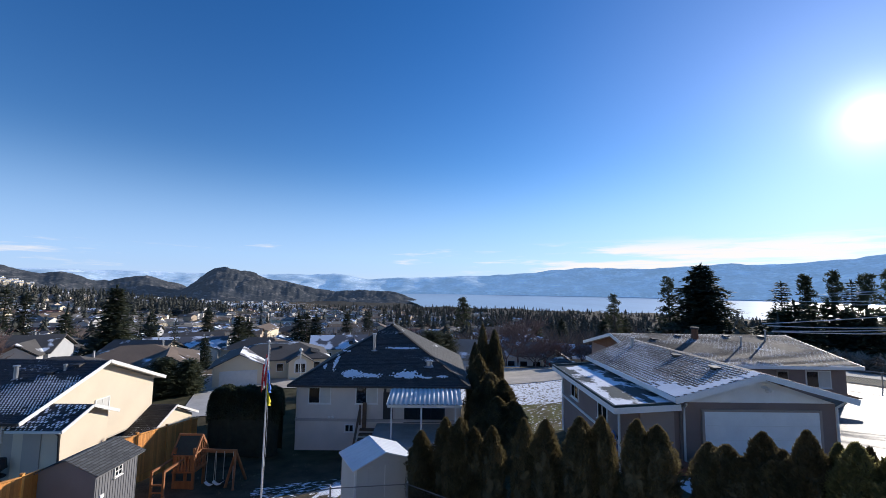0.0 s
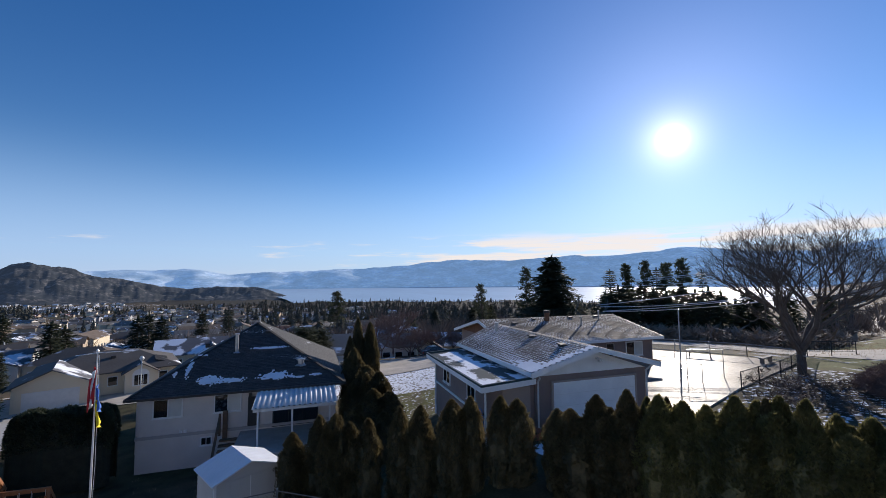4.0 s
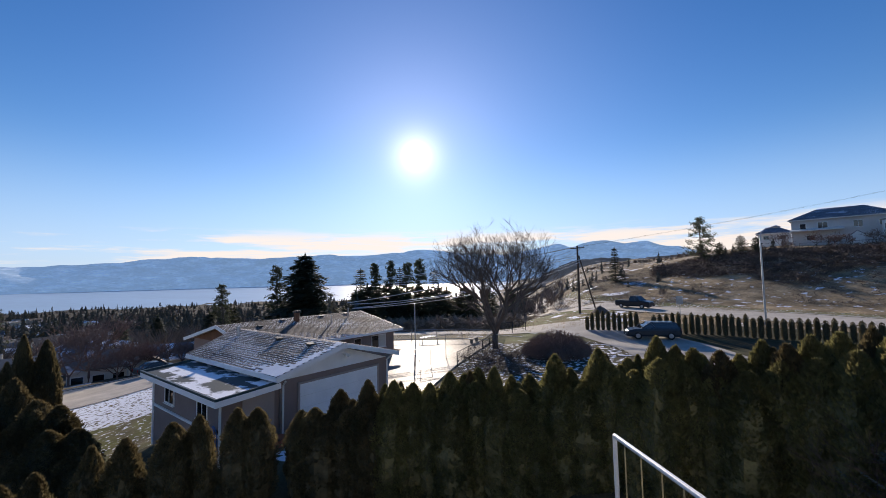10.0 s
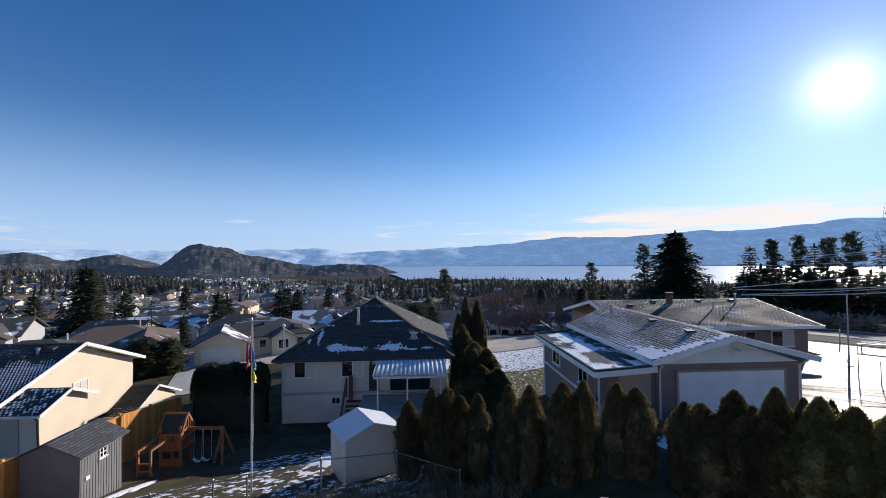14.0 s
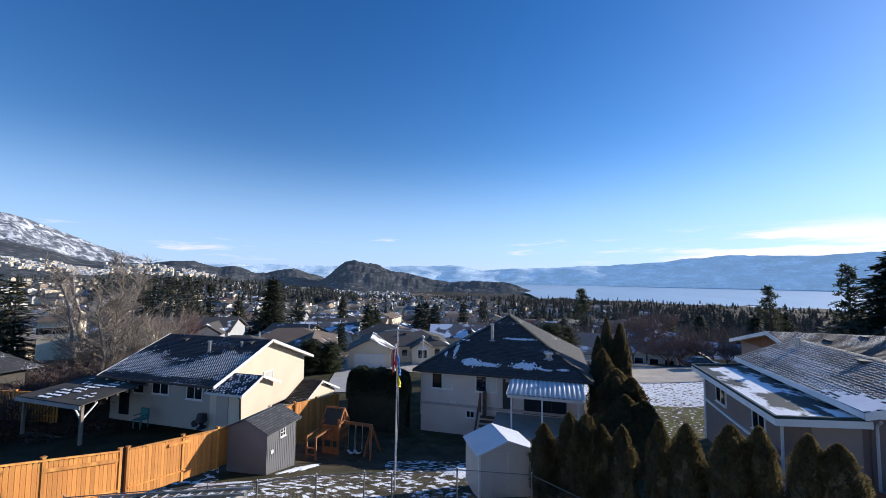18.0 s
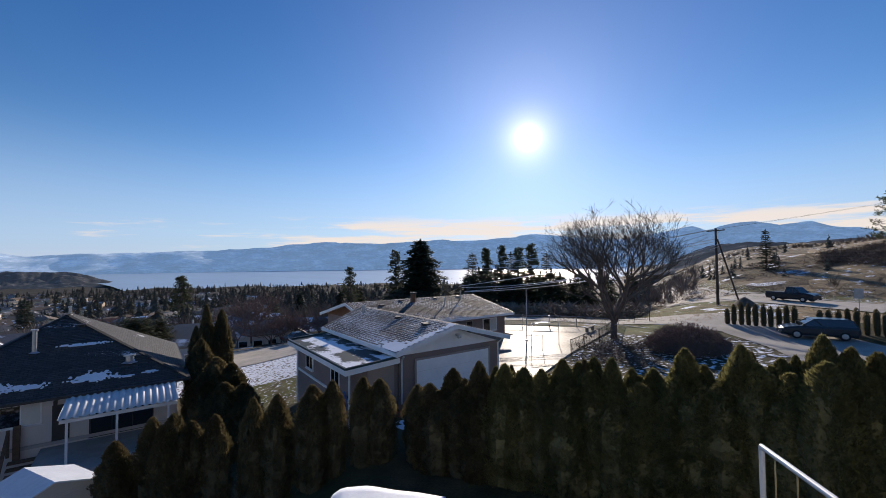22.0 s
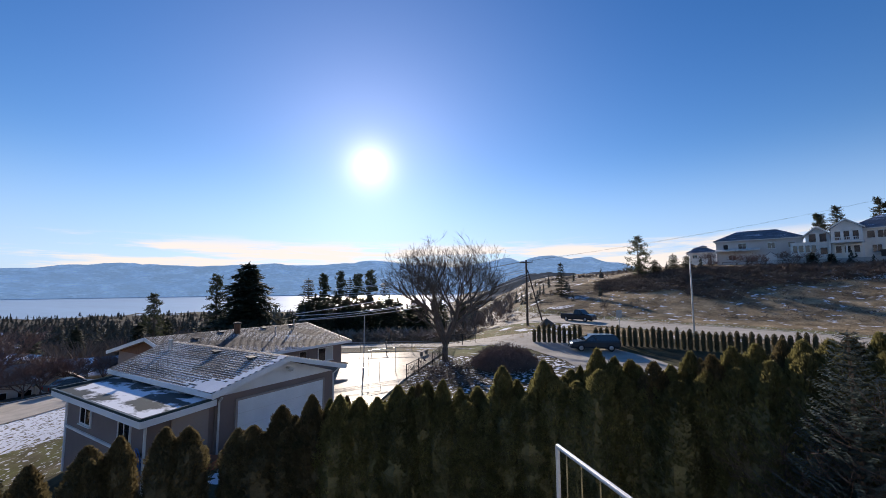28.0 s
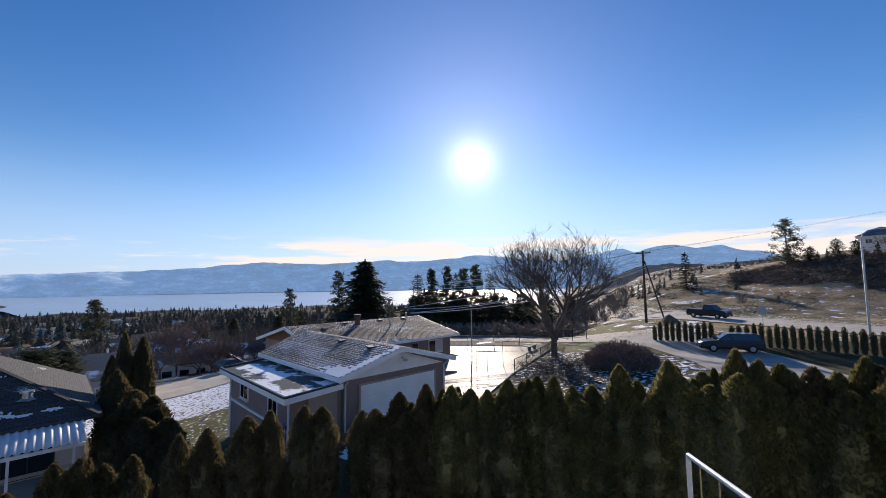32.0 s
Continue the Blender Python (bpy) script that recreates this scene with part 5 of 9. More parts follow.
g = ground(58.8, 90.6)
conifer_thing("spruce", "large dark spruce with ragged drooping branches behind the brown house", conifer(3, 5.8 - g, 12.0, 0.02, 46, 24, 0.22, 0.5, 1.5, 0.86), fir_leaf, 58.8, 90.6)
g = ground(54.3, 96.2)
conifer_thing("pine", "slender open-crowned pine beside the large spruce", pine(4, 3.1 - g, 3.9, 0.12, 110, 40, 0.8), pine_leaf, 54.3, 96.2)
for i, (x, y, top, rad) in enumerate(((61.4, 72.5, 2.0, 2.6), (63.9, 70.4, 2.8, 2.2), (66.5, 68, 3.4, 2.5), (68.0, 66.5, 2.0, 2.2), (69.4, 65.4, 2.9, 2.4), (71.4, 63.4, 3.6, 2.8), (73.8, 61, 1.4, 2.4))):
    g = ground(x, y)
    mk = pine(20 + i, top - g, rad * 1.3, 0.1, 120, 40, 0.8) if i % 3 else conifer(20 + i, top - g, rad * 1.5, 0.1, 30, 11, 0.2, 0.5, 0.8, 0.7)
    conifer_thing("pine", "dark open-crowned pine in a stand below the court", mk, pine_leaf if i % 3 else fir_leaf, x, y, i * 40, None, 1, "pines below the court")
g = ground(51.4, 119.4)
conifer_thing("pine", "single tall ponderosa pine standing above the lake shore", pine(5, -1.4 - g, 4.2, 0.12, 110, 40, 0.8), pine_leaf, 51.4, 119.4)
g = ground(9, 149.6)
conifer_thing("pine", "tall broad pine rising above the lower woods", pine(6, -3.8 - g, 5.6, 0.2, 120, 40, 1.0), pine_leaf, 9, 149.6)
g = ground(117.5, 12.1)
conifer_thing("pine", "tall pine at the end of the grassy slope", pine(7, 12.8 - g, 4.8, 0.12, 95, 30, 0.7), pine_leaf, 117.5, 12.1)
g = ground(-67.6, 86.8)
conifer_thing("fir", "big dark fir among the houses below", conifer(8, -0.8 - g, 6.6, 0.03, 34, 16, 0.3, 0.5, 1.4, 0.75), fir_leaf, -67.6, 86.8)
g = ground(-40, 63.4)
conifer_thing("blue_spruce", "narrow blue spruce among the gardens", conifer(9, -5.6 - g, 1.7, 0.02, 24, 8, 0.2, 0.2, 0.5), blue_leaf, -40, 63.4)
for i, (x, y, h, rad, lf) in enumerate(((-28.4, 43.6, 3.9, 1.9, pine_leaf), (-26.6, 45.0, 3.6, 1.6, pine_leaf), (-41.4, 74.2, 5.5, 1.7, fir_leaf), (-0.7, 54.9, 6.0, 2.8, pine_leaf), (1.2, 57, 5.5, 2.4, pine_leaf), (-72, 96, 9, 3, fir_leaf), (-88, 80, 10, 3, fir_leaf), (-80, 112, 11, 3, fir_leaf), (52, 66, 6, 2.2, fir_leaf), (47, 66, 5.0, 2, fir_leaf), (106, 29.2, 8.5, 2.2, fir_leaf), (79, 44, 3.2, 1.7, fir_leaf))):
    conifer_thing("evergreen", "dense rounded evergreen in a garden" if lf is pine_leaf else "dark narrow fir between the houses", conifer(60 + i, h, rad, 0.0, 26, 22, -0.2, 0.25, 0.42, 0.34) if lf is pine_leaf else conifer(60 + i, h, rad, 0.02, 20, 12, 0.15, 0.2, 0.7, 1.0), lf, x, y, i * 33, None, 1, "garden evergreens")


def bare_tree(seed, height, spread_, trunk_r, depth=6, splits=3, lean=0.0, first=0.18, fine=0.008, limbs=4, fan=(24, 44), lift=0.1, dome=0.0):
    """A leafless tree: limbs that fork again and again into twigs."""
    r = random.Random(seed)
    s, fine_s = Shape(), Shape()

    def grow(p, d, length, rad, level):
        mid = p + d * length * 0.5 + Vector((rnd(r, -1, 1), rnd(r, -1, 1), rnd(r, -.5, .5))) * length * 0.07
        end = p + d * length
        (s if level < 3 else fine_s).tube([p, mid, end], [rad, rad * 0.82, rad * 0.66], 7 if level < 2 else (4 if level < 4 else 3), False)
        if level >= depth:
            return
        n_ = (splits + 1 if level == 1 else splits) if level else limbs
        for i in range(n_ + (1 if level > 1 and r.random() < 0.6 else 0)):
            a = 2 * math.pi * (i + r.random() * 0.8) / n_
            ax = d.cross(Vector((math.cos(a), math.sin(a), 0.2))).normalized()
            q = Matrix.Rotation(radians((rnd(r, *fan) if level == 0 else rnd(r, 18, 56)) * spread_), 3, ax)
            nd = (q @ d + Vector((0, 0, lift + 0.022 * level))).normalized()
            start = p.lerp(end, rnd(r, 0.5 if level == 1 else 0.35, 1.0)) if level > 0 else p.lerp(end, rnd(r, 0.72, 1.0))
            grow(start, nd, length * (rnd(r, 1.3, 1.7) if level == 0 else rnd(r, 0.6, 0.86)), max(fine, rad * rnd(r, 0.42, 0.58)), level + 1)

    grow(Vector((0, 0, -0.3)), Vector((lean, 0, 1)).normalized(), height * first + 0.3, trunk_r, 0)
    top = sorted(p[2] for p in fine_s.v)[-max(1, len(fine_s.v) // 300)]
    k = height / top
    for q in (s, fine_s):
        q.v = [(p[0] * k, p[1] * k, p[2] * k if p[2] > 0 else p[2]) for p in q.v]
    if dome:                             # branch tips end in a rounded crown
        for q in (s, fine_s):
            for i, p in enumerate(q.v):
                f = math.hypot(math.hypot(p[0], p[1]) / dome, (p[2] - height * 0.5) / (height * 0.46))
                if f > 0.8 and p[2] > height * 0.3:
                    f = (0.8 + (f - 0.8) * 0.72) / f
                    q.v[i] = (p[0] * f, p[1] * f, height * 0.5 + (p[2] - height * 0.5) * f)
    return s, fine_s


def stemmed_tree(seed, height, radius, stems=5):
    """A leafless tree of several upright stems, with side limbs and twigs all the way up."""
    r = random.Random(seed)
    s, fine_s = Shape(), Shape()
    for k in range(stems):
        a0 = 2 * math.pi * (k + 0.6 * r.random()) / stems
        out = Vector((math.cos(a0), math.sin(a0), 0)) * radius * rnd(r, 0.1, 0.62)
        top = height * (rnd(r, 0.86, 0.98) if k == 0 else rnd(r, 0.66, 0.9))
        stem = []
        for i in range(9):
            t = i / 8
            stem.append(out * (0.12 + 0.88 * t ** 0.8) + Vector((rnd(r, -.2, .2), rnd(r, -.2, .2), -0.3 + (top + 0.3) * t)))
        s.tube(stem, [0.2 * (1 - i / 8) ** 0.8 + 0.03 for i in range(9)], 7, False)
        for j in range(22):
            t = 0.1 + 0.9 * (j + r.random()) / 22
            i = min(7, int(t * 8))
            p = stem[i].lerp(stem[i + 1], t * 8 - i)
            a = a0 + rnd(r, -2.2, 2.2)
            reach = radius * (0.3 + 0.7 * math.sin(math.pi * min(1.0, 0.18 + 0.74 * t))) * rnd(r, 0.25, 0.62)
            d = Vector((math.cos(a), math.sin(a), rnd(r, -0.1, 0.5) + 0.9 * t)).normalized()
            limb = [p, p + d * reach * 0.5 + Vector((0, 0, rnd(r, -.1, .4))), p + d * reach + Vector((0, 0, rnd(r, -0.5, 0.7)))]
            s.tube(limb, [0.045, 0.03, 0.014], 4, False)
            for q in range(11):
                f = rnd(r, 0.12, 1.0)
                b0 = limb[0].lerp(limb[1], f * 2) if f < 0.5 else limb[1].lerp(limb[2], f * 2 - 1)
                d2 = (d + Vector((rnd(r, -1, 1), rnd(r, -1, 1), rnd(r, -.5, .9)))).normalized()
                e = b0 + d2 * reach * rnd(r, 0.2, 0.5)
                fine_s.tube([b0, e], [0.018, 0.012], 3, False)
                for _ in range(5):
                    c = b0.lerp(e, rnd(r, 0.25, 1))
                    d3 = (d2 + Vector((rnd(r, -1, 1), rnd(r, -1, 1), rnd(r, -.6, .8)))).normalized()
                    fine_s.tube([c, c + d3 * rnd(r, 0.3, 0.9)], [0.013, 0.008], 3, False)
    return s, fine_s


def leafless(name, label, made, mt, x, y, z, turn=0, group="", category="tree"):
    return plant(name, label, category, (("trunk", made[0], mt), ("twig_crown", made[1], mt)), (x, y, z), turn, 1, group)


g = ground(33.6, 20.2)
leafless("bare_tree", "big leafless tree with a low fork beside the court", bare_tree(14, 12.6, 0.95, 0.34, 6, 3, 0, 0.17, 0.009, 6, (16, 56), 0.1, 7.0), twig_bark, 33.8, 20.4, g - 0.3, 40)
leafless("bare_tree", "broad leafless pale-twigged tree of several stems behind the cream house", stemmed_tree(31, 1.4 - ground(-38.2, 27.3), 6.6, 7), pale_bark, -38.2, 27.3, ground(-38.2, 27.3), 20, "bare trees by the cream house")
for i in range(13):
    a, d = radians(-63.5 + i * 0.95), 37.5 + (i * 5) % 9
    x, y = d * math.sin(a), d * math.cos(a)
    leafless("brush", "dark tangled leafless brush below the big bare tree", bare_tree(140 + i % 4, 2.9 + 0.5 * (i % 4), 1.3, 0.06, 5, 3, 0, 0.16, 0.016), dark_twig, x, y, ground(x, y), i * 70, "brush below the bare tree", "shrub")
for i, (x, y, top, mt, sd) in enumerate(((-36.8, 30.6, -4.0, pale_bark, 32), (-45.8, 41.5, -4.6, red_twig, 33))):
    g = ground(x, y)
    leafless("bare_tree", "leafless pale-twigged tree behind the cream house" if mt is pale_bark else "leafless reddish tree behind the cream house", bare_tree(sd, top - g + 0.6, 0.62, 0.13, 5, 3, 0, 0.2, 0.017, 5, (8, 50), 0.1), mt, x, y, g, i * 50, "bare trees by the cream house")
for i, (x, y, top) in enumerate(((14.3, 73.5, -4.6), (12.0, 72, -5.2), (15.8, 66.5, -8.6), (17.8, 68.5, -8.2), (20.6, 69, -8.6), (24.5, 70, -9.0), (29, 71, -8.4))):
    g = ground(x, y)
    leafless("bare_tree", "leafless reddish garden tree across the street", bare_tree(50 + i, top - g, 1.15, 0.13, 5, 3, 0, 0.14, 0.02), red_twig, x, y, g, i * 61, "bare street trees")
# firs standing among the nearer houses: direction, distance, slope of the line to the tip, radius
for i, (a, d, e, rad) in enumerate(((-51.5, 150, 0.004, 4.0), (-50.6, 158, -0.006, 4.2), (-49.2, 150, -0.004, 3.6), (-48.4, 165, -0.012, 4.4), (-47.2, 156, -0.003, 3.8), (-46.2, 170, -0.01, 4.0), (-44.8, 160, -0.02, 3.6), (-61.5, 95, -0.01, 3.6), (-63.0, 110, 0.0, 4.0), (-64.5, 100, -0.012, 3.6),
                                     (-25.6, 100, -0.068, 2.4), (-24.6, 104, -0.078, 2.2), (-18.6, 110, -0.066, 2.8), (-17.6, 118, -0.062, 2.6), (-16.4, 112, -0.07, 2.6), (-12.4, 150, -0.062, 3.2), (-9.6, 170, -0.058, 3.4), (-29.0, 140, -0.052, 3.2), (-41.8, 120, -0.055, 2.8), (-34.6, 125, -0.06, 3.0),
                                     (13.5, 130, -0.075, 3.2), (16.8, 150, -0.07, 3.4), (22.0, 120, -0.07, 3.0), (24.6, 140, -0.06, 3.4), (39.6, 92, -0.035, 2.4), (45.6, 90, -0.055, 3.0), (41.2, 86, -0.02, 3.0), (40.4, 84, -0.034, 2.2), (42.4, 80, -0.03, 2.0), (45.2, 86, -0.03, 2.1), (46.6, 82, -0.036, 2.2), (49.6, 84, -0.03, 2.0), (52.2, 82, -0.034, 2.2), (54.6, 86, -0.03, 2.2), (43.8, 88, -0.018, 2.0), (48.2, 86, -0.02, 2.0), (51.0, 88, -0.026, 2.2), (53.5, 88, -0.05, 2.4), (55.8, 84, -0.045, 2.4), (58.2, 92, -0.04, 2.6), (61.0, 96, -0.035, 2.4))):
    x, y = d * math.sin(radians(a)), d * math.cos(radians(a))
    g = ground(x, y)
    # firs right of 38 degrees take paler needles to lift their backlit side
    conifer_thing("fir", "dark dense fir between the houses and the woods below", conifer(200 + i % 6, max(5.0, e * d - g), rad, 0.03, 22, 13, 0.3, 0.35, 1.2, 0.7), pine_leaf if a > 38 else fir_leaf, x, y, i * 47, None, 1, "firs among the houses")
r6 = random.Random(3)
bush = Shape()
for i in range(1500):
    a, q = r6.random() * 6.28, r6.random() ** 0.5
    p = Vector((math.cos(a) * q * 3.2, math.sin(a) * q * 2.6, 0))
    d = Vector((math.cos(a) * q * rnd(r6, 0.2, 0.8), math.sin(a) * q * rnd(r6, 0.2, 0.8), 1.0)).normalized()
    e = p + d * 2.1 * (1 - 0.72 * q * q) * rnd(r6, 0.6, 1.0)
    bend = Vector((rnd(r6, -.5, .5), rnd(r6, -.5, .5), rnd(r6, -.5, 0.05)))
    bush.tube([p, p.lerp(e, 0.65), e, e + bend], [0.018, 0.015, 0.011, 0.007], 3, False)
    for _ in range(3):
        b0 = p.lerp(e, rnd(r6, 0.35, 1.0))
        bush.tube([b0, b0 + Vector((rnd(r6, -.5, .5), rnd(r6, -.5, .5), rnd(r6, -.35, .25)))], [0.012, 0.007], 3, False)
single("bush", bush, red_twig, "broad tangled maroon leafless bush at the edge of the parking lot", "shrub", (33.5, 14.2, ground(33.5, 14.2)), 20)
# blue-grey spruce sapling and leafless brush in front of the hedge
x, y = 10.2 * math.sin(radians(103)), 10.2 * math.cos(radians(103))
mk = conifer(90, 4.5, 1.4, 0.03, 40, 17, -0.3, 0.4, 0.075, 0.9)
conifer_thing("spruce_sapling", "young silvery spruce with stiff pale branches before the hedge", mk, blue_leaf, x, y, 0, -0.9 - 4.4)
for i in range(6):
    a = radians(104 + i * 2.4)
    d = 10.4 + (i % 3) * 0.7
    x, y = d * math.sin(a), d * math.cos(a)
    leafless("brush", "thin leafless brush before the hedge", bare_tree(100 + i, 3.0 + 0.4 * (i % 4), 1.2, 0.022, 5, 3, 0, 0.2, 0.004), dark_twig, x, y, ground(x, y), i * 70, "leafless brush", "shrub")

# ---- the yard below ----
new_cedar = material("new_orange_cedar", (0.60, 0.28, 0.065), 0.75, 0.2, 1.5, 25, 0.15, other=(0.46, 0.18, 0.04), patch_scale=1.2, stretch=(3, 3, 0.4), per_piece=0.22)
snow_mat = material("old_snow", (0.80, 0.83, 0.88), 0.75, 0.05, 1.0, 12, 0.4)
plank_mesh = {}


def fence_run(o, a, b, z_top_a, z_top_b, height=1.8, board=0.14, posts=2.44, rail=True):
    """A close-boarded fence from a to b (x, y): posts, rails and single boards."""
    ax, bx = Vector(a), Vector(b)
    L = (bx - ax).length
    d = (bx - ax) / L
    ang = math.degrees(math.atan2(d.y, d.x))
    n_ = int(L / board)
    key = round(height, 2)
    if key not in plank_mesh:
        s = Shape().box(-board / 2 + 0.004, board / 2 - 0.004, -0.01, 0.01, -height, -0.03).add([(-board / 2 + 0.004, -0.01, -0.03), (board / 2 - 0.004, -0.01, -0.03), (0.03, -0.01, 0), (-0.03, -0.01, 0), (-board / 2 + 0.004, 0.01, -0.03), (board / 2 - 0.004, 0.01, -0.03), (0.03, 0.01, 0), (-0.03, 0.01, 0)], [(0, 1, 2, 3), (7, 6, 5, 4), (3, 2, 6, 7), (0, 3, 7, 4), (1, 5, 6, 2)])
        plank_mesh[key] = mesh_of("board", s, new_cedar)
    for i in range(n_):
        f = (i + 0.5) / n_
        p = ax + d * L * f
        ob = new("board", plank_mesh[key])
        ob.parent = o
        ob.matrix_parent_inverse = o.matrix_basis.inverted()
        ob.matrix_basis = pose(p.x, p.y, z_top_a + (z_top_b - z_top_a) * f - 0.05 + 0.012 * math.sin(i * 7.3), 0, 0, ang)
    for i in range(int(L / posts) + 1):
        p = ax + d * min(L, i * posts)
        z = z_top_a + (z_top_b - z_top_a) * min(1, i * posts / L)
        wpart("post", Shape().box(p.x - 0.05, p.x + 0.05, p.y - 0.05, p.y + 0.05, z - height - 0.1, z + 0.08), new_cedar, o)
        wpart("post_cap", Shape().box(p.x - 0.07, p.x + 0.07, p.y - 0.07, p.y + 0.07, z + 0.08, z + 0.11), new_cedar, o)
    for dz in (-0.02, -height + 0.35):
        wpart("rail", Shape().beam((a[0], a[1], z_top_a + dz), (b[0], b[1], z_top_b + dz), 0.1, 0.05), new_cedar, o)


fence = thing("fence", "tall new orange cedar board fence between the gardens", "fence", (-16, 18, -9.5))
fence_run(fence, (-16, 12.3), (-16, 16.7), -6.72, -7.5)
fence_run(fence, (-16, 16.7), (-16, 22.8), -7.5, -8.05)
fence_run(fence, (-16, 22.8), (-16, 28.4), -8.05, -8.9, 2.5)
fence_run(fence, (-16.05, 12.05), (-16.1, 7.6), -6.69, -5.48)
wpart("gap_board", Shape().box(-16.1, -16.06, 12.02, 12.34, -8.4, -6.75), dark_trim, fence, "dark gap where two runs meet")
wpart("top_rail", Shape().beam((-15.99, 11.95, -7.0), (-16.03, 9.6, -6.36), 0.03, 0.12), new_cedar, fence)
wpart("top_rail", Shape().beam((-15.93, 14.0, -7.25), (-15.93, 15.1, -7.44), 0.03, 0.12), new_cedar, fence)
fence2 = thing("fence", "cedar board fence along the far side of the garden", "fence", (-33, 21, -9.5))
fence_run(fence2, (-36, 18.0), (-30.8, 19.2), -7.6, -7.7, 1.8, 0.2)

grey_panel = material("grey_vertical_siding", (0.16, 0.16, 0.168), 0.8, 0.08, 1, 30, 0.1)
grey_shingle = shingle_material("grey_shed_shingles", (0.13, 0.135, 0.14), 0.0, 0.3)
gs = thing("garden_shed", "grey wooden garden shed with a shingled gable roof by the fence", "shed", (-14.8, 18.4, -9.4))
wpart("wall", Shape().box(-15.95, -13.65, 17.3, 19.6, -10.3, -7.62), grey_panel, gs)
g = Shape()
for y0, y1 in ((17.3, 17.36), (19.54, 19.6)):
    g.add([(-15.95, y0, -7.62), (-13.65, y0, -7.62), (-14.8, y0, -7.12), (-15.95, y1, -7.62), (-13.65, y1, -7.62), (-14.8, y1, -7.12)], [(0, 1, 2), (5, 4, 3), (0, 3, 4, 1), (1, 4, 5, 2), (2, 5, 3, 0)])
wpart("gable", g, grey_panel, gs)
roof_mesh("roof", [((-13.42, 17.1, -7.68), (-13.42, 19.8, -7.68), (-14.8, 19.8, -7.07), (-14.8, 17.1, -7.07)), ((-16.18, 19.8, -7.68), (-16.18, 17.1, -7.68), (-14.8, 17.1, -7.07), (-14.8, 19.8, -7.07))], grey_shingle, 0.14, gs)
wpart("roof_board", Shape().slab([(-13.44, 17.12, -7.7), (-13.44, 19.78, -7.7), (-14.8, 19.78, -7.1), (-14.8, 17.12, -7.1)], 0.03).slab([(-14.8, 17.12, -7.1), (-14.8, 19.78, -7.1), (-16.16, 19.78, -7.7), (-16.16, 17.12, -7.7)], 0.03), grey_panel, gs)
for i in range(16):
    y = 17.36 + i * 0.147
    wpart("batten", Shape().box(-13.652, -13.635, y, y + 0.02, -10.25, -7.65), grey_panel, gs)
window(gs, EAST(-13.63, 18.45, -8.0), 0.42, 0.42, 2, mid_rail=True, fr=0.04)
wpart("shutter_vent", Shape().box(-13.65, -13.6, 17.55, 17.75, -8.75, -8.6), frame_white, gs)

# swing set with fort
play_wood = material("orange_stained_timber", (0.30, 0.115, 0.04), 0.7, 0.2, 2, 30, 0.15, stretch=(3, 3, 0.5))
ps = thing("play_set", "orange-stained wooden play fort with swings and a peaked roof", "playground", (-11.0, 19.3, -9.4))
tx, ty = -11.2, 19.5
for dx in (-0.42, 0.42):
    for dy in (-0.42, 0.42):
        wpart("post", Shape().box(tx + dx - 0.05, tx + dx + 0.05, ty + dy - 0.05, ty + dy + 0.05, -9.7, -7.3), play_wood, ps)
wpart("floor", Shape().box(tx - 0.5, tx + 0.5, ty - 0.5, ty + 0.5, -8.35, -8.28), play_wood, ps)
for i in range(6):
    for yy in (ty - 0.46, ty + 0.46):
        wpart("slat", Shape().box(tx - 0.4 + i * 0.14, tx - 0.32 + i * 0.14, yy - 0.015, yy + 0.015, -8.28, -7.6), play_wood, ps)
for yy in (ty - 0.48, ty + 0.48):
    wpart("rail", Shape().box(tx - 0.46, tx + 0.46, yy - 0.03, yy + 0.03, -7.66, -7.58), play_wood, ps)
tarp = material("dark_green_tarp", (0.035, 0.04, 0.03), 0.8, 0.2, 2, 20, 0.2)
for sg in (-1, 1):
    wpart("roof_sheet", Shape().slab([(tx - 0.55, ty + sg * 0.5, -7.58), (tx + 0.42, ty + sg * 0.5, -7.58), (tx + 0.42, ty, -6.92), (tx - 0.55, ty, -6.92)][::sg], 0.02), tarp, ps)
    wpart("rafter", Shape().beam((tx + 0.5, ty + sg * 0.54, -7.62), (tx + 0.5, ty, -6.86), 0.06, 0.09), play_wood, ps)
    wpart("rafter", Shape().beam((tx - 0.52, ty + sg * 0.52, -7.62), (tx - 0.52, ty, -6.9), 0.06, 0.08), play_wood, ps)
for i in range(5):
    y = ty - 0.36 + i * 0.18
    wpart("gable_slat", Shape().beam((tx + 0.5, y, -7.5), (tx + 0.5, y, -6.95 - abs(y - ty) * 1.35), 0.05, 0.03), play_wood, ps)
    wpart("slat", Shape().box(tx + 0.46, tx + 0.49, y - 0.04, y + 0.04, -8.28, -7.6), play_wood, ps)
for z in (-7.52, -8.25, -7.85):
    wpart("rail", Shape().box(tx + 0.47, tx + 0.53, ty - 0.46, ty + 0.46, z - 0.04, z + 0.04), play_wood, ps)
wpart("ridge", Shape().beam((tx - 0.56, ty, -6.87), (tx + 0.54, ty, -6.87), 0.05, 0.08), play_wood, ps)
wpart("lower_panel", Shape().box(tx - 0.42, tx + 0.42, ty - 0.45, ty - 0.42, -9.5, -8.7), play_wood, ps)
wpart("swing_beam", Shape().beam((tx + 0.5, ty, -7.55), (-9.25, 19.85, -7.72), 0.1, 0.14), play_wood, ps)
for dx, dy in ((0.35, -0.9), (0.2, 0.95), (-0.3, -0.5)):
    wpart("leg", Shape().beam((-9.3, 19.85, -7.72), (-9.3 + dx, 19.85 + dy, -9.6), 0.09), play_wood, ps)
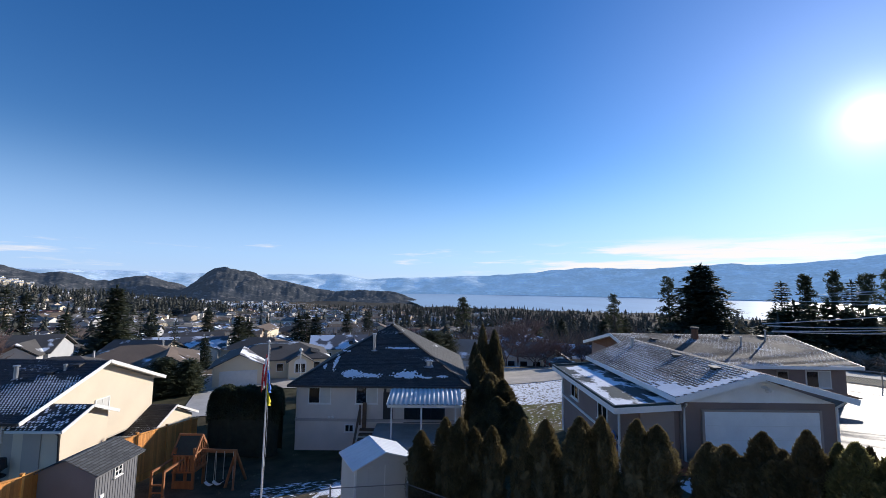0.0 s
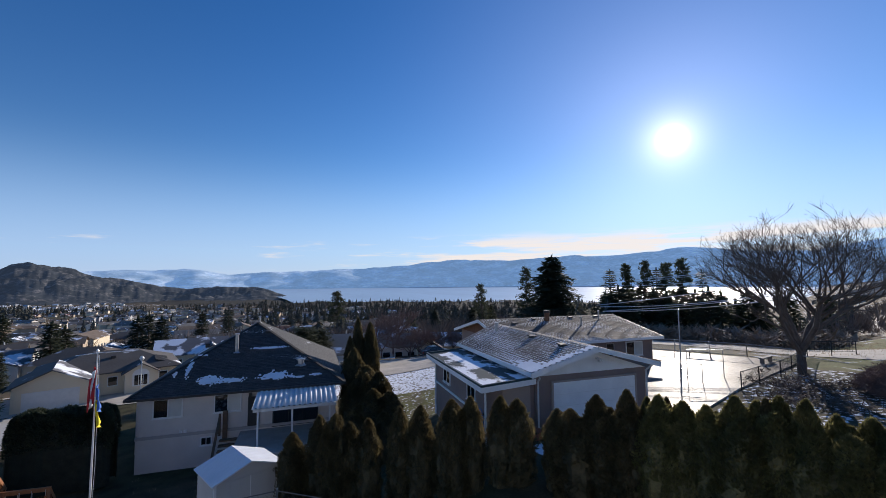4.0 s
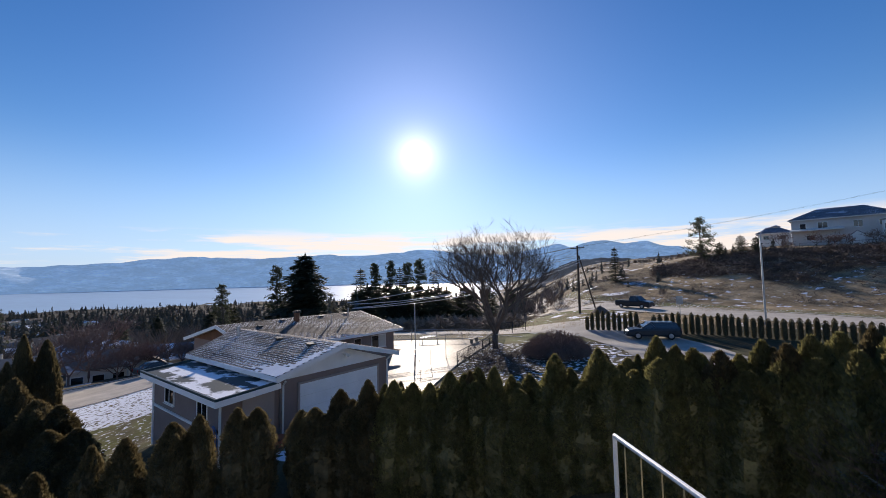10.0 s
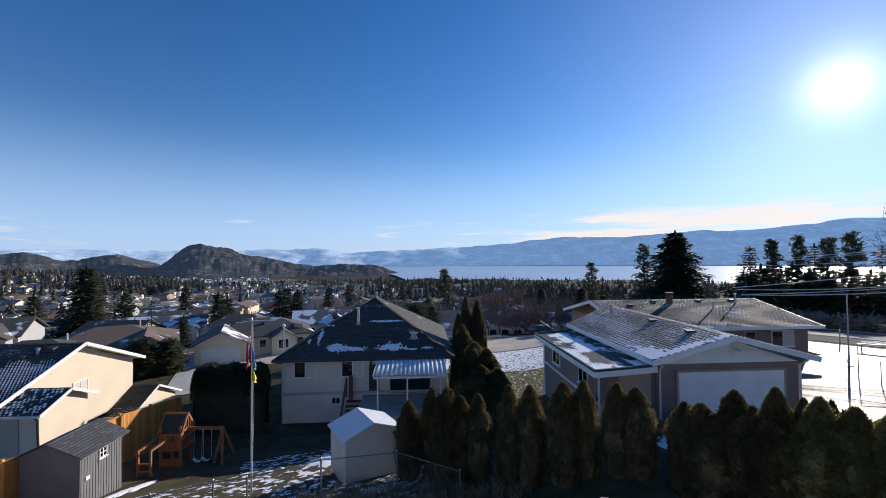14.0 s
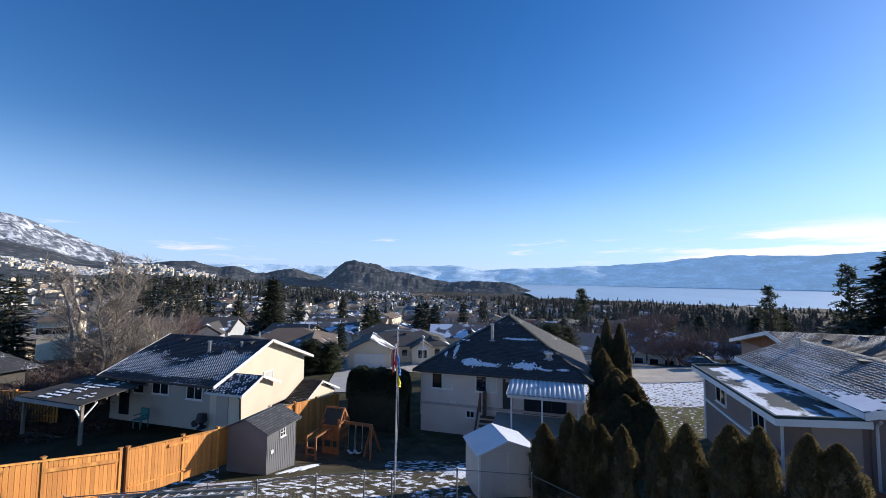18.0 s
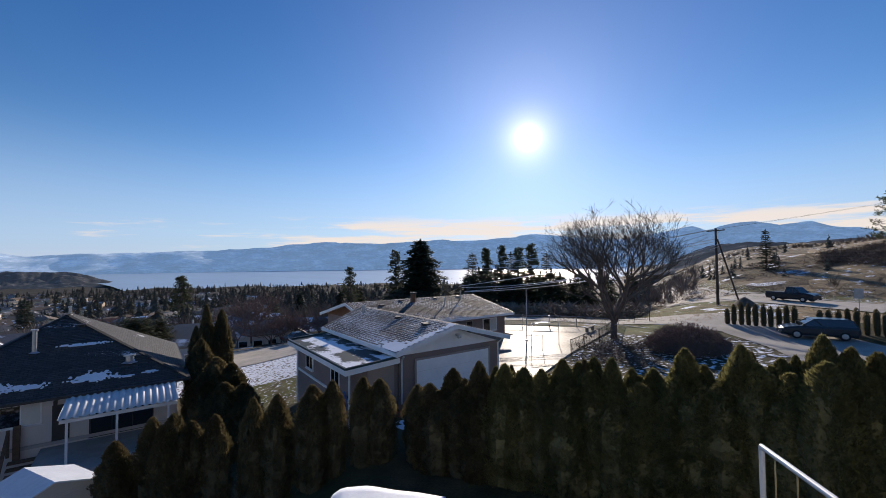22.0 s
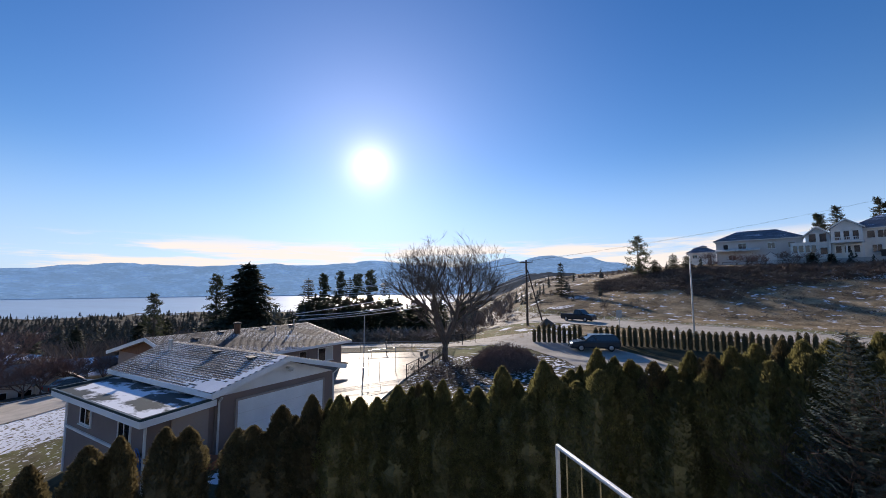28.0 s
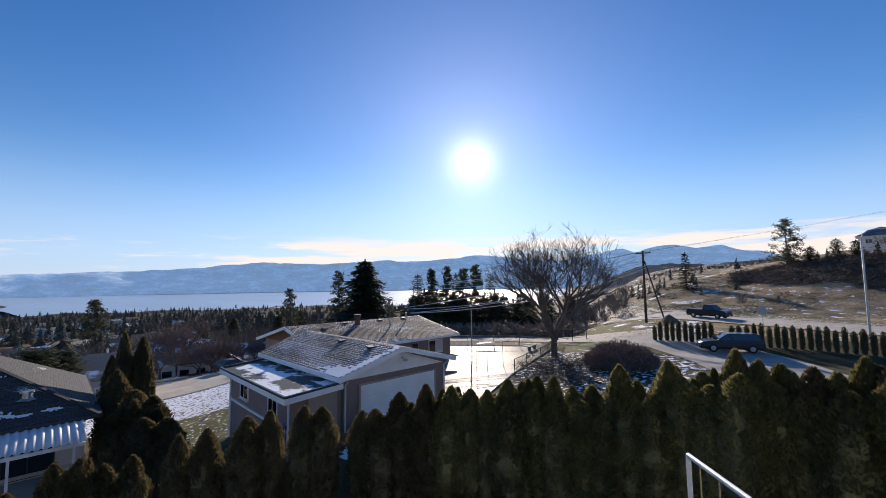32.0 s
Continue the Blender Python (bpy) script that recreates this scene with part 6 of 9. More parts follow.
dark_rubber = material("dark_rubber", (0.02, 0.02, 0.022), 0.6, 0.1)
chain_m = material("pale_swing_chain", (0.55, 0.53, 0.48), 0.4, 0.1, 3, 40, 0, metal=0.5)
for i, f in enumerate((0.3, 0.52, 0.78)):
    cx, cy, cz = tx + 0.5 + (1.45) * f, ty + 0.35 * f, -7.58 - 0.15 * f
    seat_z = -8.95
    for o_ in (-0.22, 0.22):
        wpart("chain", Shape().tube([(cx + o_ * 0.9, cy, cz), (cx + o_, cy - 0.02, seat_z + 0.05)], 0.014, 5), chain_m, ps)
    pts = [(cx - 0.24 + 0.48 * k / 8, cy - 0.02, seat_z - 0.14 * math.sin(math.pi * k / 8)) for k in range(9)]
    s = Shape()
    for x, y, z in pts:
        s.v += [(x, y - 0.09, z), (x, y + 0.09, z), (x, y + 0.09, z - 0.02), (x, y - 0.09, z - 0.02)]
    s.f = [(4 * k + j, 4 * k + (j + 1) % 4, 4 * k + 4 + (j + 1) % 4, 4 * k + 4 + j) for k in range(8) for j in range(4)] + [(3, 2, 1, 0), (32, 33, 34, 35)]
    wpart("swing_seat", s, (frame_white, frame_white, dark_rubber)[i], ps, whole=True)
# low climbing frame and ladder before the fort
for x in (-11.75, -11.25):
    wpart("frame_post", Shape().box(x - 0.04, x + 0.04, 17.75, 17.83, -9.5, -7.75), play_wood, ps)
wpart("frame_beam", Shape().beam((-11.25, 17.79, -7.78), (-11.15, 18.9, -7.72), 0.08), play_wood, ps)
wpart("frame_beam", Shape().beam((-11.75, 17.79, -7.78), (-11.65, 18.9, -7.72), 0.08), play_wood, ps)
for i in range(4):
    wpart("rung", Shape().beam((-11.75, 17.79, -9.2 + i * 0.3), (-11.25, 17.79, -9.2 + i * 0.3), 0.05), play_wood, ps)
wpart("brace", Shape().beam((-11.25, 17.79, -8.6), (-10.85, 17.6, -9.45), 0.06), play_wood, ps)

# the whole fort stands lower, at the foot of the yard
ps.matrix_basis = Matrix.Scale(1.2, 4) @ ps.matrix_basis

# flagpole
fp = thing("flagpole", "slim white flagpole with two limp flags beside the play set", "flagpole", (-6.8, 16.8, -9.0))
pole_m = material("white_pole", (0.7, 0.7, 0.7), 0.4, 0.06, 2, 20, 0.02, metal=0.2)
wpart("pole", Shape().tube([(-6.8, 16.8, -9.1), (-6.8, 16.8, -6.0), (-6.8, 16.8, -2.3)], [0.036, 0.032, 0.02], 10), pole_m, fp, whole=True)
wpart("finial", Shape().tube([(-6.8, 16.8, -2.31), (-6.8, 16.8, -2.27), (-6.8, 16.8, -2.2)], [0.02, 0.05, 0.02], 10), pole_m, fp)

wpart("spar", Shape().tube([(-7.3, 16.55, -2.36), (-6.8, 16.8, -2.33), (-6.0, 17.2, -2.38)], [0.012, 0.02, 0.012], 6), pole_m, fp)


def limp_flag(x, y, top, bottom, reach, colours, side, seed):
    """A hanging flag: folds of cloth in strips of colour from hoist to fly."""
    for j, (c0, c1, m_) in enumerate(colours):
        s, nu, nv = Shape(), 8, 12
        for a in range(nu + 1):
            u = c0 + (c1 - c0) * a / nu
            for b in range(nv + 1):
                v_ = b / nv
                drop = u * 0.45
                fx = side * (0.04 + reach * u * (0.25 + 0.6 * v_) + 0.05 * math.sin(u * 14 + v_ * 3 + seed))
                fy = 0.10 * math.sin(u * 11 + seed) * (0.3 + u)
                s.v.append((x + fx, y + fy, top + (bottom - top) * (v_ * (1 - 0.1 * u)) - drop))
        n_ = nv + 1
        for a in range(nu):
            for b in range(nv):
                s.f.append((a * n_ + b, a * n_ + b + 1, (a + 1) * n_ + b + 1, (a + 1) * n_ + b))
        ob = wpart("flag", s, m_, fp, whole=True, smooth=True)
        md = ob.modifiers.new("cloth", "SOLIDIFY")
        md.thickness = 0.006
    return ob


red_c = material("red_flag_cloth", (0.55, 0.03, 0.035), 0.8, 0.1, 6, 60, 0.1)
white_c = material("white_flag_cloth", (0.78, 0.76, 0.74), 0.8, 0.08, 6, 60, 0.1)
blue_c = material("blue_flag_cloth", (0.05, 0.16, 0.5), 0.8, 0.1, 6, 60, 0.1)
yellow_c = material("yellow_flag_cloth", (0.80, 0.66, 0.03), 0.8, 0.1, 6, 60, 0.1)
limp_flag(-6.8, 16.8, -2.75, -3.95, 0.2, ((0, 0.28, red_c), (0.28, 0.72, white_c), (0.72, 1, red_c)), -1, 1.0)
limp_flag(-6.8, 16.8, -3.35, -3.9, 0.15, ((0, 1, blue_c),), 1, 2.0)
limp_flag(-6.8, 16.8, -3.85, -4.4, 0.16, ((0, 1, yellow_c),), 1, 2.0)
wpart("rope", Shape().tube([(-6.74, 16.78, -2.4), (-6.7, 16.78, -6), (-6.75, 16.78, -8.2)], 0.008, 4), white_c, fp)

# small white shed
vinyl = material("pale_vinyl_siding", (0.5, 0.485, 0.45), 0.6, 0.05, 1, 30, 0.05)
metal_roof = material("white_ribbed_roof", (0.66, 0.69, 0.73), 0.5, 0.06, 1, 20, 0.05)
ws = thing("storage_shed", "small beige vinyl storage shed with a white ribbed gable roof", "shed", (-3.2, 17.0, -8.95), 28.4)
WM = pose(-3.2, 17.0, -8.95, 0, 0, 28.4)


def shed_part(name, shape, mt):
    part(name, shape, mt, ws)


shed_part("wall", siding(Shape(), 0, 2.5, 0, 1.9, -0.2, 1.68, 0.17), vinyl)
shed_part("wall_top", Shape().box(0.01, 2.49, 0.01, 1.89, 1.6, 1.7), vinyl)
for y0, y1 in ((0, 0.06), (1.84, 1.9)):
    shed_part("gable", Shape().add([(0, y0, 1.68), (2.5, y0, 1.68), (1.25, y0, 2.12), (0, y1, 1.68), (2.5, y1, 1.68), (1.25, y1, 2.12)], [(0, 1, 2), (5, 4, 3), (0, 3, 4, 1), (1, 4, 5, 2), (2, 5, 3, 0)]), vinyl)
for sg in (0, 1):
    s = Shape()
    e, r_ = ((-0.12, 1.66), (1.25, 2.16)) if sg == 0 else ((2.62, 1.66), (1.25, 2.16))
    ys = [-0.12 + 2.14 * i / 36 for i in range(37)]
    for y in ys:
        up = 0.018 if int(round((y + 0.12) / 2.14 * 36)) % 4 == 0 else 0
        s.v += [(e[0], y, e[1] + up), (r_[0], y, r_[1] + up), (e[0], y, e[1] - 0.03), (r_[0], y, r_[1] - 0.03)]
    for i in range(36):
        k = i * 4
        s.f += [(k, k + 1, k + 5, k + 4) if sg else (k, k + 4, k + 5, k + 1), (k + 2, k + 6, k + 7, k + 3), (k, k + 4, k + 6, k + 2)]
    s.f += [(0, 2, 3, 1), (144, 145, 147, 146)]
    shed_part("roof_panel", s, metal_roof)
shed_part("corner_trim", Shape().box(-0.02, 0.06, -0.02, 0.06, -0.1, 1.7), frame_white)
shed_part("corner_trim", Shape().box(2.44, 2.52, -0.02, 0.06, -0.1, 1.7), frame_white)
shed_part("door", Shape().box(0.55, 1.95, -0.03, 0.0, 0, 1.62), vinyl)
shed_part("door_trim", Shape().box(1.235, 1.265, -0.045, -0.03, 0, 1.62), frame_white)

# chain-link fence along the bank
dull_wire = material("dull_galvanised_wire", (0.15, 0.15, 0.155), 0.7, 0.2, 3, 30, 0.05)
cl = thing("chain_link_fence", "galvanised chain-link fence along the bank above the yard", "fence", (-8, 13.9, -8.3))
path = [(-15.5, 9.9), (-11.6, 11.7), (-10.2, 12.4), (-8.5, 13.4), (-6.9, 14.0), (-5.84, 14.05), (-3.5, 14.3), (-1.0, 15.3), (1.3, 15.0)]
tops = [-7.25, -7.2, -7.2, -7.2, -7.15, -7.1, -6.72, -7.02, -7.65]
for (x0, y0), (x1, y1), z0, z1 in zip(path, path[1:], tops, tops[1:]):
    wpart("top_rail", Shape().tube([(x0, y0, z0), (x1, y1, z1)], 0.016, 6), dull_wire, cl)
    L = math.hypot(x1 - x0, y1 - y0)
    s, n_ = Shape(), int(L / 0.11)
    for i in range(n_):
        for sg in (0, 1):
            a, b = i / n_, min(1, i / n_ + 1.15 / L)
            pa = Vector((x0 + (x1 - x0) * a, y0 + (y1 - y0) * a, z0 + (z1 - z0) * a))
            pb = Vector((x0 + (x1 - x0) * b, y0 + (y1 - y0) * b, z0 + (z1 - z0) * b))
            low = Vector((0, 0, -(b - a) * L))
            p, q = (pa, pb + low) if sg else (pb, pa + low)
            s.tube([p, q], 0.0026, 3, False)
    tagged(wpart("wire_mesh", s, dull_wire, cl, whole=True), kind="stuff")
for (x, y), z in zip(path, tops):
    wpart("fence_post", Shape().tube([(x, y, z - 1.9), (x, y, z + 0.06)], 0.03, 8), dull_wire, cl)
    wpart("post_cap", Shape().tube([(x, y, z + 0.06), (x, y, z + 0.1)], [0.036, 0.01], 8), metal, cl)

# aluminium ladder lying along the bank, with snow on it
ld = thing("ladder", "aluminium extension ladder lying on the bank, dusted with snow", "ladder", (-13.2, 12.3, -7.4))
dull_metal = material("dull_aluminium", (0.4, 0.41, 0.42), 0.75, 0.15, 3, 30, 0.05, metal=0.1)
for dy in (0, 0.42):
    wpart("stile", Shape().beam((-14.6, 9.9 + dy, -7.32), (-10.15, 11.75 + dy, -7.27), 0.05, 0.09), metal, ld)
for i in range(14):
    f = i / 13.5
    x, y = -14.5 + 4.3 * f, 9.95 + 1.79 * f
    wpart("rung", Shape().tube([(x, y, -7.3), (x, y + 0.42, -7.3)], 0.02, 6), dull_metal, ld)
for x, y in ((-14.2, 10.3), (-10.5, 11.8)):
    wpart("support", Shape().box(x - 0.1, x + 0.1, y - 0.3, y + 0.4, -8.4, -7.36), concrete, ld)

# snow-capped canopy under the deck
cn_ = thing("canopy", "canvas canopy roof under deep fresh snow", "canopy", (4.3, 7.0, -7))
canvas = material("grey_canvas", (0.3, 0.3, 0.3), 0.9, 0.1, 2, 40, 0.1)
CM = pose(3.15, 8.42, 0, 0, 0, -29.5)
s = Shape()
for j in range(15):
    for i in range(21):
        u, v_ = i / 20, j / 14
        top = lerp(u, ((0, -5.35), (0.04, -5.0), (0.12, -4.7), (0.2, -4.65), (0.34, -4.66), (1, -5.02)))
        edge_ = min(1, v_ / 0.06, (1 - v_) / 0.06, (1 - u) / 0.04) if v_ not in (0, 1) and u < 1 else 0
        z = -5.4 + (top + 5.4) * max(0, edge_) ** 0.5 + 0.03 * noise.noise((u * 4, v_ * 4, 4))
        s.v.append(tuple(CM @ Vector((u * 2.7, -v_ * 2.6, z))))
s.f = [(j * 21 + i + 21, j * 21 + i + 22, j * 21 + i + 1, j * 21 + i) for j in range(14) for i in range(20)]
wpart("snow_cap", s, snow_mat, cn_, whole=True, smooth=True)
wpart("canopy_edge", Shape().box(-0.03, 2.73, -2.63, 0.03, -5.55, -5.38).moved(CM), canvas, cn_)
for x in (0.05, 2.65):
    for y in (-0.05, -2.55):
        wpart("leg", Shape().box(x - 0.03, x + 0.03, y - 0.03, y + 0.03, -7.6, -5.55).moved(CM), dark_trim, cn_)

# white pipe swing frame
sw = thing("swing_frame", "white metal pipe swing frame with yellow chains before the hedge", "swing", (8, 1.7, -5.5))
P0 = Vector((8.16, 2.32, -3.08))
P1 = Vector((6.28, 0.42, -3.08))
wpart("top_pipe", Shape().tube([P0, P1], 0.045, 10), pole_m, sw)
for p, dx, dy in ((P0, 0.45, 0.14), (P0, -0.4, -0.12), (P1, 0.5, -0.5), (P1, -0.4, 0.4)):
    wpart("leg", Shape().tube([p, (p.x + dx, p.y + dy, -5.9)], 0.04, 10), pole_m, sw)
yellow_ch = material("yellow_coated_chain", (0.48, 0.38, 0.2), 0.5, 0.1)
for f in (0.12, 0.3, 0.5, 0.68):
    p = P0.lerp(P1, f)
    wpart("chain", Shape().tube([p, p + Vector((0, 0, -1.7))], 0.012, 5), yellow_ch, sw)
for f0, f1 in ((0.12, 0.3), (0.5, 0.68)):
    a, b = P0.lerp(P1, f0) + Vector((0, 0, -1.7)), P0.lerp(P1, f1) + Vector((0, 0, -1.7))
    wpart("seat", Shape().beam(a, b, 0.16, 0.03), dark_rubber, sw)

# things by the brown house
tub_m = material("brown_glazed_tub", (0.16, 0.075, 0.05), 0.5, 0.2, 3, 20, 0.1)
tub = thing("planter", "brown glazed tub by the garage corner", "planter", (10.0, 15.9, -7.15))
wpart("tub", Shape().tube([(10.0, 15.9, -7.3), (10.0, 15.9, -6.75), (10.0, 15.9, -6.45)], [0.26, 0.34, 0.37], 14), tub_m, tub)
wpart("rim", Shape().tube([(10.0, 15.9, -6.47), (10.0, 15.9, -6.4)], 0.4, 14), tub_m, tub)
hr = thing("garden_hose", "coiled blue garden hose hung on the annex wall", "hose", (7.5, 17.6, -6.4))
hose_m = material("blue_hose", (0.03, 0.13, 0.38), 0.45, 0.1, 6, 40, 0.02)
for i in range(7):
    r_ = 0.26 + 0.035 * (i % 4)
    pts = [(7.55 - 0.02 * i, 17.75 + r_ * math.cos(a) * 0.8, -6.45 + r_ * 1.5 * math.sin(a)) for a in [2 * math.pi * k / 20 for k in range(21)]]
    wpart("coil", Shape().tube(pts, 0.018, 6, False), hose_m, hr, smooth=True)
wpart("hanger", Shape().box(7.35, 7.62, 17.6, 17.9, -6.2, -6.1), dark_trim, hr)
terracotta = material("terracotta_plastic", (0.30, 0.10, 0.06), 0.6, 0.12)
bn = thing("barrel", "round terracotta-coloured rain barrel by the annex", "barrel", (9.5, 16.5, -7.6))
wpart("body", Shape().tube([(9.5, 16.5, -7.7), (9.5, 16.5, -7.4), (9.5, 16.5, -7.0), (9.5, 16.5, -6.75)], [0.33, 0.4, 0.4, 0.36], 18), terracotta, bn, smooth=True)
wpart("rim", Shape().tube([(9.5, 16.5, -6.75), (9.5, 16.5, -6.70)], 0.39, 18), terracotta, bn)
gr = thing("barbecue", "dark covered barbecue beside the garage corner", "grill", (10.7, 16.5, -7.3))
wpart("hood", Shape().tube([(10.35, 16.5, -6.55), (11.05, 16.5, -6.55)], 0.28, 12), dark_trim, gr)
wpart("cart", Shape().box(10.35, 11.05, 16.25, 16.75, -7.3, -6.6), dark_trim, gr)
red_p = material("red_plastic", (0.4, 0.03, 0.03), 0.5, 0.1)
wpart("gas_bottle", Shape().tube([(10.7, 16.1, -7.35), (10.7, 16.1, -7.0), (10.7, 16.1, -6.9)], [0.16, 0.16, 0.08], 12), red_p, gr)
wh = thing("wheel_barrow", "upturned dark wheelbarrow against the cream house wall", "wheelbarrow", (-21.0, 20.5, -9.4))
wpart("tub", Shape().tube([(-20.9, 20.6, -9.3), (-20.9, 20.55, -8.9), (-20.9, 20.6, -8.45)], [0.3, 0.34, 0.25], 10), dark_rubber, wh)
wpart("wheel", Shape().tube([(-21.4, 20.5, -9.1), (-21.4, 20.6, -9.1)], 0.2, 14), dark_rubber, wh)
teal = material("teal_plastic", (0.05, 0.2, 0.2), 0.5, 0.1)
lc = thing("lawn_chair", "teal plastic lawn chair beside the cream house", "chair", (-25.2, 20.2, -9.5))
wpart("seat", Shape().box(-25.5, -24.9, 19.9, 20.45, -9.12, -9.05), teal, lc)
wpart("backrest", Shape().slab([(-25.5, 20.4, -8.5), (-24.9, 20.4, -8.5), (-24.9, 20.5, -8.48), (-25.5, 20.5, -8.48)], 0.58), teal, lc)
for dx in (-25.48, -24.95):
    for dy in (19.92, 20.42):
        wpart("leg", Shape().box(dx, dx + 0.05, dy, dy + 0.05, -9.6, -9.1), teal, lc)
    wpart("armrest", Shape().box(dx, dx + 0.06, 19.95, 20.45, -8.85, -8.8), teal, lc)
# snow lying along the sheds
for i, (x, y, a, b, tn) in enumerate(((-12.9, 19.0, 0.35, 1.5, -8), (-4.6, 21.0, 1.0, 1.8, 15), (-3.6, 23.6, 0.7, 1.2, 60), (-1.6, 16.2, 1.2, 0.5, 20), (-14.6, 15.4, 1.5, 0.4, 10), (9.6, 15.0, 0.9, 1.0, 0))):
    s, n_ = Shape(), 40
    for j in range(5):
        for k in range(n_):
            an, f = 2 * math.pi * k / n_, j / 4
            wob = 1 + 0.5 * noise.noise((math.cos(an) * 1.7 + i * 5, math.sin(an) * 1.7, 0.5)) + 0.5 * noise.noise((math.cos(an) * 5 + i * 5, math.sin(an) * 5, 2.5))
            lx, ly = math.cos(an) * a * f * wob, math.sin(an) * b * f * wob
            c, sn = math.cos(radians(tn)), math.sin(radians(tn))
            gx, gy = x + lx * c - ly * sn, y + lx * sn + ly * c
            s.v.append((gx, gy, ground(gx, gy) + 0.07 * (1 - f ** 3) - 0.02 * f))
    s.f = [(j * n_ + k, j * n_ + (k + 1) % n_, (j + 1) * n_ + (k + 1) % n_, (j + 1) * n_ + k) for j in range(4) for k in range(n_)]
    single("snow_patch", s, snow_mat, "thin crusted patch of old snow on the grass", "snow", group="snow patches", smooth=True)

# ---- roads, court and lot ----
strip("road_main", "grey two-lane road curving uphill past the dry slope", ((150.5, 71.0), (107.5, 48.4), (86.0, 36.0), (74.6, 29.6), (70.5, 23.1), (67.9, 16.1), (66.1, 8.8), (63.0, -1.4), (59.1, -9.7), (50.0, -20.0), (44.0, -35.0)), 9.5, asphalt, 0.06)
line_m = material("worn_road_paint", (0.62, 0.6, 0.52), 0.8, 0.2, 2, 20, 0.1)
strip("trim_road_line", "worn pale line along the middle of the road", ((107.5, 48.4), (86.0, 36.0), (74.6, 29.6), (70.5, 23.1), (67.9, 16.1), (66.1, 8.8), (63.0, -1.4), (59.1, -9.7), (50.0, -20.0)), 0.16, line_m, 0.075)
kerb_m = material("pale_concrete_kerb", (0.42, 0.41, 0.39), 0.9, 0.1, 1, 20, 0.2)
strip("kerb", "pale concrete kerb along the near side of the road", ((81.2, 27.4), (70.4, 26.3), (65.6, 21.3), (62.8, 15.0), (61.1, 8.2), (57.9, -1.1), (54.2, -8.2), (45.5, -18.0)), 0.5, kerb_m, 0.12)
strip("verge_far", "strip of short green grass between the road and the slope", ((113.0, 44.6), (91.0, 32.6), (82.0, 27.0), (77.4, 21.0), (74.8, 14.2), (72.8, 7.0), (69.6, -3.6), (65.2, -12.6), (56.0, -24.0)), 4.2, lawn_m, 0.05)
strip("kerb_far", "pale concrete kerb along the far side of the road", ((111.4, 45.8), (89.4, 33.4), (79.0, 27.2), (75.3, 21.2), (72.7, 14.8), (70.9, 7.6), (67.7, -2.9), (63.5, -11.6), (54.0, -22.6)), 0.5, kerb_m, 0.13)
strip("road_street", "grey residential street below the houses, edged with snow", ((-70, 47), (-40, 50), (-20, 53), (0, 55.5), (20, 57.5), (45, 57)), 11, asphalt, 0.06)
strip("pavement", "pale pavement along the far side of the street", ((-40, 57), (-20, 60), (0, 62), (20, 64), (45, 63.5)), 1.6, kerb_m, 0.1)
gravel = material("pale_gravel_lot", (0.36, 0.33, 0.29), 0.9, 0.15, 0.5, 20, 0.3, other=(0.42, 0.385, 0.34), patch_scale=0.15, spec=0.2)
strip("road_lot", "pale worn asphalt lot beside the court", ((33, 2), (40, 7), (45.5, 13), (48, 20), (48, 28), (44, 38), (36, 46)), 8, gravel, 0.05)
strip("pavement_drive", "concrete driveway before the clipped hedge", ((-24, 47), (-21, 40), (-19.5, 37)), 5, kerb_m, 0.06)
strip("pavement_drive_lower", "concrete driveway in front of the garage", ((13, 17), (12.8, 15.5), (12.6, 14.6)), 5.5, kerb_m, 0.08, 0.5)

wet = material("wet_concrete", (0.26, 0.22, 0.18), 0.42, 0.35, 0.35, 6, 0.3, other=(0.33, 0.29, 0.245), patch_scale=0.3, patch_detail=9, spec=0.006)
court = [(17.2, 15.6), (25.5, 19.0), (37.0, 22.8), (36.2, 26.2), (31.2, 32.6), (28.4, 32.6), (28.2, 27.2), (17.2, 27.0)]
setting("pavement_court", Shape().slab([(x, y, -6.93) for x, y in court], 0.4), wet, "wet concrete sports court glaring in the sun")
iron = material("black_iron", (0.02, 0.02, 0.022), 0.5, 0.1, 3, 30, 0.05)


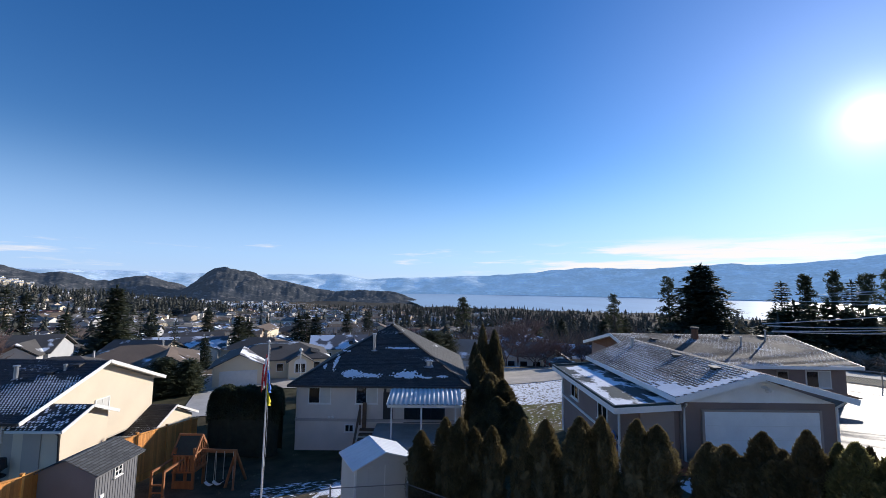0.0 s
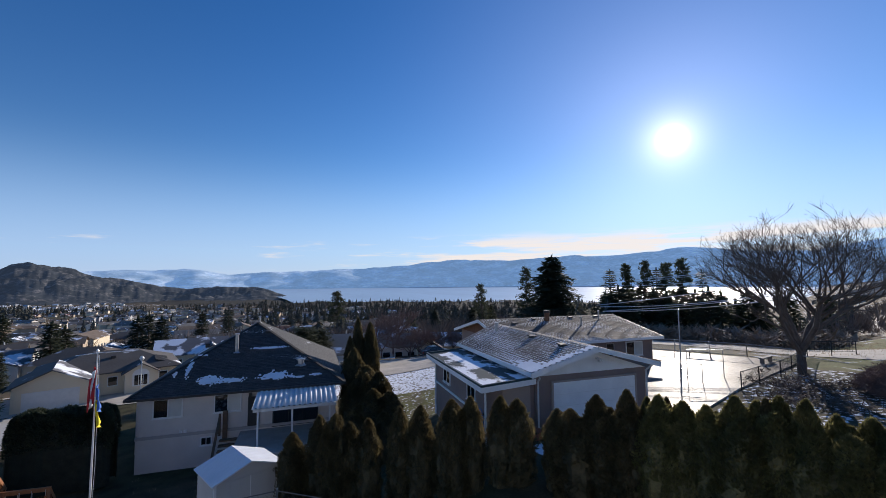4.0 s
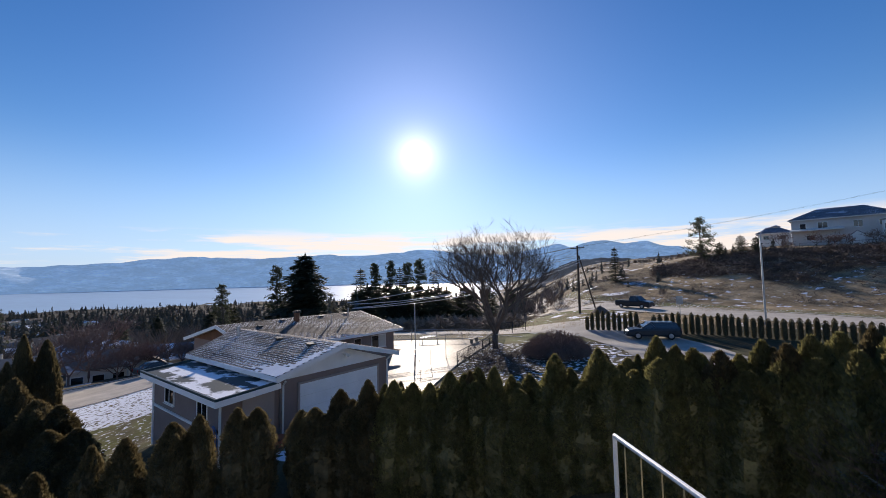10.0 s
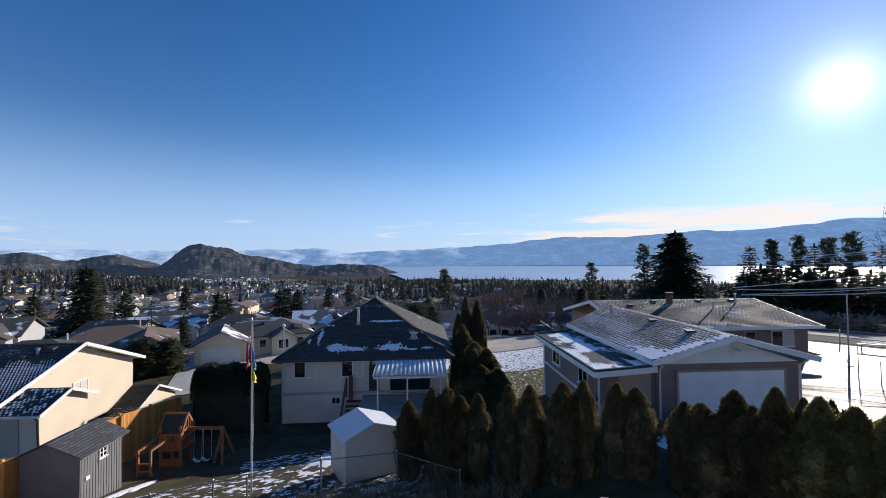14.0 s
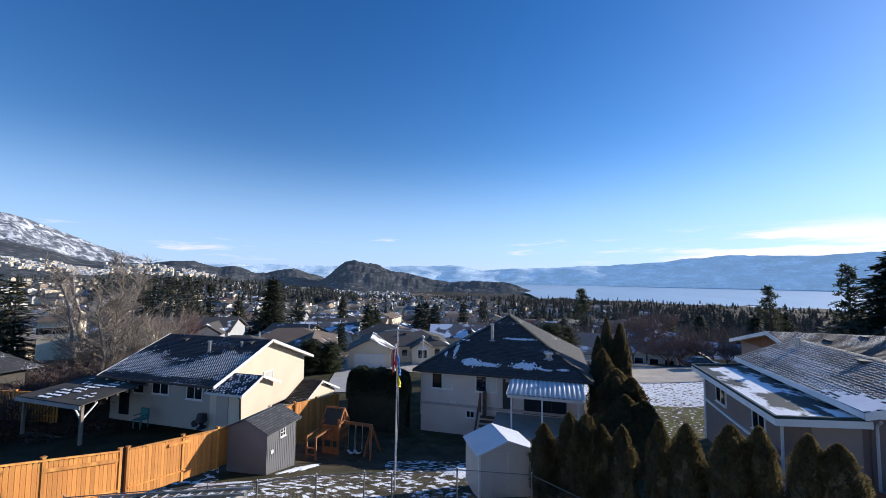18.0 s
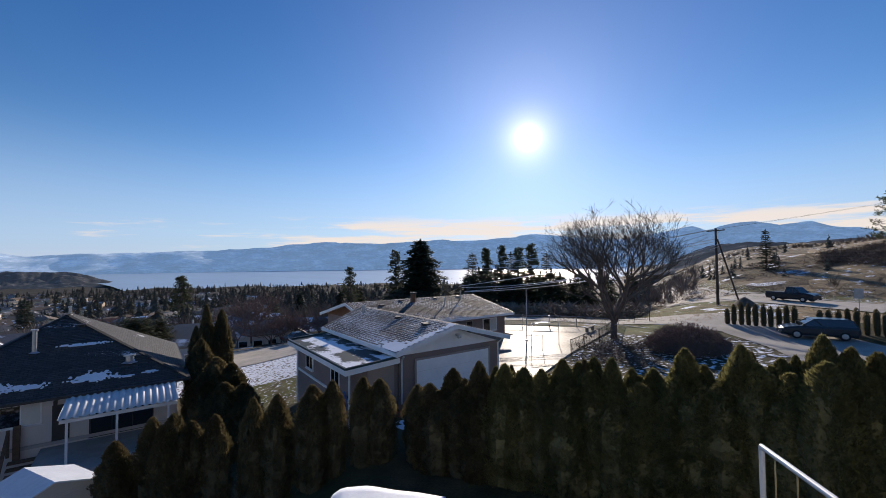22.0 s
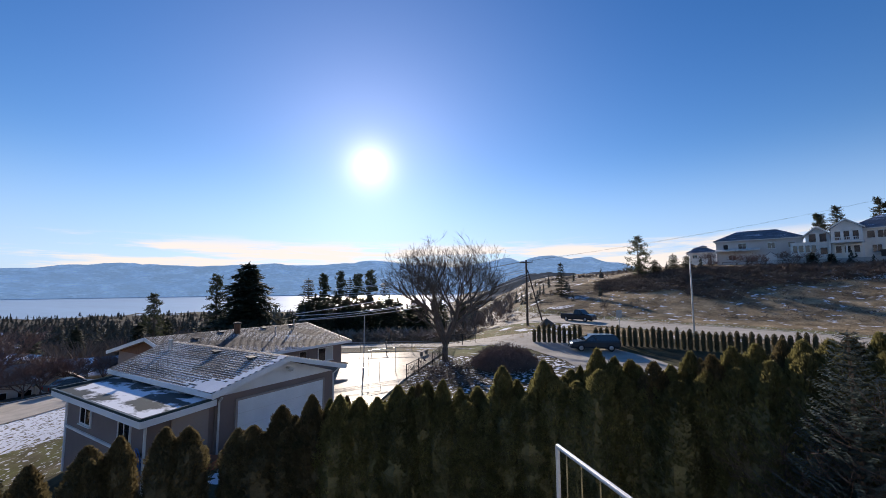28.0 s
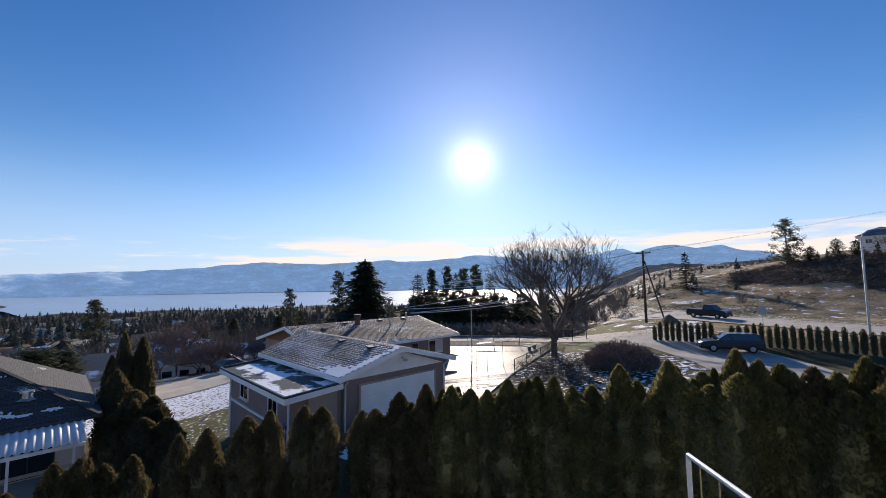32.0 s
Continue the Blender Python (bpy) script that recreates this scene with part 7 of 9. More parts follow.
def mesh_fence(name, label, path, top, cell, rad, mt, post_gap=2.5, bars=False, z0=-6.95):
    o = thing(name, label, "fence", (*path[0], z0))
    for (x0, y0), (x1, y1) in zip(path, path[1:]):
        L = math.hypot(x1 - x0, y1 - y0)
        wpart("top_rail", Shape().tube([(x0, y0, z0 + top), (x1, y1, z0 + top)], rad * 1.3, 5), mt, o)
        wpart("bottom_rail", Shape().tube([(x0, y0, z0 + 0.08), (x1, y1, z0 + 0.08)], rad, 5), mt, o)
        n_ = max(1, round(L / post_gap))
        for i in range(n_ + 1):
            f = i / n_
            x, y = x0 + (x1 - x0) * f, y0 + (y1 - y0) * f
            wpart("post", Shape().tube([(x, y, z0 - 0.3), (x, y, z0 + top + 0.04)], rad * 1.6, 6), mt, o)
        s = Shape()
        for i in range(int(L / cell)):
            f = i * cell / L
            x, y = x0 + (x1 - x0) * f, y0 + (y1 - y0) * f
            if bars:
                s.tube([(x, y, z0 + 0.08), (x, y, z0 + top)], rad * 0.5, 3, False)
            else:
                g = min(1, f + top / L)
                xb, yb = x0 + (x1 - x0) * g, y0 + (y1 - y0) * g
                s.tube([(x, y, z0 + 0.05), (xb, yb, z0 + 0.05 + (g - f) * L)], 0.006, 3, False)
                s.tube([(x, y, z0 + top), (xb, yb, z0 + top - (g - f) * L)], 0.006, 3, False)
        tagged(wpart("bar_infill" if bars else "wire_mesh", s, mt, o, whole=True), kind="stuff")
    return o


mesh_fence("chain_link_fence", "chain-link fence along the far side of the court", ((28.4, 32.5), (31.3, 32.7), (36.4, 26.2), (37.2, 22.8)), 1.1, 0.16, 0.025, metal)
mesh_fence("iron_fence", "low black iron fence along the near side of the court", ((37.0, 22.4), (31.5, 20.4), (28.2, 19.6), (25.6, 18.9)), 1.05, 0.16, 0.022, iron, 2.6, True)
mesh_fence("iron_fence", "black iron fence running on beyond the bare tree", ((37.0, 22.4), (43, 25.5), (47, 24)), 1.0, 0.22, 0.022, iron, 2.6, True, -6.9)
hp = thing("hoop_post", "tall thin steel post with a cable on the court", "post", (27.0, 24.5, -6.93))
wpart("pole", Shape().tube([(27.0, 24.5, -6.95), (27.0, 24.5, -2.4)], [0.05, 0.035], 8), metal, hp)
wpart("base_plate", Shape().box(26.85, 27.15, 24.35, 24.65, -6.93, -6.88), metal, hp)
for i, (x, y, w_, h_) in enumerate(((26.2, 21.8, 2.4, 1.9), (24.2, 21.2, 1.0, 1.2))):
    o = thing("net_frame", "slim steel pipe frame standing on the court", "goal", (x, y, -6.93), 0, "net frames")
    wpart("pipe_frame", Shape().tube([(x - w_ / 2, y + 0.4, -6.95), (x - w_ / 2, y + 0.4, -6.93 + h_), (x + w_ / 2, y - 0.4, -6.93 + h_), (x + w_ / 2, y - 0.4, -6.95)], 0.03, 6), metal, o, whole=True)
    wpart("foot", Shape().tube([(x - w_ / 2, y + 0.4, -6.9), (x - w_ / 2 + 0.4, y + 0.8, -6.9)], 0.03, 6), metal, o)
bench_m = material("grey_weathered_plank", (0.25, 0.22, 0.19), 0.85, 0.2, 2, 30, 0.2)
for i, (x, y, tn) in enumerate(((32.6, 27.6, -50), (35.3, 23.9, 15))):
    o = thing("bench", "low grey plank bench beside the court", "bench", (x, y, -6.93), tn, "court benches")
    part("seat", Shape().box(-1.0, 1.0, -0.18, 0.18, 0.4, 0.46), bench_m, o)
    for dx in (-0.8, 0.75):
        part("leg", Shape().box(dx, dx + 0.07, -0.15, 0.15, 0, 0.4), bench_m, o)
bd = thing("fallen_board", "pale sawn board leaning in the brush by the bare tree", "board", (33.8, 19.4, -7))
wpart("board", Shape().beam((33.2, 19.9, -5.6), (35.4, 18.6, -6.0), 0.2, 0.04), kerb_m, bd)


# ---- vehicles ----
def loft(s, rings, close=True):
    n_ = len(rings[0])
    k = len(s.v)
    for r_ in rings:
        s.v += r_
    for i in range(len(rings) - 1):
        for j in range(n_):
            s.f.append((k + i * n_ + j, k + i * n_ + (j + 1) % n_, k + (i + 1) * n_ + (j + 1) % n_, k + (i + 1) * n_ + j))
    s.f += [tuple(k + j for j in range(n_ - 1, -1, -1)), tuple(k + (len(rings) - 1) * n_ + j for j in range(n_))]
    return s


def ring(x, half, z0, z1, top_half):
    return [(x, -half * 0.9, z0), (x, half * 0.9, z0), (x, half, z0 + 0.18), (x, half, z0 + (z1 - z0) * 0.75), (x, top_half, z1), (x, -top_half, z1), (x, -half, z0 + (z1 - z0) * 0.75), (x, -half, z0 + 0.18)]


tyre_m = material("black_tyre", (0.012, 0.012, 0.012), 0.85, 0.1, 8, 40, 0.1)
rim_m = material("alloy_rim", (0.45, 0.45, 0.46), 0.3, 0.08, 4, 30, 0.0, metal=0.9)
lamp_m = material("headlamp_lens", (0.6, 0.6, 0.62), 0.1, 0.05, 4, 30, 0.0, spec=0.8)
red_lens = material("red_tail_lens", (0.35, 0.01, 0.01), 0.15, 0.05)


def car(name, label, at, turn, paint, kind="suv", L=4.6, W=1.85, H=1.65):
    """A parked vehicle whose nose points along +x."""
    o = thing(name, label, "car" if kind != "pickup" else "truck", at, turn)
    h = W / 2
    s = Shape()
    bz, hood = 0.28, 0.95 if kind != "pickup" else 1.15
    tail = {"suv": 1.05, "sedan": 0.98, "pickup": 1.15}[kind]
    loft(s, [ring(-L / 2, h * 0.86, bz + 0.15, tail * 0.85, h * 0.8), ring(-L / 2 + 0.15, h * 0.97, bz, tail, h * 0.9), ring(-L * 0.1, h, bz, tail, h * 0.93), ring(L * 0.2, h, bz, tail * 0.98, h * 0.93),
              ring(L * 0.36, h * 0.98, bz, hood, h * 0.88), ring(L / 2 - 0.12, h * 0.92, bz + 0.02, hood * 0.88, h * 0.8), ring(L / 2, h * 0.8, bz + 0.12, hood * 0.72, h * 0.7)])
    part("body", s, paint, o, smooth=False)
    if kind == "pickup":
        x0, x1, x2, x3 = -L * 0.08, -L * 0.04, L * 0.14, L * 0.26
    elif kind == "suv":
        x0, x1, x2, x3 = -L * 0.49, -L * 0.42, L * 0.08, L * 0.25
    else:
        x0, x1, x2, x3 = -L * 0.36, -L * 0.2, L * 0.06, L * 0.24

    g = Shape()
    g.add([(x0, -h * 0.9, tail - 0.03), (x3, -h * 0.9, tail - 0.05), (x3, h * 0.9, tail - 0.05), (x0, h * 0.9, tail - 0.03), (x1, -h * 0.74, H - 0.05), (x2, -h * 0.74, H - 0.05), (x2, h * 0.74, H - 0.05), (x1, h * 0.74, H - 0.05)],
          [(0, 1, 5, 4), (1, 2, 6, 5), (2, 3, 7, 6), (3, 0, 4, 7), (4, 5, 6, 7)])
    for p in islands(g):
        part("window_band", p, glass, o, "dark tinted windows")
    part("roof", loft(Shape(), [[(x1 - 0.03, -h * 0.74, H - 0.06), (x1 - 0.03, h * 0.74, H - 0.06), (x1 + 0.15, h * 0.68, H), (x1 + 0.15, -h * 0.68, H)], [(x2 + 0.04, -h * 0.74, H - 0.07), (x2 + 0.04, h * 0.74, H - 0.07), (x2 - 0.12, h * 0.68, H), (x2 - 0.12, -h * 0.68, H)]]), paint, o)
    for x, w0 in ((x0 + 0.05, x1), (x0 * 0.3 + x3 * 0.7 - 0.35, x2 * 0.75), (x3 - 0.02, x2)):
        for sg in (-1, 1):
            part("pillar", Shape().beam((x, sg * h * 0.905, tail - 0.03), (w0, sg * h * 0.75, H - 0.05), 0.07, 0.04), paint, o)
    for x in (-L * 0.3, L * 0.31):
        for sg in (-1, 1):
            y = sg * (h - 0.1)
            t = part("wheel", Shape().tube([(x, y - 0.11, 0.34), (x, y + 0.11, 0.34)], 0.34, 18), tyre_m, o)
            part("rim", Shape().tube([(x, y + sg * 0.105, 0.34), (x, y + sg * 0.13, 0.34)], [0.22, 0.17], 14), rim_m, t)
    for sg in (-1, 1):
        part("headlight", Shape().box(L / 2 - 0.16, L / 2 - 0.02, sg * h * 0.55 - 0.18, sg * h * 0.55 + 0.18, hood * 0.66, hood * 0.82), lamp_m, o)
        part("tail_light", Shape().box(-L / 2 - 0.01, -L / 2 + 0.12, sg * h * 0.72 - 0.1, sg * h * 0.72 + 0.1, tail * 0.6, tail * 0.9), red_lens, o)
        part("mirror", Shape().box(x3 - 0.25, x3 - 0.1, sg * (h + 0.02) - 0.08, sg * (h + 0.02) + 0.08, tail, tail + 0.16), paint, o)
    part("bumper", Shape().box(L / 2 - 0.1, L / 2 + 0.05, -h * 0.8, h * 0.8, 0.3, 0.5), dark_trim, o)
    part("number_plate", Shape().box(L / 2 + 0.05, L / 2 + 0.06, -0.15, 0.15, 0.36, 0.46), frame_white, o)
    if kind == "pickup":
        part("bed", Shape().box(-L / 2 + 0.2, -L * 0.1, -h * 0.82, h * 0.82, tail - 0.02, tail + 0.005), dark_trim, o, "open dark load bed")
    return o


def car_paint(name, col):
    m = material(name, col, 0.3, 0.04, 3, 40, 0.0, spec=0.35)
    m.node_tree.nodes["Principled BSDF"].inputs["Coat Weight"].default_value = 0.25
    return m


blue_grey = car_paint("dark_blue_grey_paint", (0.02, 0.03, 0.038))
black_p = car_paint("black_car_paint", (0.018, 0.02, 0.024))
car("car", "dark blue-grey station wagon parked nose-on to the lot", (43.9, 8.9, ground(43.9, 8.9) + 0.06), 116, blue_grey, "suv", 4.75, 1.9, 1.6)
car("car", "black sedan parked on the far side of the street", (18.6, 61.6, ground(18.6, 61.6) + 0.1), 8, black_p, "sedan", 4.6, 1.85, 1.5)
car("pickup_truck", "dark pickup truck on the uphill road", (68.4, 16.2, ground(68.4, 16.2) + 0.08), -107, black_p, "pickup", 5.5, 1.95, 1.85)

# ---- poles, wires, lamp, sign ----
pole_wood = material("dark_creosoted_pole", (0.075, 0.055, 0.042), 0.9, 0.2, 2, 30, 0.3, stretch=(4, 4, 0.4))
pb = ground(61, 22.1)
pp = thing("utility_pole", "tall dark wooden utility pole with a crossarm and a leaning brace", "pole", (61, 22.1, pb))
wpart("pole", Shape().tube([(61, 22.1, pb - 0.5), (61, 22.1, 4.1)], [0.19, 0.13], 10), pole_wood, pp)
wpart("crossarm", Shape().beam((60.6, 20.9, 3.75), (61.4, 23.3, 3.75), 0.11, 0.14), pole_wood, pp)
wpart("brace_pole", Shape().tube([(60.9, 21.9, 2.6), (61.3, 19.6, pb - 0.2)], 0.1, 8), pole_wood, pp)
for f in (0.05, 0.35, 0.65, 0.95):
    x, y = 60.6 + 0.8 * f, 20.9 + 2.4 * f
    wpart("insulator", Shape().tube([(x, y, 3.8), (x, y, 3.95)], [0.04, 0.06], 8), frame_white, pp)
wpart("bracket", Shape().beam((60.75, 21.5, 3.7), (61, 22.1, 3.2), 0.05), metal, pp)
# near-white cable colour carries the glint of the sun
wire_m = material("sunlit_cable", (0.8, 0.79, 0.77), 0.3, 0.05, 2, 20, 0, metal=0.7)


dark_wire = material("dark_cable", (0.03, 0.03, 0.03), 0.6, 0.05, 2, 20, 0)


def cable(o, a, b, sag, rad=0.034, mt=None):
    a, b = Vector(a), Vector(b)
    pts = []
    for i in range(15):
        f = i / 14
        p = a.lerp(b, f)
        p.z -= sag * 4 * f * (1 - f)
        pts.append(p)
    return wpart("cable", Shape().tube(pts, rad, 4, False), mt or wire_m, o, whole=True)


wr = thing("overhead_cables", "sagging overhead cables from the pole across the court", "cable", (45, 23, 0))
for i, (z, e, sg) in enumerate(((2.0, (25.4, 31.0, -2.95), 1.0), (1.6, (25.4, 31.1, -3.0), 1.25), (2.3, (61.4, 72.6, -2.2), 0.9), (2.6, (61.5, 72.4, -1.6), 0.9), (3.9, (63.8, 70.4, -0.8), 0.6), (3.9, (63.9, 70.5, -0.4), 0.6), (3.9, (66.4, 68.1, 0.0), 0.6), (2.9, (25.5, 31.6, -2.6), 1.6), (3.3, (25.6, 32.2, -2.5), 0.7))):
    cable(wr, (60.9, 21.6 + 0.2 * i, z), e, sg)
for i, (z, e) in enumerate(((0.2, (66, -45, 3.0)), (0.6, (66.5, -45, 3.4)), (3.9, (140, -62, 26)), (3.9, (141, -64, 26.5)), (3.9, (142, -66, 27)))):
    cable(wr, (61.0, 21.4 + 0.3 * i, z), e, 1.0 if i < 2 else 1.6, 0.012 if i < 2 else 0.006, dark_wire)
lb = ground(55.1, 0.2)
lp = thing("street_lamp", "tall grey steel street lamp with a curved arm by the road", "lamp", (55.1, 0.2, lb))
wpart("mast", Shape().tube([(55.1, 0.2, lb), (55.1, 0.2, 3.2), (55.2, 0.1, 3.9), (55.5, -0.3, 4.3), (56.3, -1.0, 4.5)], [0.11, 0.075, 0.06, 0.05, 0.045], 8), metal, lp)
wpart("lamp_head", Shape().tube([(56.2, -0.9, 4.5), (56.5, -1.2, 4.53), (56.9, -1.55, 4.52)], [0.06, 0.14, 0.08], 8), metal, lp)
wpart("base_plate", Shape().box(54.85, 55.35, -0.05, 0.45, lb - 0.1, lb + 0.25), concrete, lp)
sg_ = thing("road_sign", "rectangular road sign seen from behind on a thin post", "sign", (57.4, 8.4, ground(57.4, 8.4)))
wpart("post", Shape().tube([(57.4, 8.4, ground(57.4, 8.4) - 0.2), (57.4, 8.4, -3.1)], 0.035, 6), metal, sg_)
wpart("panel", Shape().box(57.36, 57.39, 8.05, 8.75, -4.1, -3.1), metal, sg_)
mound = Shape()
for j in range(6):
    for k in range(14):
        an, f = 2 * math.pi * k / 14, j / 5
        mound.v.append((60.2 + math.cos(an) * 1.6 * f, 18.8 + math.sin(an) * 1.3 * f, ground(60.2, 18.8) + 1.0 * (1 - f ** 1.4) * (1 + 0.2 * noise.noise((math.cos(an), math.sin(an), f)))))
mound.f = [(j * 14 + k, j * 14 + (k + 1) % 14, (j + 1) * 14 + (k + 1) % 14, (j + 1) * 14 + k) for j in range(5) for k in range(14)]
single("brush_mound", mound, bark, "low dark mound of dead brush below the utility pole", "mound")


# ---- houses on the hill ----
pale_blue_roof = shingle_material("frosted_blue_grey_roof", (0.2, 0.23, 0.28), 0.35, 0.3, 0.3, 0.6)
ivory = material("ivory_stucco", (0.78, 0.74, 0.68), 0.9, 0.06, 0.5, 30, 0.1)
grey_stucco = material("grey_stucco", (0.56, 0.53, 0.5), 0.9, 0.06, 0.5, 30, 0.1)


def lpart(name, shape, mt, o):
    ob = None
    for p in islands(shape):
        ob = part(name, p, mt, o)
    return ob


def local_roof(name, planes, mt, o):
    """Roof planes in the house's own metres."""
    m = o.matrix_basis
    roof_mesh(name, [[m @ Vector(p) for p in pl] for pl in planes], mt, 0.4, o)


def hip_planes(w, d, z, rise, over=0.6, y0=0.0):
    a, b = w / 2 + over, d + over
    c = min(a, (d + 2 * over) / 2)
    m = y0 + d / 2
    return [((-a, y0 - over, z), (a, y0 - over, z), (a - c * 0.9, m, z + rise), (-a + c * 0.9, m, z + rise)), ((a, y0 - over, z), (a, y0 + b, z), (a - c * 0.9, m, z + rise), (a - c * 0.9, m, z + rise)),
            ((a, y0 + b, z), (-a, y0 + b, z), (-a + c * 0.9, m, z + rise), (a - c * 0.9, m, z + rise)), ((-a, y0 + b, z), (-a, y0 - over, z), (-a + c * 0.9, m, z + rise), (-a + c * 0.9, m, z + rise))]


def gable_planes(w, d, z, rise, over=0.5, y0=0.0, cx=0.0):
    """A gable that faces -y."""
    a = w / 2 + over
    return [((cx - a, y0 + d, z), (cx - a, y0 - over, z), (cx, y0 - over, z + rise), (cx, y0 + d, z + rise)), ((cx + a, y0 - over, z), (cx + a, y0 + d, z), (cx, y0 + d, z + rise), (cx, y0 - over, z + rise))]


def villa(label, az, dist, base, w, d, wall, rise, mt, wins, extra=None):
    x, y = dist * math.sin(radians(az)), dist * math.cos(radians(az))
    o = thing("house", label, "house", (x, y, base), -az)
    lpart("wall", Shape().box(-w / 2, w / 2, 0, d, -3, wall), mt, o)
    local_roof("roof", hip_planes(w, d, wall, rise), pale_blue_roof, o)
    lpart("fascia", Shape().box(-w / 2 - 0.62, w / 2 + 0.62, -0.63, -0.55, wall - 0.25, wall - 0.02), frame_white, o)
    for wx, wz, ww, hh, n_ in wins:
        top = window(o, pose(wx, -0.02, wz), ww, hh, n_)
        top.matrix_parent_inverse = Matrix()
    return o


v1 = villa("long two-storey beige house with a frosted hip roof on the hilltop", 96.3, 134, 5.8, 18.0, 11, 6.2, 2.9, grey_stucco, ((-3.2, 4.6, 1.8, 1.5, 2), (2.8, 4.4, 1.6, 1.6, 2), (-6.8, 4.5, 1.2, 1.4, 1), (6.8, 4.4, 1.4, 1.4, 1), (-5.5, 1.6, 1.6, 1.3, 2)))
lpart("lower_roof", Shape().slab([(-9.2, -2.2, 3.4), (0.5, -2.2, 3.4), (0.5, 0, 3.9), (-9.2, 0, 3.9)], 0.2), frame_white, v1)
lpart("sunroom_wall", Shape().box(6.5, 11.5, -1.5, 3, -2, 4.6), ivory, v1)
for i in range(4):
    top = window(v1, pose(7.3 + i * 1.15, -1.52, 3.0), 0.95, 1.8, 1)
    top.matrix_parent_inverse = Matrix()
sd = thing("shed", "tiny white gabled garden shed below the hilltop house", "shed", (129 * math.sin(radians(97.4)), 129 * math.cos(radians(97.4)), 5.2), -97.4)
part("wall", Shape().body(-1.1, 1.1, 0, 2, -1.5, 2.0, 3.0, "y"), frame_white, sd)
local_roof("roof", gable_planes(2.2, 2, 2.0, 1.1, 0.2), pale_blue_roof, sd)
v2 = villa("large ivory hilltop house with a glazed gable balcony and frosted roof", 106.6, 132, 6.6, 14.5, 12, 6.2, 3.4, ivory, ((-3.4, 4.7, 1.3, 1.7, 1), (-1.0, 4.7, 2.8, 1.7, 3), (6.2, 4.6, 0.9, 1.1, 1), (-2.6, 1.5, 1.6, 1.7, 2)))
for cx, ww, y0, hh, rise in ((-7.2, 5.2, -1.6, 6.4, 2.1), (-12.3, 4.4, 0.4, 5.3, 2.2)):
    lpart("gable_wing", Shape().body(cx - ww / 2, cx + ww / 2, y0, y0 + 9, -3, hh, hh + rise - 0.25, "y"), ivory, v2)
    local_roof("gable_roof", gable_planes(ww, 9, hh, rise, 0.5, y0, cx), pale_blue_roof, v2)
    lpart("bargeboard", Shape().beam((cx - ww / 2 - 0.5, y0 - 0.52, hh - 0.1), (cx, y0 - 0.52, hh + rise - 0.1), 0.05, 0.3).beam((cx + ww / 2 + 0.5, y0 - 0.52, hh - 0.1), (cx, y0 - 0.52, hh + rise - 0.1), 0.05, 0.3), frame_white, v2)
    n_w = 3 if ww > 5 else 2
    for i in range(n_w):
        wx = cx + ww * ((i + 0.5) / n_w - 0.5) * 0.86
        for wz, h_ in ((4.7, 2.1), (1.5, 1.7)):
            top = window(v2, pose(wx, y0 - 0.02, wz), ww * 0.62 / n_w, h_, 1)
            top.matrix_parent_inverse = Matrix()
lpart("link_wall", Shape().box(-10.2, -9.7, 1.0, 8, -3, 5.4), ivory, v2)
lpart("balcony_floor", Shape().box(-10.1, -4.4, -4.2, -1.6, 2.9, 3.15), frame_white, v2)
for x in (-9.9, -7.2, -4.6):
    lpart("balcony_post", Shape().box(x - 0.14, x + 0.14, -4.1, -3.82, -3, 3.0), frame_white, v2)
lpart("balcony_rail", Shape().box(-10.0, -4.5, -4.1, -4.03, 4.05, 4.17), frame_white, v2)
for i in range(20):
    lpart("baluster", Shape().box(-9.95 + i * 0.28, -9.9 + i * 0.28, -4.09, -4.05, 3.15, 4.05), frame_white, v2)
lpart("lower_deck", Shape().box(-2.2, 5.0, -3.0, 0, 0.6, 1.0), dark_trim, v2)
lpart("deck_skirt", Shape().box(-2.1, 4.9, -2.8, -2.7, -3, 0.6), dark_trim, v2)
lpart("retaining_wall", Shape().box(-16, 6.5, -4.9, -4.5, -3, -0.6), kerb_m, v2)
v3 = villa("tall white and grey hilltop house with wide balcony windows", 113.6, 121, 7.6, 16, 12, 6.3, 3.2, grey_stucco, ((-5.8, 4.6, 2.8, 1.7, 3), (-2.2, 4.6, 2.8, 1.7, 3), (-5.5, 1.2, 2.6, 1.8, 2), (2.0, 1.4, 1.6, 1.6, 2), (3.5, 4.6, 1.6, 1.4, 2)))
lpart("balcony_floor", Shape().box(-8, 1, -2.4, 0, 2.8, 3.05), frame_white, v3)
lpart("balcony_rail", Shape().box(-8, 1, -2.4, -2.32, 3.9, 4.0), frame_white, v3)
for i in range(5):
    lpart("balcony_post", Shape().box(-7.9 + i * 2.15, -7.75 + i * 2.15, -2.38, -2.2, -3, 6.1), frame_white, v3)
v4 = villa("distant beige house with a frosted roof behind the slope", 91.0, 160, 6.6, 8, 9, 4.4, 2.4, ivory, ((-2, 3, 1.4, 1.2, 2), (2, 3, 1.4, 1.2, 2)))
mesh_fence("iron_fence", "dark iron fence along the hilltop gardens", tuple((123 * math.sin(radians(a)), 123 * math.cos(radians(a))) for a in (93, 97, 101)), 1.1, 0.5, 0.03, iron, 3, True, 4.6)
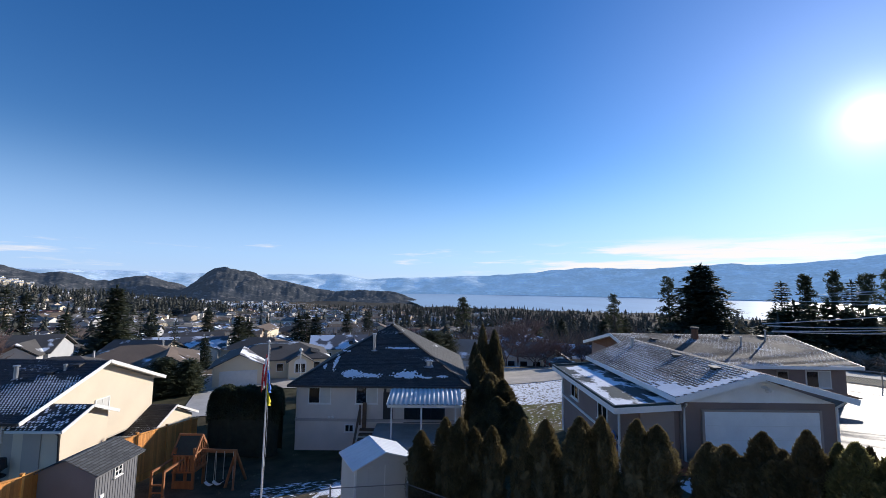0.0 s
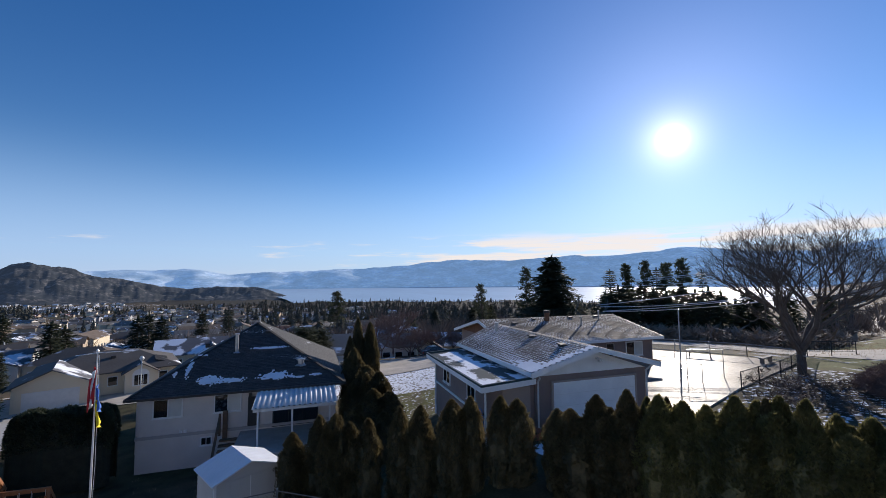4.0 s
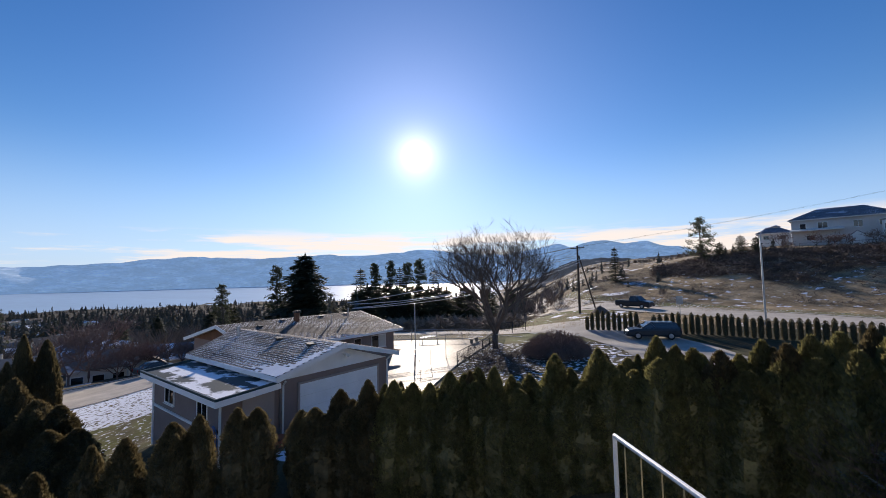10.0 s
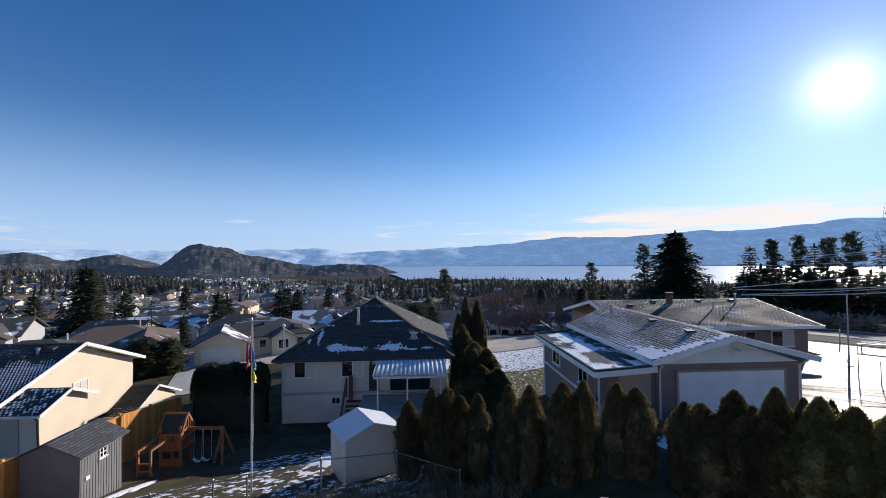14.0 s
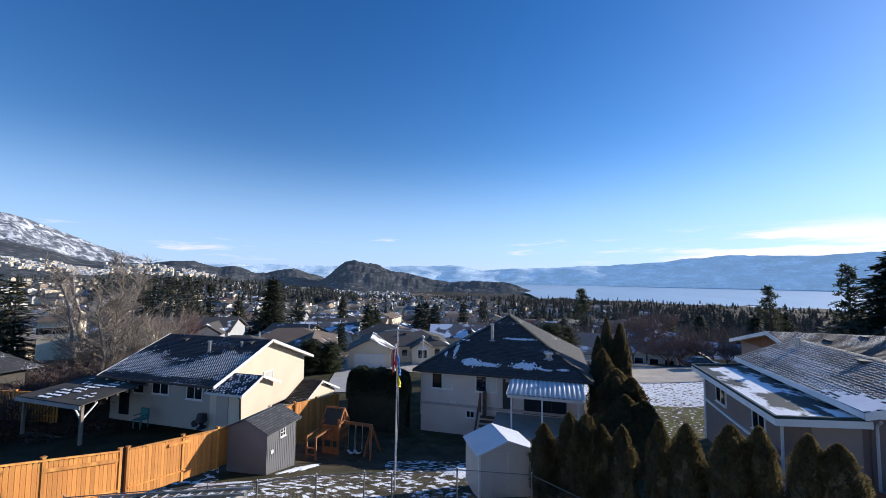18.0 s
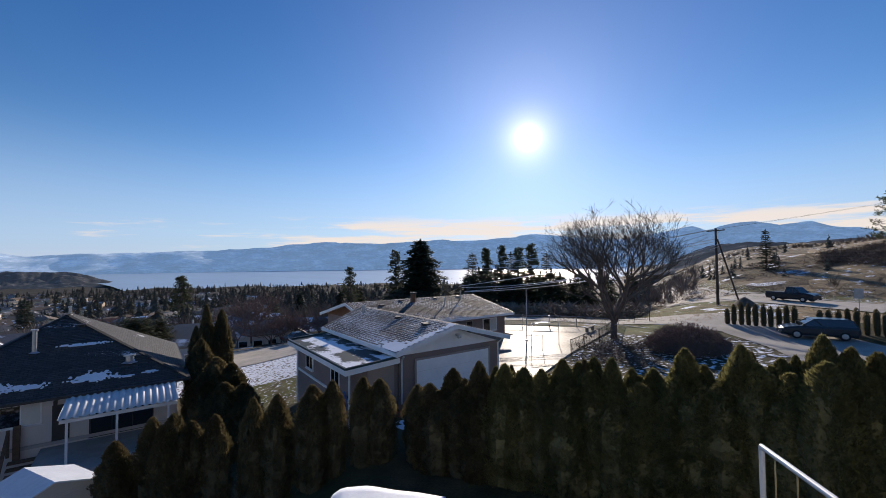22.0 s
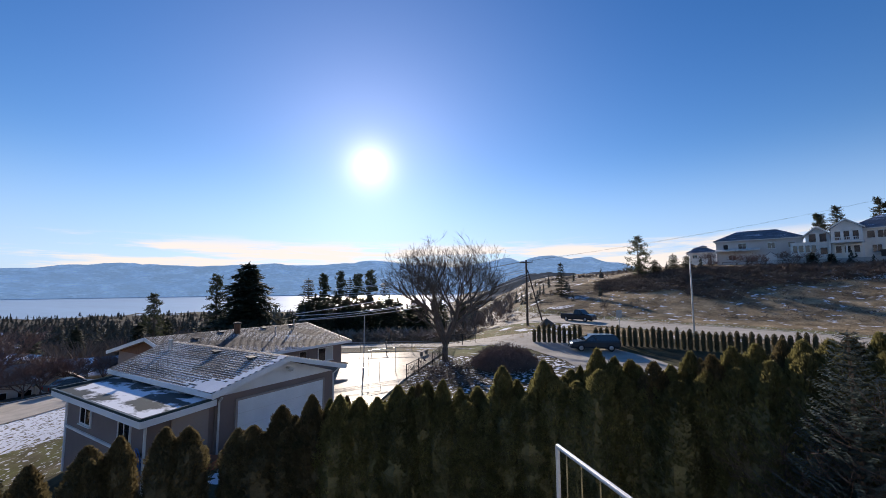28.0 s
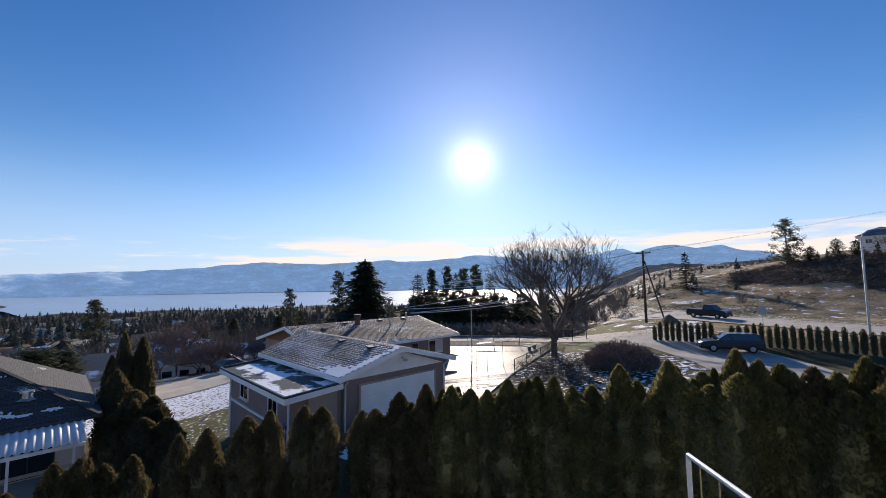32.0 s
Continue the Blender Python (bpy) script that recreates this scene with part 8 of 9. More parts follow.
for i, (a, el) in enumerate(((101.5, .128), (102.9, .139), (105.9, .146), (106.8, .143), (107.8, .145), (109.2, .162), (111.4, .164), (113.5, .165))):
    d = 158
    x, y = d * math.sin(radians(a)), d * math.cos(radians(a))
    g = ground(x, y)
    conifer_thing("pine", "tall dark pine behind the hilltop houses", pine(200 + i, el * d - g, 3.6, 0.3 if i in (5, 6) else 0.12, 90, 36, 0.9), fir_leaf, x, y, i * 45, None, 1, "hilltop pines")

# brush and dry grass on the slope
r7 = random.Random(11)
dry_stalk = leaf_material("dry_grass_stalks", (0.36, 0.295, 0.2), (0.27, 0.215, 0.145), through=0.5)
wood_brush = material("brown_bank_brush", (0.22, 0.165, 0.12), 0.95, 0.3, 0.3, 4, 0.0)
dark_brush = material("dark_leafless_brush", (0.13, 0.09, 0.07), 0.95, 0.3, 0.3, 4, 0.0)


def scrub(name, label, mt, n_, a0, a1, d0, d1, size, blades, keep=None, tangle=False):
    s = Shape()
    for _ in range(n_):
        a, d = rnd(r7, a0, a1), rnd(r7, d0 ** 2, d1 ** 2) ** 0.5
        x, y = d * math.sin(radians(a)), d * math.cos(radians(a))
        if keep and not keep(x, y, a, d):
            continue
        g = ground(x, y)
        k = size * rnd(r7, 0.5, 1.4)
        for _ in range(blades):
            b = Vector((x + rnd(r7, -.5, .5) * k, y + rnd(r7, -.5, .5) * k, g - 0.05))
            t = b + Vector((rnd(r7, -.7, .7) * k, rnd(r7, -.7, .7) * k, rnd(r7, 0.5, 1.1) * k))
            w_ = Vector((rnd(r7, -1, 1), rnd(r7, -1, 1), rnd(r7, -.3, .3))) * 0.055 * k
            if tangle:                   # a low mound of crossing twigs
                c_ = Vector((rnd(r7, -.9, .9), rnd(r7, -.9, .9), 0)) * k
                b += c_ * 0.6 + Vector((0, 0, k * rnd(r7, 0, 0.75) * (1 - 0.5 * c_.length / k)))
                t = b + Vector((rnd(r7, -1, 1), rnd(r7, -1, 1), rnd(r7, -0.35, 0.7))) * k * 0.55
            i = len(s.v)
            s.v += [tuple(b - w_), tuple(b + w_), tuple(t)]
            s.f.append((i, i + 1, i + 2))
    ob = single(name, s, mt, label, "brush")
    ob["kind"] = "stuff"


def on_slope(x, y, a, d):
    return d > 66 + 6 * max(0, (a - 60) / -20) and (a > 84 or d > 74) and noise.noise((x / 8, y / 8, 1)) > -0.25


scrub("dry_grass", "tufts of tall dry grass over the slope", dry_stalk, 9500, 63, 114, 63, 128, 0.5, 10, on_slope, True)
scrub("slope_brush", "dark leafless brush scattered over the slope", dark_brush, 2600, 62, 112, 76, 126, 0.8, 26, lambda x, y, a, d: noise.noise((x / 11, y / 11, 7)) > -0.1, True)
scrub("hilltop_brush", "thick dark brush below the hilltop houses", dark_brush, 2300, 79, 106, 88, 124, 1.25, 46, lambda x, y, a, d: d > lerp(a, ((80, 104), (85, 95), (94, 90), (99, 95), (102, 103), (106, 112))) + 7 * noise.noise((x / 9, y / 9, 4)), True)
scrub("hilltop_shrubs", "tall dark leafless shrubs before the hilltop houses", dark_brush, 170, 85, 102.5, 110, 121, 1.6, 70, lambda x, y, a, d: noise.noise((x / 6, y / 6, 9)) > -0.1, True)
for i in range(9):
    a, d = radians(89.8 + i * 1.4 + 0.5 * math.sin(i * 2.3)), 122.5 + (i * 3) % 5
    x, y = d * math.sin(a), d * math.cos(a)
    leafless("garden_tree", "small dark leafless tree before the hilltop houses", bare_tree(160 + i % 5, 2.0 + 2.2 * abs(math.sin(i * 1.7)), 1.2, 0.07, 4, 3, 0, 0.2, 0.025), red_twig, x, y, ground(x, y) - 0.1, i * 50, "small trees before the hilltop houses")
for i, (a, h) in enumerate(((84.2, 4.2), (86.0, 3.6), (88.0, 4.6), (89.4, 3.8), (100.7, 3.2), (102.2, 2.6))):
    x, y = 122 * math.sin(radians(a)), 122 * math.cos(radians(a))
    conifer_thing("evergreen", "dark bushy evergreen at the edge of the hilltop", conifer(90 + i, h, h * 0.42, 0.0, 18, 14, -0.1, 0.3, 0.5, 0.5), fir_leaf, x, y, i * 40, None, 1, "hilltop evergreens")
scrub("bank_brush", "brown leafless brush on the bank behind the court", wood_brush, 520, 36, 62, 63, 80, 2.3, 70, lambda x, y, a, d: noise.noise((x / 7, y / 7, 6)) > -0.25, True)
scrub("garden_brush", "dark tangled brush in the garden behind the patio cover", dark_brush, 130, -61, -49, 37, 52, 1.3, 60, None, True)
scrub("hollow_brush", "dark leafless thickets below the cream houses", dark_brush, 150, -63, -51, 58, 84, 2.0, 60, None, True)
scrub("tree_foot_brush", "tangled twigs and cut branches round the foot of the bare tree", dark_brush, 90, 54, 64, 29, 38, 0.8, 40, None, True)
scrub("verge_grass", "tufts of brown grass on the verge between lot and road", dry_stalk, 900, 52, 80, 50, 66, 0.3, 8)
scrub("roadside_grass", "pale dry grass on the bank beside the road", dry_stalk, 900, 100, 116, 18, 52, 1.1, 16)
scrub("bank_weeds", "dead weeds on the bank by the chain-link fence", dry_stalk, 500, -40, 14, 14.2, 16.4, 0.45, 12)
scrub("yard_grass", "rough winter grass in the low yard", dry_stalk, 2600, -34, 12, 16, 42, 0.16, 6, lambda x, y, a, d: noise.noise((x / 2, y / 2, 2)) > 0.0 and y < 29)

# ---- the houses across the street and the town below ----
WALLS = [material("town_wall_" + n_, c, 0.9, 0.06, 0.5, 20, 0.1) for n_, c in (("white", (0.70, 0.66, 0.59)), ("beige", (0.55, 0.47, 0.36)), ("grey", (0.40, 0.40, 0.40)), ("tan", (0.42, 0.33, 0.24)), ("blue", (0.33, 0.38, 0.43)), ("cream", (0.70, 0.60, 0.44)))]
ROOFS = [material("town_roof_" + n_, c, 0.85, 0.15, 0.4, 6, 0.2, snow=sn, snow_scale=0.3) for n_, c, sn in (("charcoal", (0.085, 0.077, 0.07), 0.06), ("brown", (0.15, 0.11, 0.08), 0.04), ("grey", (0.19, 0.175, 0.155), 0.1), ("snowy", (0.12, 0.12, 0.13), 0.6), ("dark_red", (0.14, 0.06, 0.045), 0.2))]
door_m = material("town_garage_door", (0.66, 0.65, 0.62), 0.6, 0.05)


def town_house(label, w, d, wall, rise, mw, mr, at=(0, 0, -90), turn=0.0, wing=True, garage=False, wins=3, group="", hip_=False):
    o = thing("house", label, "house", at, turn, group)
    s = Shape().box(-w / 2, w / 2, -d / 2, d / 2, -3.0, wall) if hip_ else Shape().body(-w / 2, w / 2, -d / 2, d / 2, -3.0, wall - 0.1, wall + rise * d / (d + 1) - 0.2)
    part("wall", s, mw, o)
    a, b, c = w / 2 + 0.5, d / 2 + 0.5, wall
    r_ = Shape()
    if hip_:
        i = min(a, b) * 0.95
        r_.add([(-a, -b, c), (a, -b, c), (a, b, c), (-a, b, c), (-a + i, 0, c + rise), (a - i, 0, c + rise)], [(0, 1, 5, 4), (1, 2, 5), (2, 3, 4, 5), (3, 0, 4), (3, 2, 1, 0)])
    else:
        r_.slab([(-a, -b, c), (a, -b, c), (a, 0, c + rise), (-a, 0, c + rise)], 0.18).slab([(-a, 0, c + rise), (a, 0, c + rise), (a, b, c), (-a, b, c)], 0.18)
    for p in islands(r_):
        part("roof", p, mr, o)
    if wing:
        x0, x1, y0 = w * 0.08, w * 0.46, -d / 2 - 2.4
        part("wing_wall", Shape().body(x0, x1, y0, -d / 2 + 1, -3, wall - 0.3, wall + rise * 0.5, "y"), mw, o)
        m = (x0 + x1) / 2
        part("wing_roof", Shape().slab([(x0 - 0.4, y0 - 0.4, wall - 0.1), (m, y0 - 0.4, wall + rise * 0.75), (m, 0, wall + rise * 0.75), (x0 - 0.4, 0, wall - 0.1)], 0.16), mr, o)
        part("wing_roof", Shape().slab([(m, y0 - 0.4, wall + rise * 0.75), (x1 + 0.4, y0 - 0.4, wall - 0.1), (x1 + 0.4, 0, wall - 0.1), (m, 0, wall + rise * 0.75)], 0.16), mr, o)
        if garage:
            part("garage_door", Shape().box(x0 + 0.35, x1 - 0.35, y0 - 0.05, y0, -0.2, 2.1), door_m, o)
    for i in range(wins):
        x = -w * 0.4 + i * w * 0.2
        p = part("window", Shape().box(x - 0.7, x + 0.7, -d / 2 - 0.06, -d / 2, 0.9, 2.1), frame_white, o)
        part("pane", Shape().box(x - 0.6, x + 0.6, -d / 2 - 0.07, -d / 2 - 0.055, 1.0, 2.0), glass, p)
    part("flue", Shape().tube([(w * 0.2, 1.0, wall), (w * 0.2, 1.0, wall + rise + 0.35)], 0.12, 6), metal, o)
    return o


def at_dir(az, d):
    return d * math.sin(radians(az)), d * math.cos(radians(az))


# nearer houses, each in its place: direction, distance, eave height, width, depth, turn
near = ((-35.6, 67, -9.9, 13, 10, 30, 1, 1, 1, False, "tan bungalow with a brown roof below the street"), (-41.5, 64, -10.3, 11, 9, 20, 2, 0, 0, False, "grey bungalow with a charcoal roof below the street"),
        (2.4, 60, -9.3, 12, 10, -6, 4, 2, 0, False, "blue-grey house with a pale roof behind the beige house"), (13.3, 79, -11.8, 11, 8, -10, 0, 2, 1, True, "white bungalow half hidden by bare trees"),
        (19.5, 82, -12.2, 12, 8, -15, 5, 3, 1, False, "cream bungalow with a snowy roof behind bare trees"), (-52.0, 84, -8.9, 6, 7, 46, 5, 1, 1, False, "cream house with white gables behind the bare trees"),
        (-58.0, 92, -7.6, 5, 7, 50, 5, 1, 0, False, "cream house with a brown roof behind the bare trees"), (-31, 105, -13.2, 15, 9, 20, 0, 3, 1, False, "white bungalow with a snow-covered roof"),
        (-23, 92, -12.5, 12, 8, 5, 1, 1, 1, False, "tan bungalow with a brown roof"), (27, 74, -11.2, 11, 8, -25, 0, 3, 0, False, "white house with a snow-covered roof down the street"))
for az, d, eave, w_, dd, tn, iw, ir, wg, gd_, lab in near:
    x, y = at_dir(az, d)
    town_house(lab, w_, dd, 3.0, 1.9, WALLS[iw], ROOFS[ir], (x, y, eave - 3.0), tn, bool(wg) or gd_, gd_, 4, "", ir in (0, 1))
nl = thing("house", "low house with a dark blue-shingled roof beside the cream house", "house", (-41, 18, -10.5))
wpart("wall", Shape().box(-46.1, -36.9, 15.2, 20.8, -10.8, -6.9), ply, nl)
roof_mesh("roof", [((-46.6, 14.5, -6.85), (-36.2, 14.5, -6.85), (-38.4, 18.0, -4.45), (-46.6, 18.0, -4.45)), ((-36.2, 14.5, -6.85), (-36.2, 21.5, -6.85), (-38.4, 18.0, -4.45), (-38.4, 18.0, -4.45)), ((-36.2, 21.5, -6.85), (-46.6, 21.5, -6.85), (-46.6, 18.0, -4.45), (-38.4, 18.0, -4.45))], navy_shingle, 0.17, nl)
vent_pipe(nl, -39.6, 16.9, -5.3, -4.3, 0.1, "flue")
sl2 = thing("street_lamp", "slim pale post lamp with a round head by the bungalow", "lamp", (-14.9, 45.5, -11.3))
wpart("mast", Shape().tube([(-14.9, 45.5, -11.6), (-14.9, 45.5, -7.2)], 0.05, 8), frame_white, sl2)
wpart("lamp_head", Shape().tube([(-14.9, 45.5, -7.2), (-14.9, 45.5, -7.0), (-14.9, 45.5, -6.8)], [0.1, 0.22, 0.1], 10), frame_white, sl2)

# the bungalow with the garage across the street, facing the viewer
bm_ = WALLS[5]
bg_at = at_dir(-21.2, 57)
bgw = thing("house", "cream bungalow with a white garage door and arched window", "house", (bg_at[0], bg_at[1], -12.0), 21.2)


def bpart(name, shape, mt, parent, label="", whole=True):
    return part(name, shape.moved(pose(0, 0, 12.0)), mt, parent, label)


bpart("wall", Shape().box(-5.6, 6.3, 0.2, 9.0, -13, -9.5), bm_, bgw)
for q in (((-6.2, -0.3, -9.45), (6.9, -0.3, -9.45), (2.6, 4.6, -7.7), (-1.6, 4.6, -7.7)), ((6.9, -0.3, -9.45), (6.9, 9.6, -9.45), (2.6, 4.6, -7.7), (2.6, 4.6, -7.7)), ((-6.2, 9.6, -9.45), (-6.2, -0.3, -9.45), (-1.6, 4.6, -7.7), (-1.6, 4.6, -7.7)), ((6.9, 9.6, -9.45), (-6.2, 9.6, -9.45), (-1.6, 4.6, -7.7), (2.6, 4.6, -7.7))):
    q = q if q[2] != q[3] else q[:3]
    bpart("roof_slope", Shape().slab(list(q), 0.12), ROOFS[0], bgw)
bpart("garage_wall", Shape().body(-6.6, -1.2, -3.0, 1.0, -13, -9.5, -8.2, "y"), bm_, bgw)
gm = -3.9
bpart("garage_roof_slope", Shape().slab([(-7.1, -3.4, -9.6), (gm, -3.4, -8.05), (gm, 3.2, -8.05), (-7.1, 3.2, -9.6)], 0.12), ROOFS[0], bgw)
bpart("garage_roof_slope", Shape().slab([(gm, -3.4, -8.05), (-0.7, -3.4, -9.6), (-0.7, 3.2, -9.6), (gm, 3.2, -8.05)], 0.12), ROOFS[3], bgw, "slope lying under snow")
bpart("garage_door", Shape().box(-5.9, -1.9, -3.06, -3.0, -11.9, -10.0), door_m, bgw, "white panelled garage door")
for x in (0.6, 5.1):
    w0 = bpart("window", Shape().box(x - 0.45, x + 0.45, 0.13, 0.2, -11.0, -9.95), frame_white, bgw)
    bpart("pane", Shape().box(x - 0.37, x + 0.37, 0.11, 0.135, -10.92, -10.03), glass, w0)
bpart("bay_wall", Shape().body(1.6, 4.4, -0.9, 1.0, -13, -9.6, -8.75, "y"), bm_, bgw)
bpart("bay_roof_slope", Shape().slab([(1.3, -1.2, -9.7), (3.0, -1.2, -8.65), (3.0, 2.0, -8.65), (1.3, 2.0, -9.7)], 0.1), ROOFS[0], bgw)
bpart("bay_roof_slope", Shape().slab([(3.0, -1.2, -8.65), (4.7, -1.2, -9.7), (4.7, 2.0, -9.7), (3.0, 2.0, -8.65)], 0.1), ROOFS[0], bgw)
arch = [(3.0 + 0.75 * math.cos(math.pi * i / 10), -9.9 + 0.6 * math.sin(math.pi * i / 10)) for i in range(11)] + [(2.25, -11.1), (3.75, -11.1)]
w0 = bpart("arched_window", Shape().add([(x, y, z) for y in (-0.97, -0.9) for x, z in arch], [tuple(range(12, -1, -1))] + [(i, (i + 1) % 13, 13 + (i + 1) % 13, 13 + i) for i in range(13)]), frame_white, bgw)
for x in (2.6, 3.0, 3.4):
    bpart("pane", Shape().box(x - 0.17, x + 0.17, -0.99, -0.972, -11.0, -9.95), glass, w0)
for x, z in ((-0.5, -8.4), (0.6, -8.1)):
    bpart("roof_vent", Shape().box(x - 0.2, x + 0.2, 2.6, 3.0, z - 0.5, z), dark_trim, bgw)
bpart("solar_panel", Shape().slab([(4.4, 1.0, -8.75), (5.6, 1.0, -9.05), (5.6, 2.6, -8.7), (4.4, 2.6, -8.4)], 0.05), navy_shingle, bgw, "dark panel on the roof")

kinds_h = []
r9 = random.Random(21)
TEXT = ("white", "beige", "grey", "tan", "blue-grey", "cream")
TROOF = ("charcoal", "brown", "grey, part snowy", "snow-covered", "dark red")
for i in range(14):
    iw, ir = (0, 1, 2, 3, 4, 5, 0, 5, 1, 0, 2, 3, 0, 5)[i], (3, 1, 0, 2, 0, 3, 2, 1, 0, 3, 3, 4, 0, 2)[i]
    kinds_h.append(town_house(f"small {TEXT[iw]} suburban house with a {TROOF[ir]} roof", 10 + (i % 4) * 1.6, 8 + (i % 3), 2.9 + 1.6 * (i % 5 == 2), 1.7 + 0.3 * (i % 3), WALLS[iw], ROOFS[ir], (0, 0, -95), 0, i % 3 != 1, i % 2 == 0, 3, "town houses"))
placed, first = [], 0
while len(placed) < 300:
    az = rnd(r9, -64, 14)
    d = 95 * (1300 / 95) ** (r9.random() ** 0.85)
    x, y = at_dir(az, d)
    if az > -8 and d > 700 or az > 4 and d > 480:
        continue
    gap = 14 + d * 0.014
    if any((x - a) ** 2 + (y - b) ** 2 < gap * gap for a, b in placed) or noise.noise((x / 130, y / 130, 5)) < -0.35 or (az < -48 and d < 110):
        continue
    placed.append((x, y))
    tn = 12 + 90 * r9.choice((0, 0, 1)) + rnd(r9, -14, 14)
    k = first % 14
    if first < 14:
        kinds_h[k].matrix_basis = pose(x, y, ground(x, y) + 0.3, 0, 0, tn)
    else:
        copy_thing(kinds_h[k], pose(x, y, ground(x, y) + 0.3, 0, 0, tn))
    first += 1

# ---- woods ----
# needle colour lightened to stand in for distance haze
wood_m = leaf_material("hazy_far_conifers", (0.08, 0.085, 0.074), (0.105, 0.105, 0.088), through=0.12)
wood_m.node_tree.nodes["Principled BSDF"].inputs["Specular IOR Level"].default_value = 0.0
wood2_m = material("far_leafless_trees", (0.17, 0.135, 0.11), 0.95, 0.3, 0.05, 1.0, 0.0, other=(0.2, 0.16, 0.135), patch_scale=0.03, spec=0.0)


def far_conifer(s, r, x, y, g, h, rad):
    """A small ragged conifer: a loose cone of drooping boughs."""
    n_ = 30 if h > 9 else 22
    for i in range(n_):
        f = (i + r.random()) / n_
        a = i * 2.4 + r.random()
        q = rad * (1 - f) ** 0.75 * rnd(r, 0.6, 1.2) + 0.02 * h
        z = g + h * (0.04 + 0.9 * f)
        ca, sa = math.cos(a), math.sin(a)
        wd = q * rnd(r, 0.45, 0.7)
        k = len(s.v)
        s.v += [(x, y, z + 0.14 * h * rnd(r, 0.6, 1.1)), (x + ca * q * 0.6 - sa * wd, y + sa * q * 0.6 + ca * wd, z), (x + ca * q, y + sa * q, z - 0.08 * h * r.random()), (x + ca * q * 0.6 + sa * wd, y + sa * q * 0.6 - ca * wd, z)]
        s.f.append((k, k + 1, k + 2, k + 3))
    k = len(s.v)
    w_ = 0.022 * h
    s.v += [(x - w_, y, g + h * 0.8), (x + w_, y + w_, g + h * 0.8), (x, y, g + h)]
    s.f.append((k, k + 1, k + 2))


def far_bare(s, r, x, y, g, h):
    for _ in range(46):
        b = Vector((x, y, g + h * rnd(r, 0.05, 0.4)))
        a, e = r.random() * 6.28, rnd(r, 0.15, 0.5) * h
        t = Vector((x + math.cos(a) * e, y + math.sin(a) * e, g + h * rnd(r, 0.35, 1.0)))
        w_ = Vector((rnd(r, -1, 1), rnd(r, -1, 1), rnd(r, -.5, .5))) * 0.022 * h
        k = len(s.v)
        s.v += [tuple(b.lerp(t, 0.25) - w_), tuple(b.lerp(t, 0.25) + w_), tuple(t)]
        s.f.append((k, k + 1, k + 2))


def woods(name, label, n_, a0, a1, d0, d1, hmin, hmax, mt, bare=False, seed=1, clump=-1.0, cap=0.0, near_power=1.0):
    r = random.Random(seed)
    s = Shape()
    for _ in range(n_):
        a = rnd(r, a0, a1)
        d = d0 * (d1 / d0) ** (r.random() ** near_power)
        x, y = at_dir(a, d)
        if noise.noise((x / 70, y / 70, seed)) < clump:
            continue
        if any((x - p) ** 2 + (y - q) ** 2 < 60 for p, q in placed):
            continue
        g = ground(x, y)
        if g < LAKE + 1.5:
            continue
        h = rnd(r, hmin, hmax)
        if bare:
            far_bare(s, r, x, y, g, h)
        else:
            far_conifer(s, r, x, y, g - 0.3, h, h * rnd(r, 0.2, 0.4))
    ob = single(name, s, mt, label, "woods")
    ob["kind"] = "stuff"


woods("town_conifers", "dark conifers scattered between the houses of the town", 420, -66, 6, 130, 1500, 6, 13, wood_m, seed=2, clump=0.05)
woods("town_leafless_trees", "leafless brown garden trees between the houses", 1500, -66, 16, 95, 1300, 3.5, 7, wood2_m, True, 3, -0.2)
woods("town_edge_conifers", "groups of tall dark conifers along the lower edge of the town", 620, -58, 6, 380, 1000, 7, 15, wood_m, seed=14, clump=0.08)
woods("valley_woods", "dark conifer woods running down to the lake", 1900, -6, 42, 200, 1700, 5, 14, wood_m, seed=4, clump=-0.22, near_power=0.7)
woods("valley_leafless_trees", "grey-brown leafless woods running down to the lake", 2600, -14, 42, 95, 1300, 4, 8, wood2_m, True, 12, near_power=0.8)
woods("bench_woods", "dark conifers on the rise behind the town", 1500, -56, -27, 480, 1180, 9, 19, wood_m, seed=21, clump=-0.05, near_power=0.75)
woods("far_woods", "dark line of conifers along the edge of the valley", 2000, -62, -2, 900, 2150, 7, 14, wood_m, seed=5, clump=-0.1)
woods("slope_woods", "dark conifers on the bank below the court", 480, 36, 63, 76, 420, 4, 9, wood_m, seed=6, clump=-0.25)
woods("slope_leafless_trees", "tangled leafless trees on the bank below the court", 620, 8, 68, 84, 260, 3, 6, wood2_m, True, 7)
woods("hillside_conifers", "small dark conifers scattered over the brown hillside", 45, 60, 80, 95, 240, 2, 4.5, wood_m, seed=16, clump=0.0)
woods("hillside_brush", "grey leafless brush over the brown hillside", 700, 58, 84, 82, 330, 1.2, 3.2, wood2_m, True, 17, clump=-0.2)
woods("left_leafless_trees", "pale leafless trees on the rise behind the cream house", 40, -66, -42, 100, 190, 3, 6, wood2_m, True, 8)
woods("hill_houses_trees", "small evergreens in the hilltop gardens", 26, 84, 112, 124, 150, 1.5, 3.4, wood_m, seed=9)
# the rest of the town, farther off: walls and roofs past those that can be told apart
r10 = random.Random(4)


def foot_z(az, d):
    """Height of the wooded foothill above the valley floor."""
    f = max(0.0, (d - 1150) / 710)
    return -62 + (math.tan(radians(lerp(az, FOOT))) * 1860 + 62) * f ** 0.8


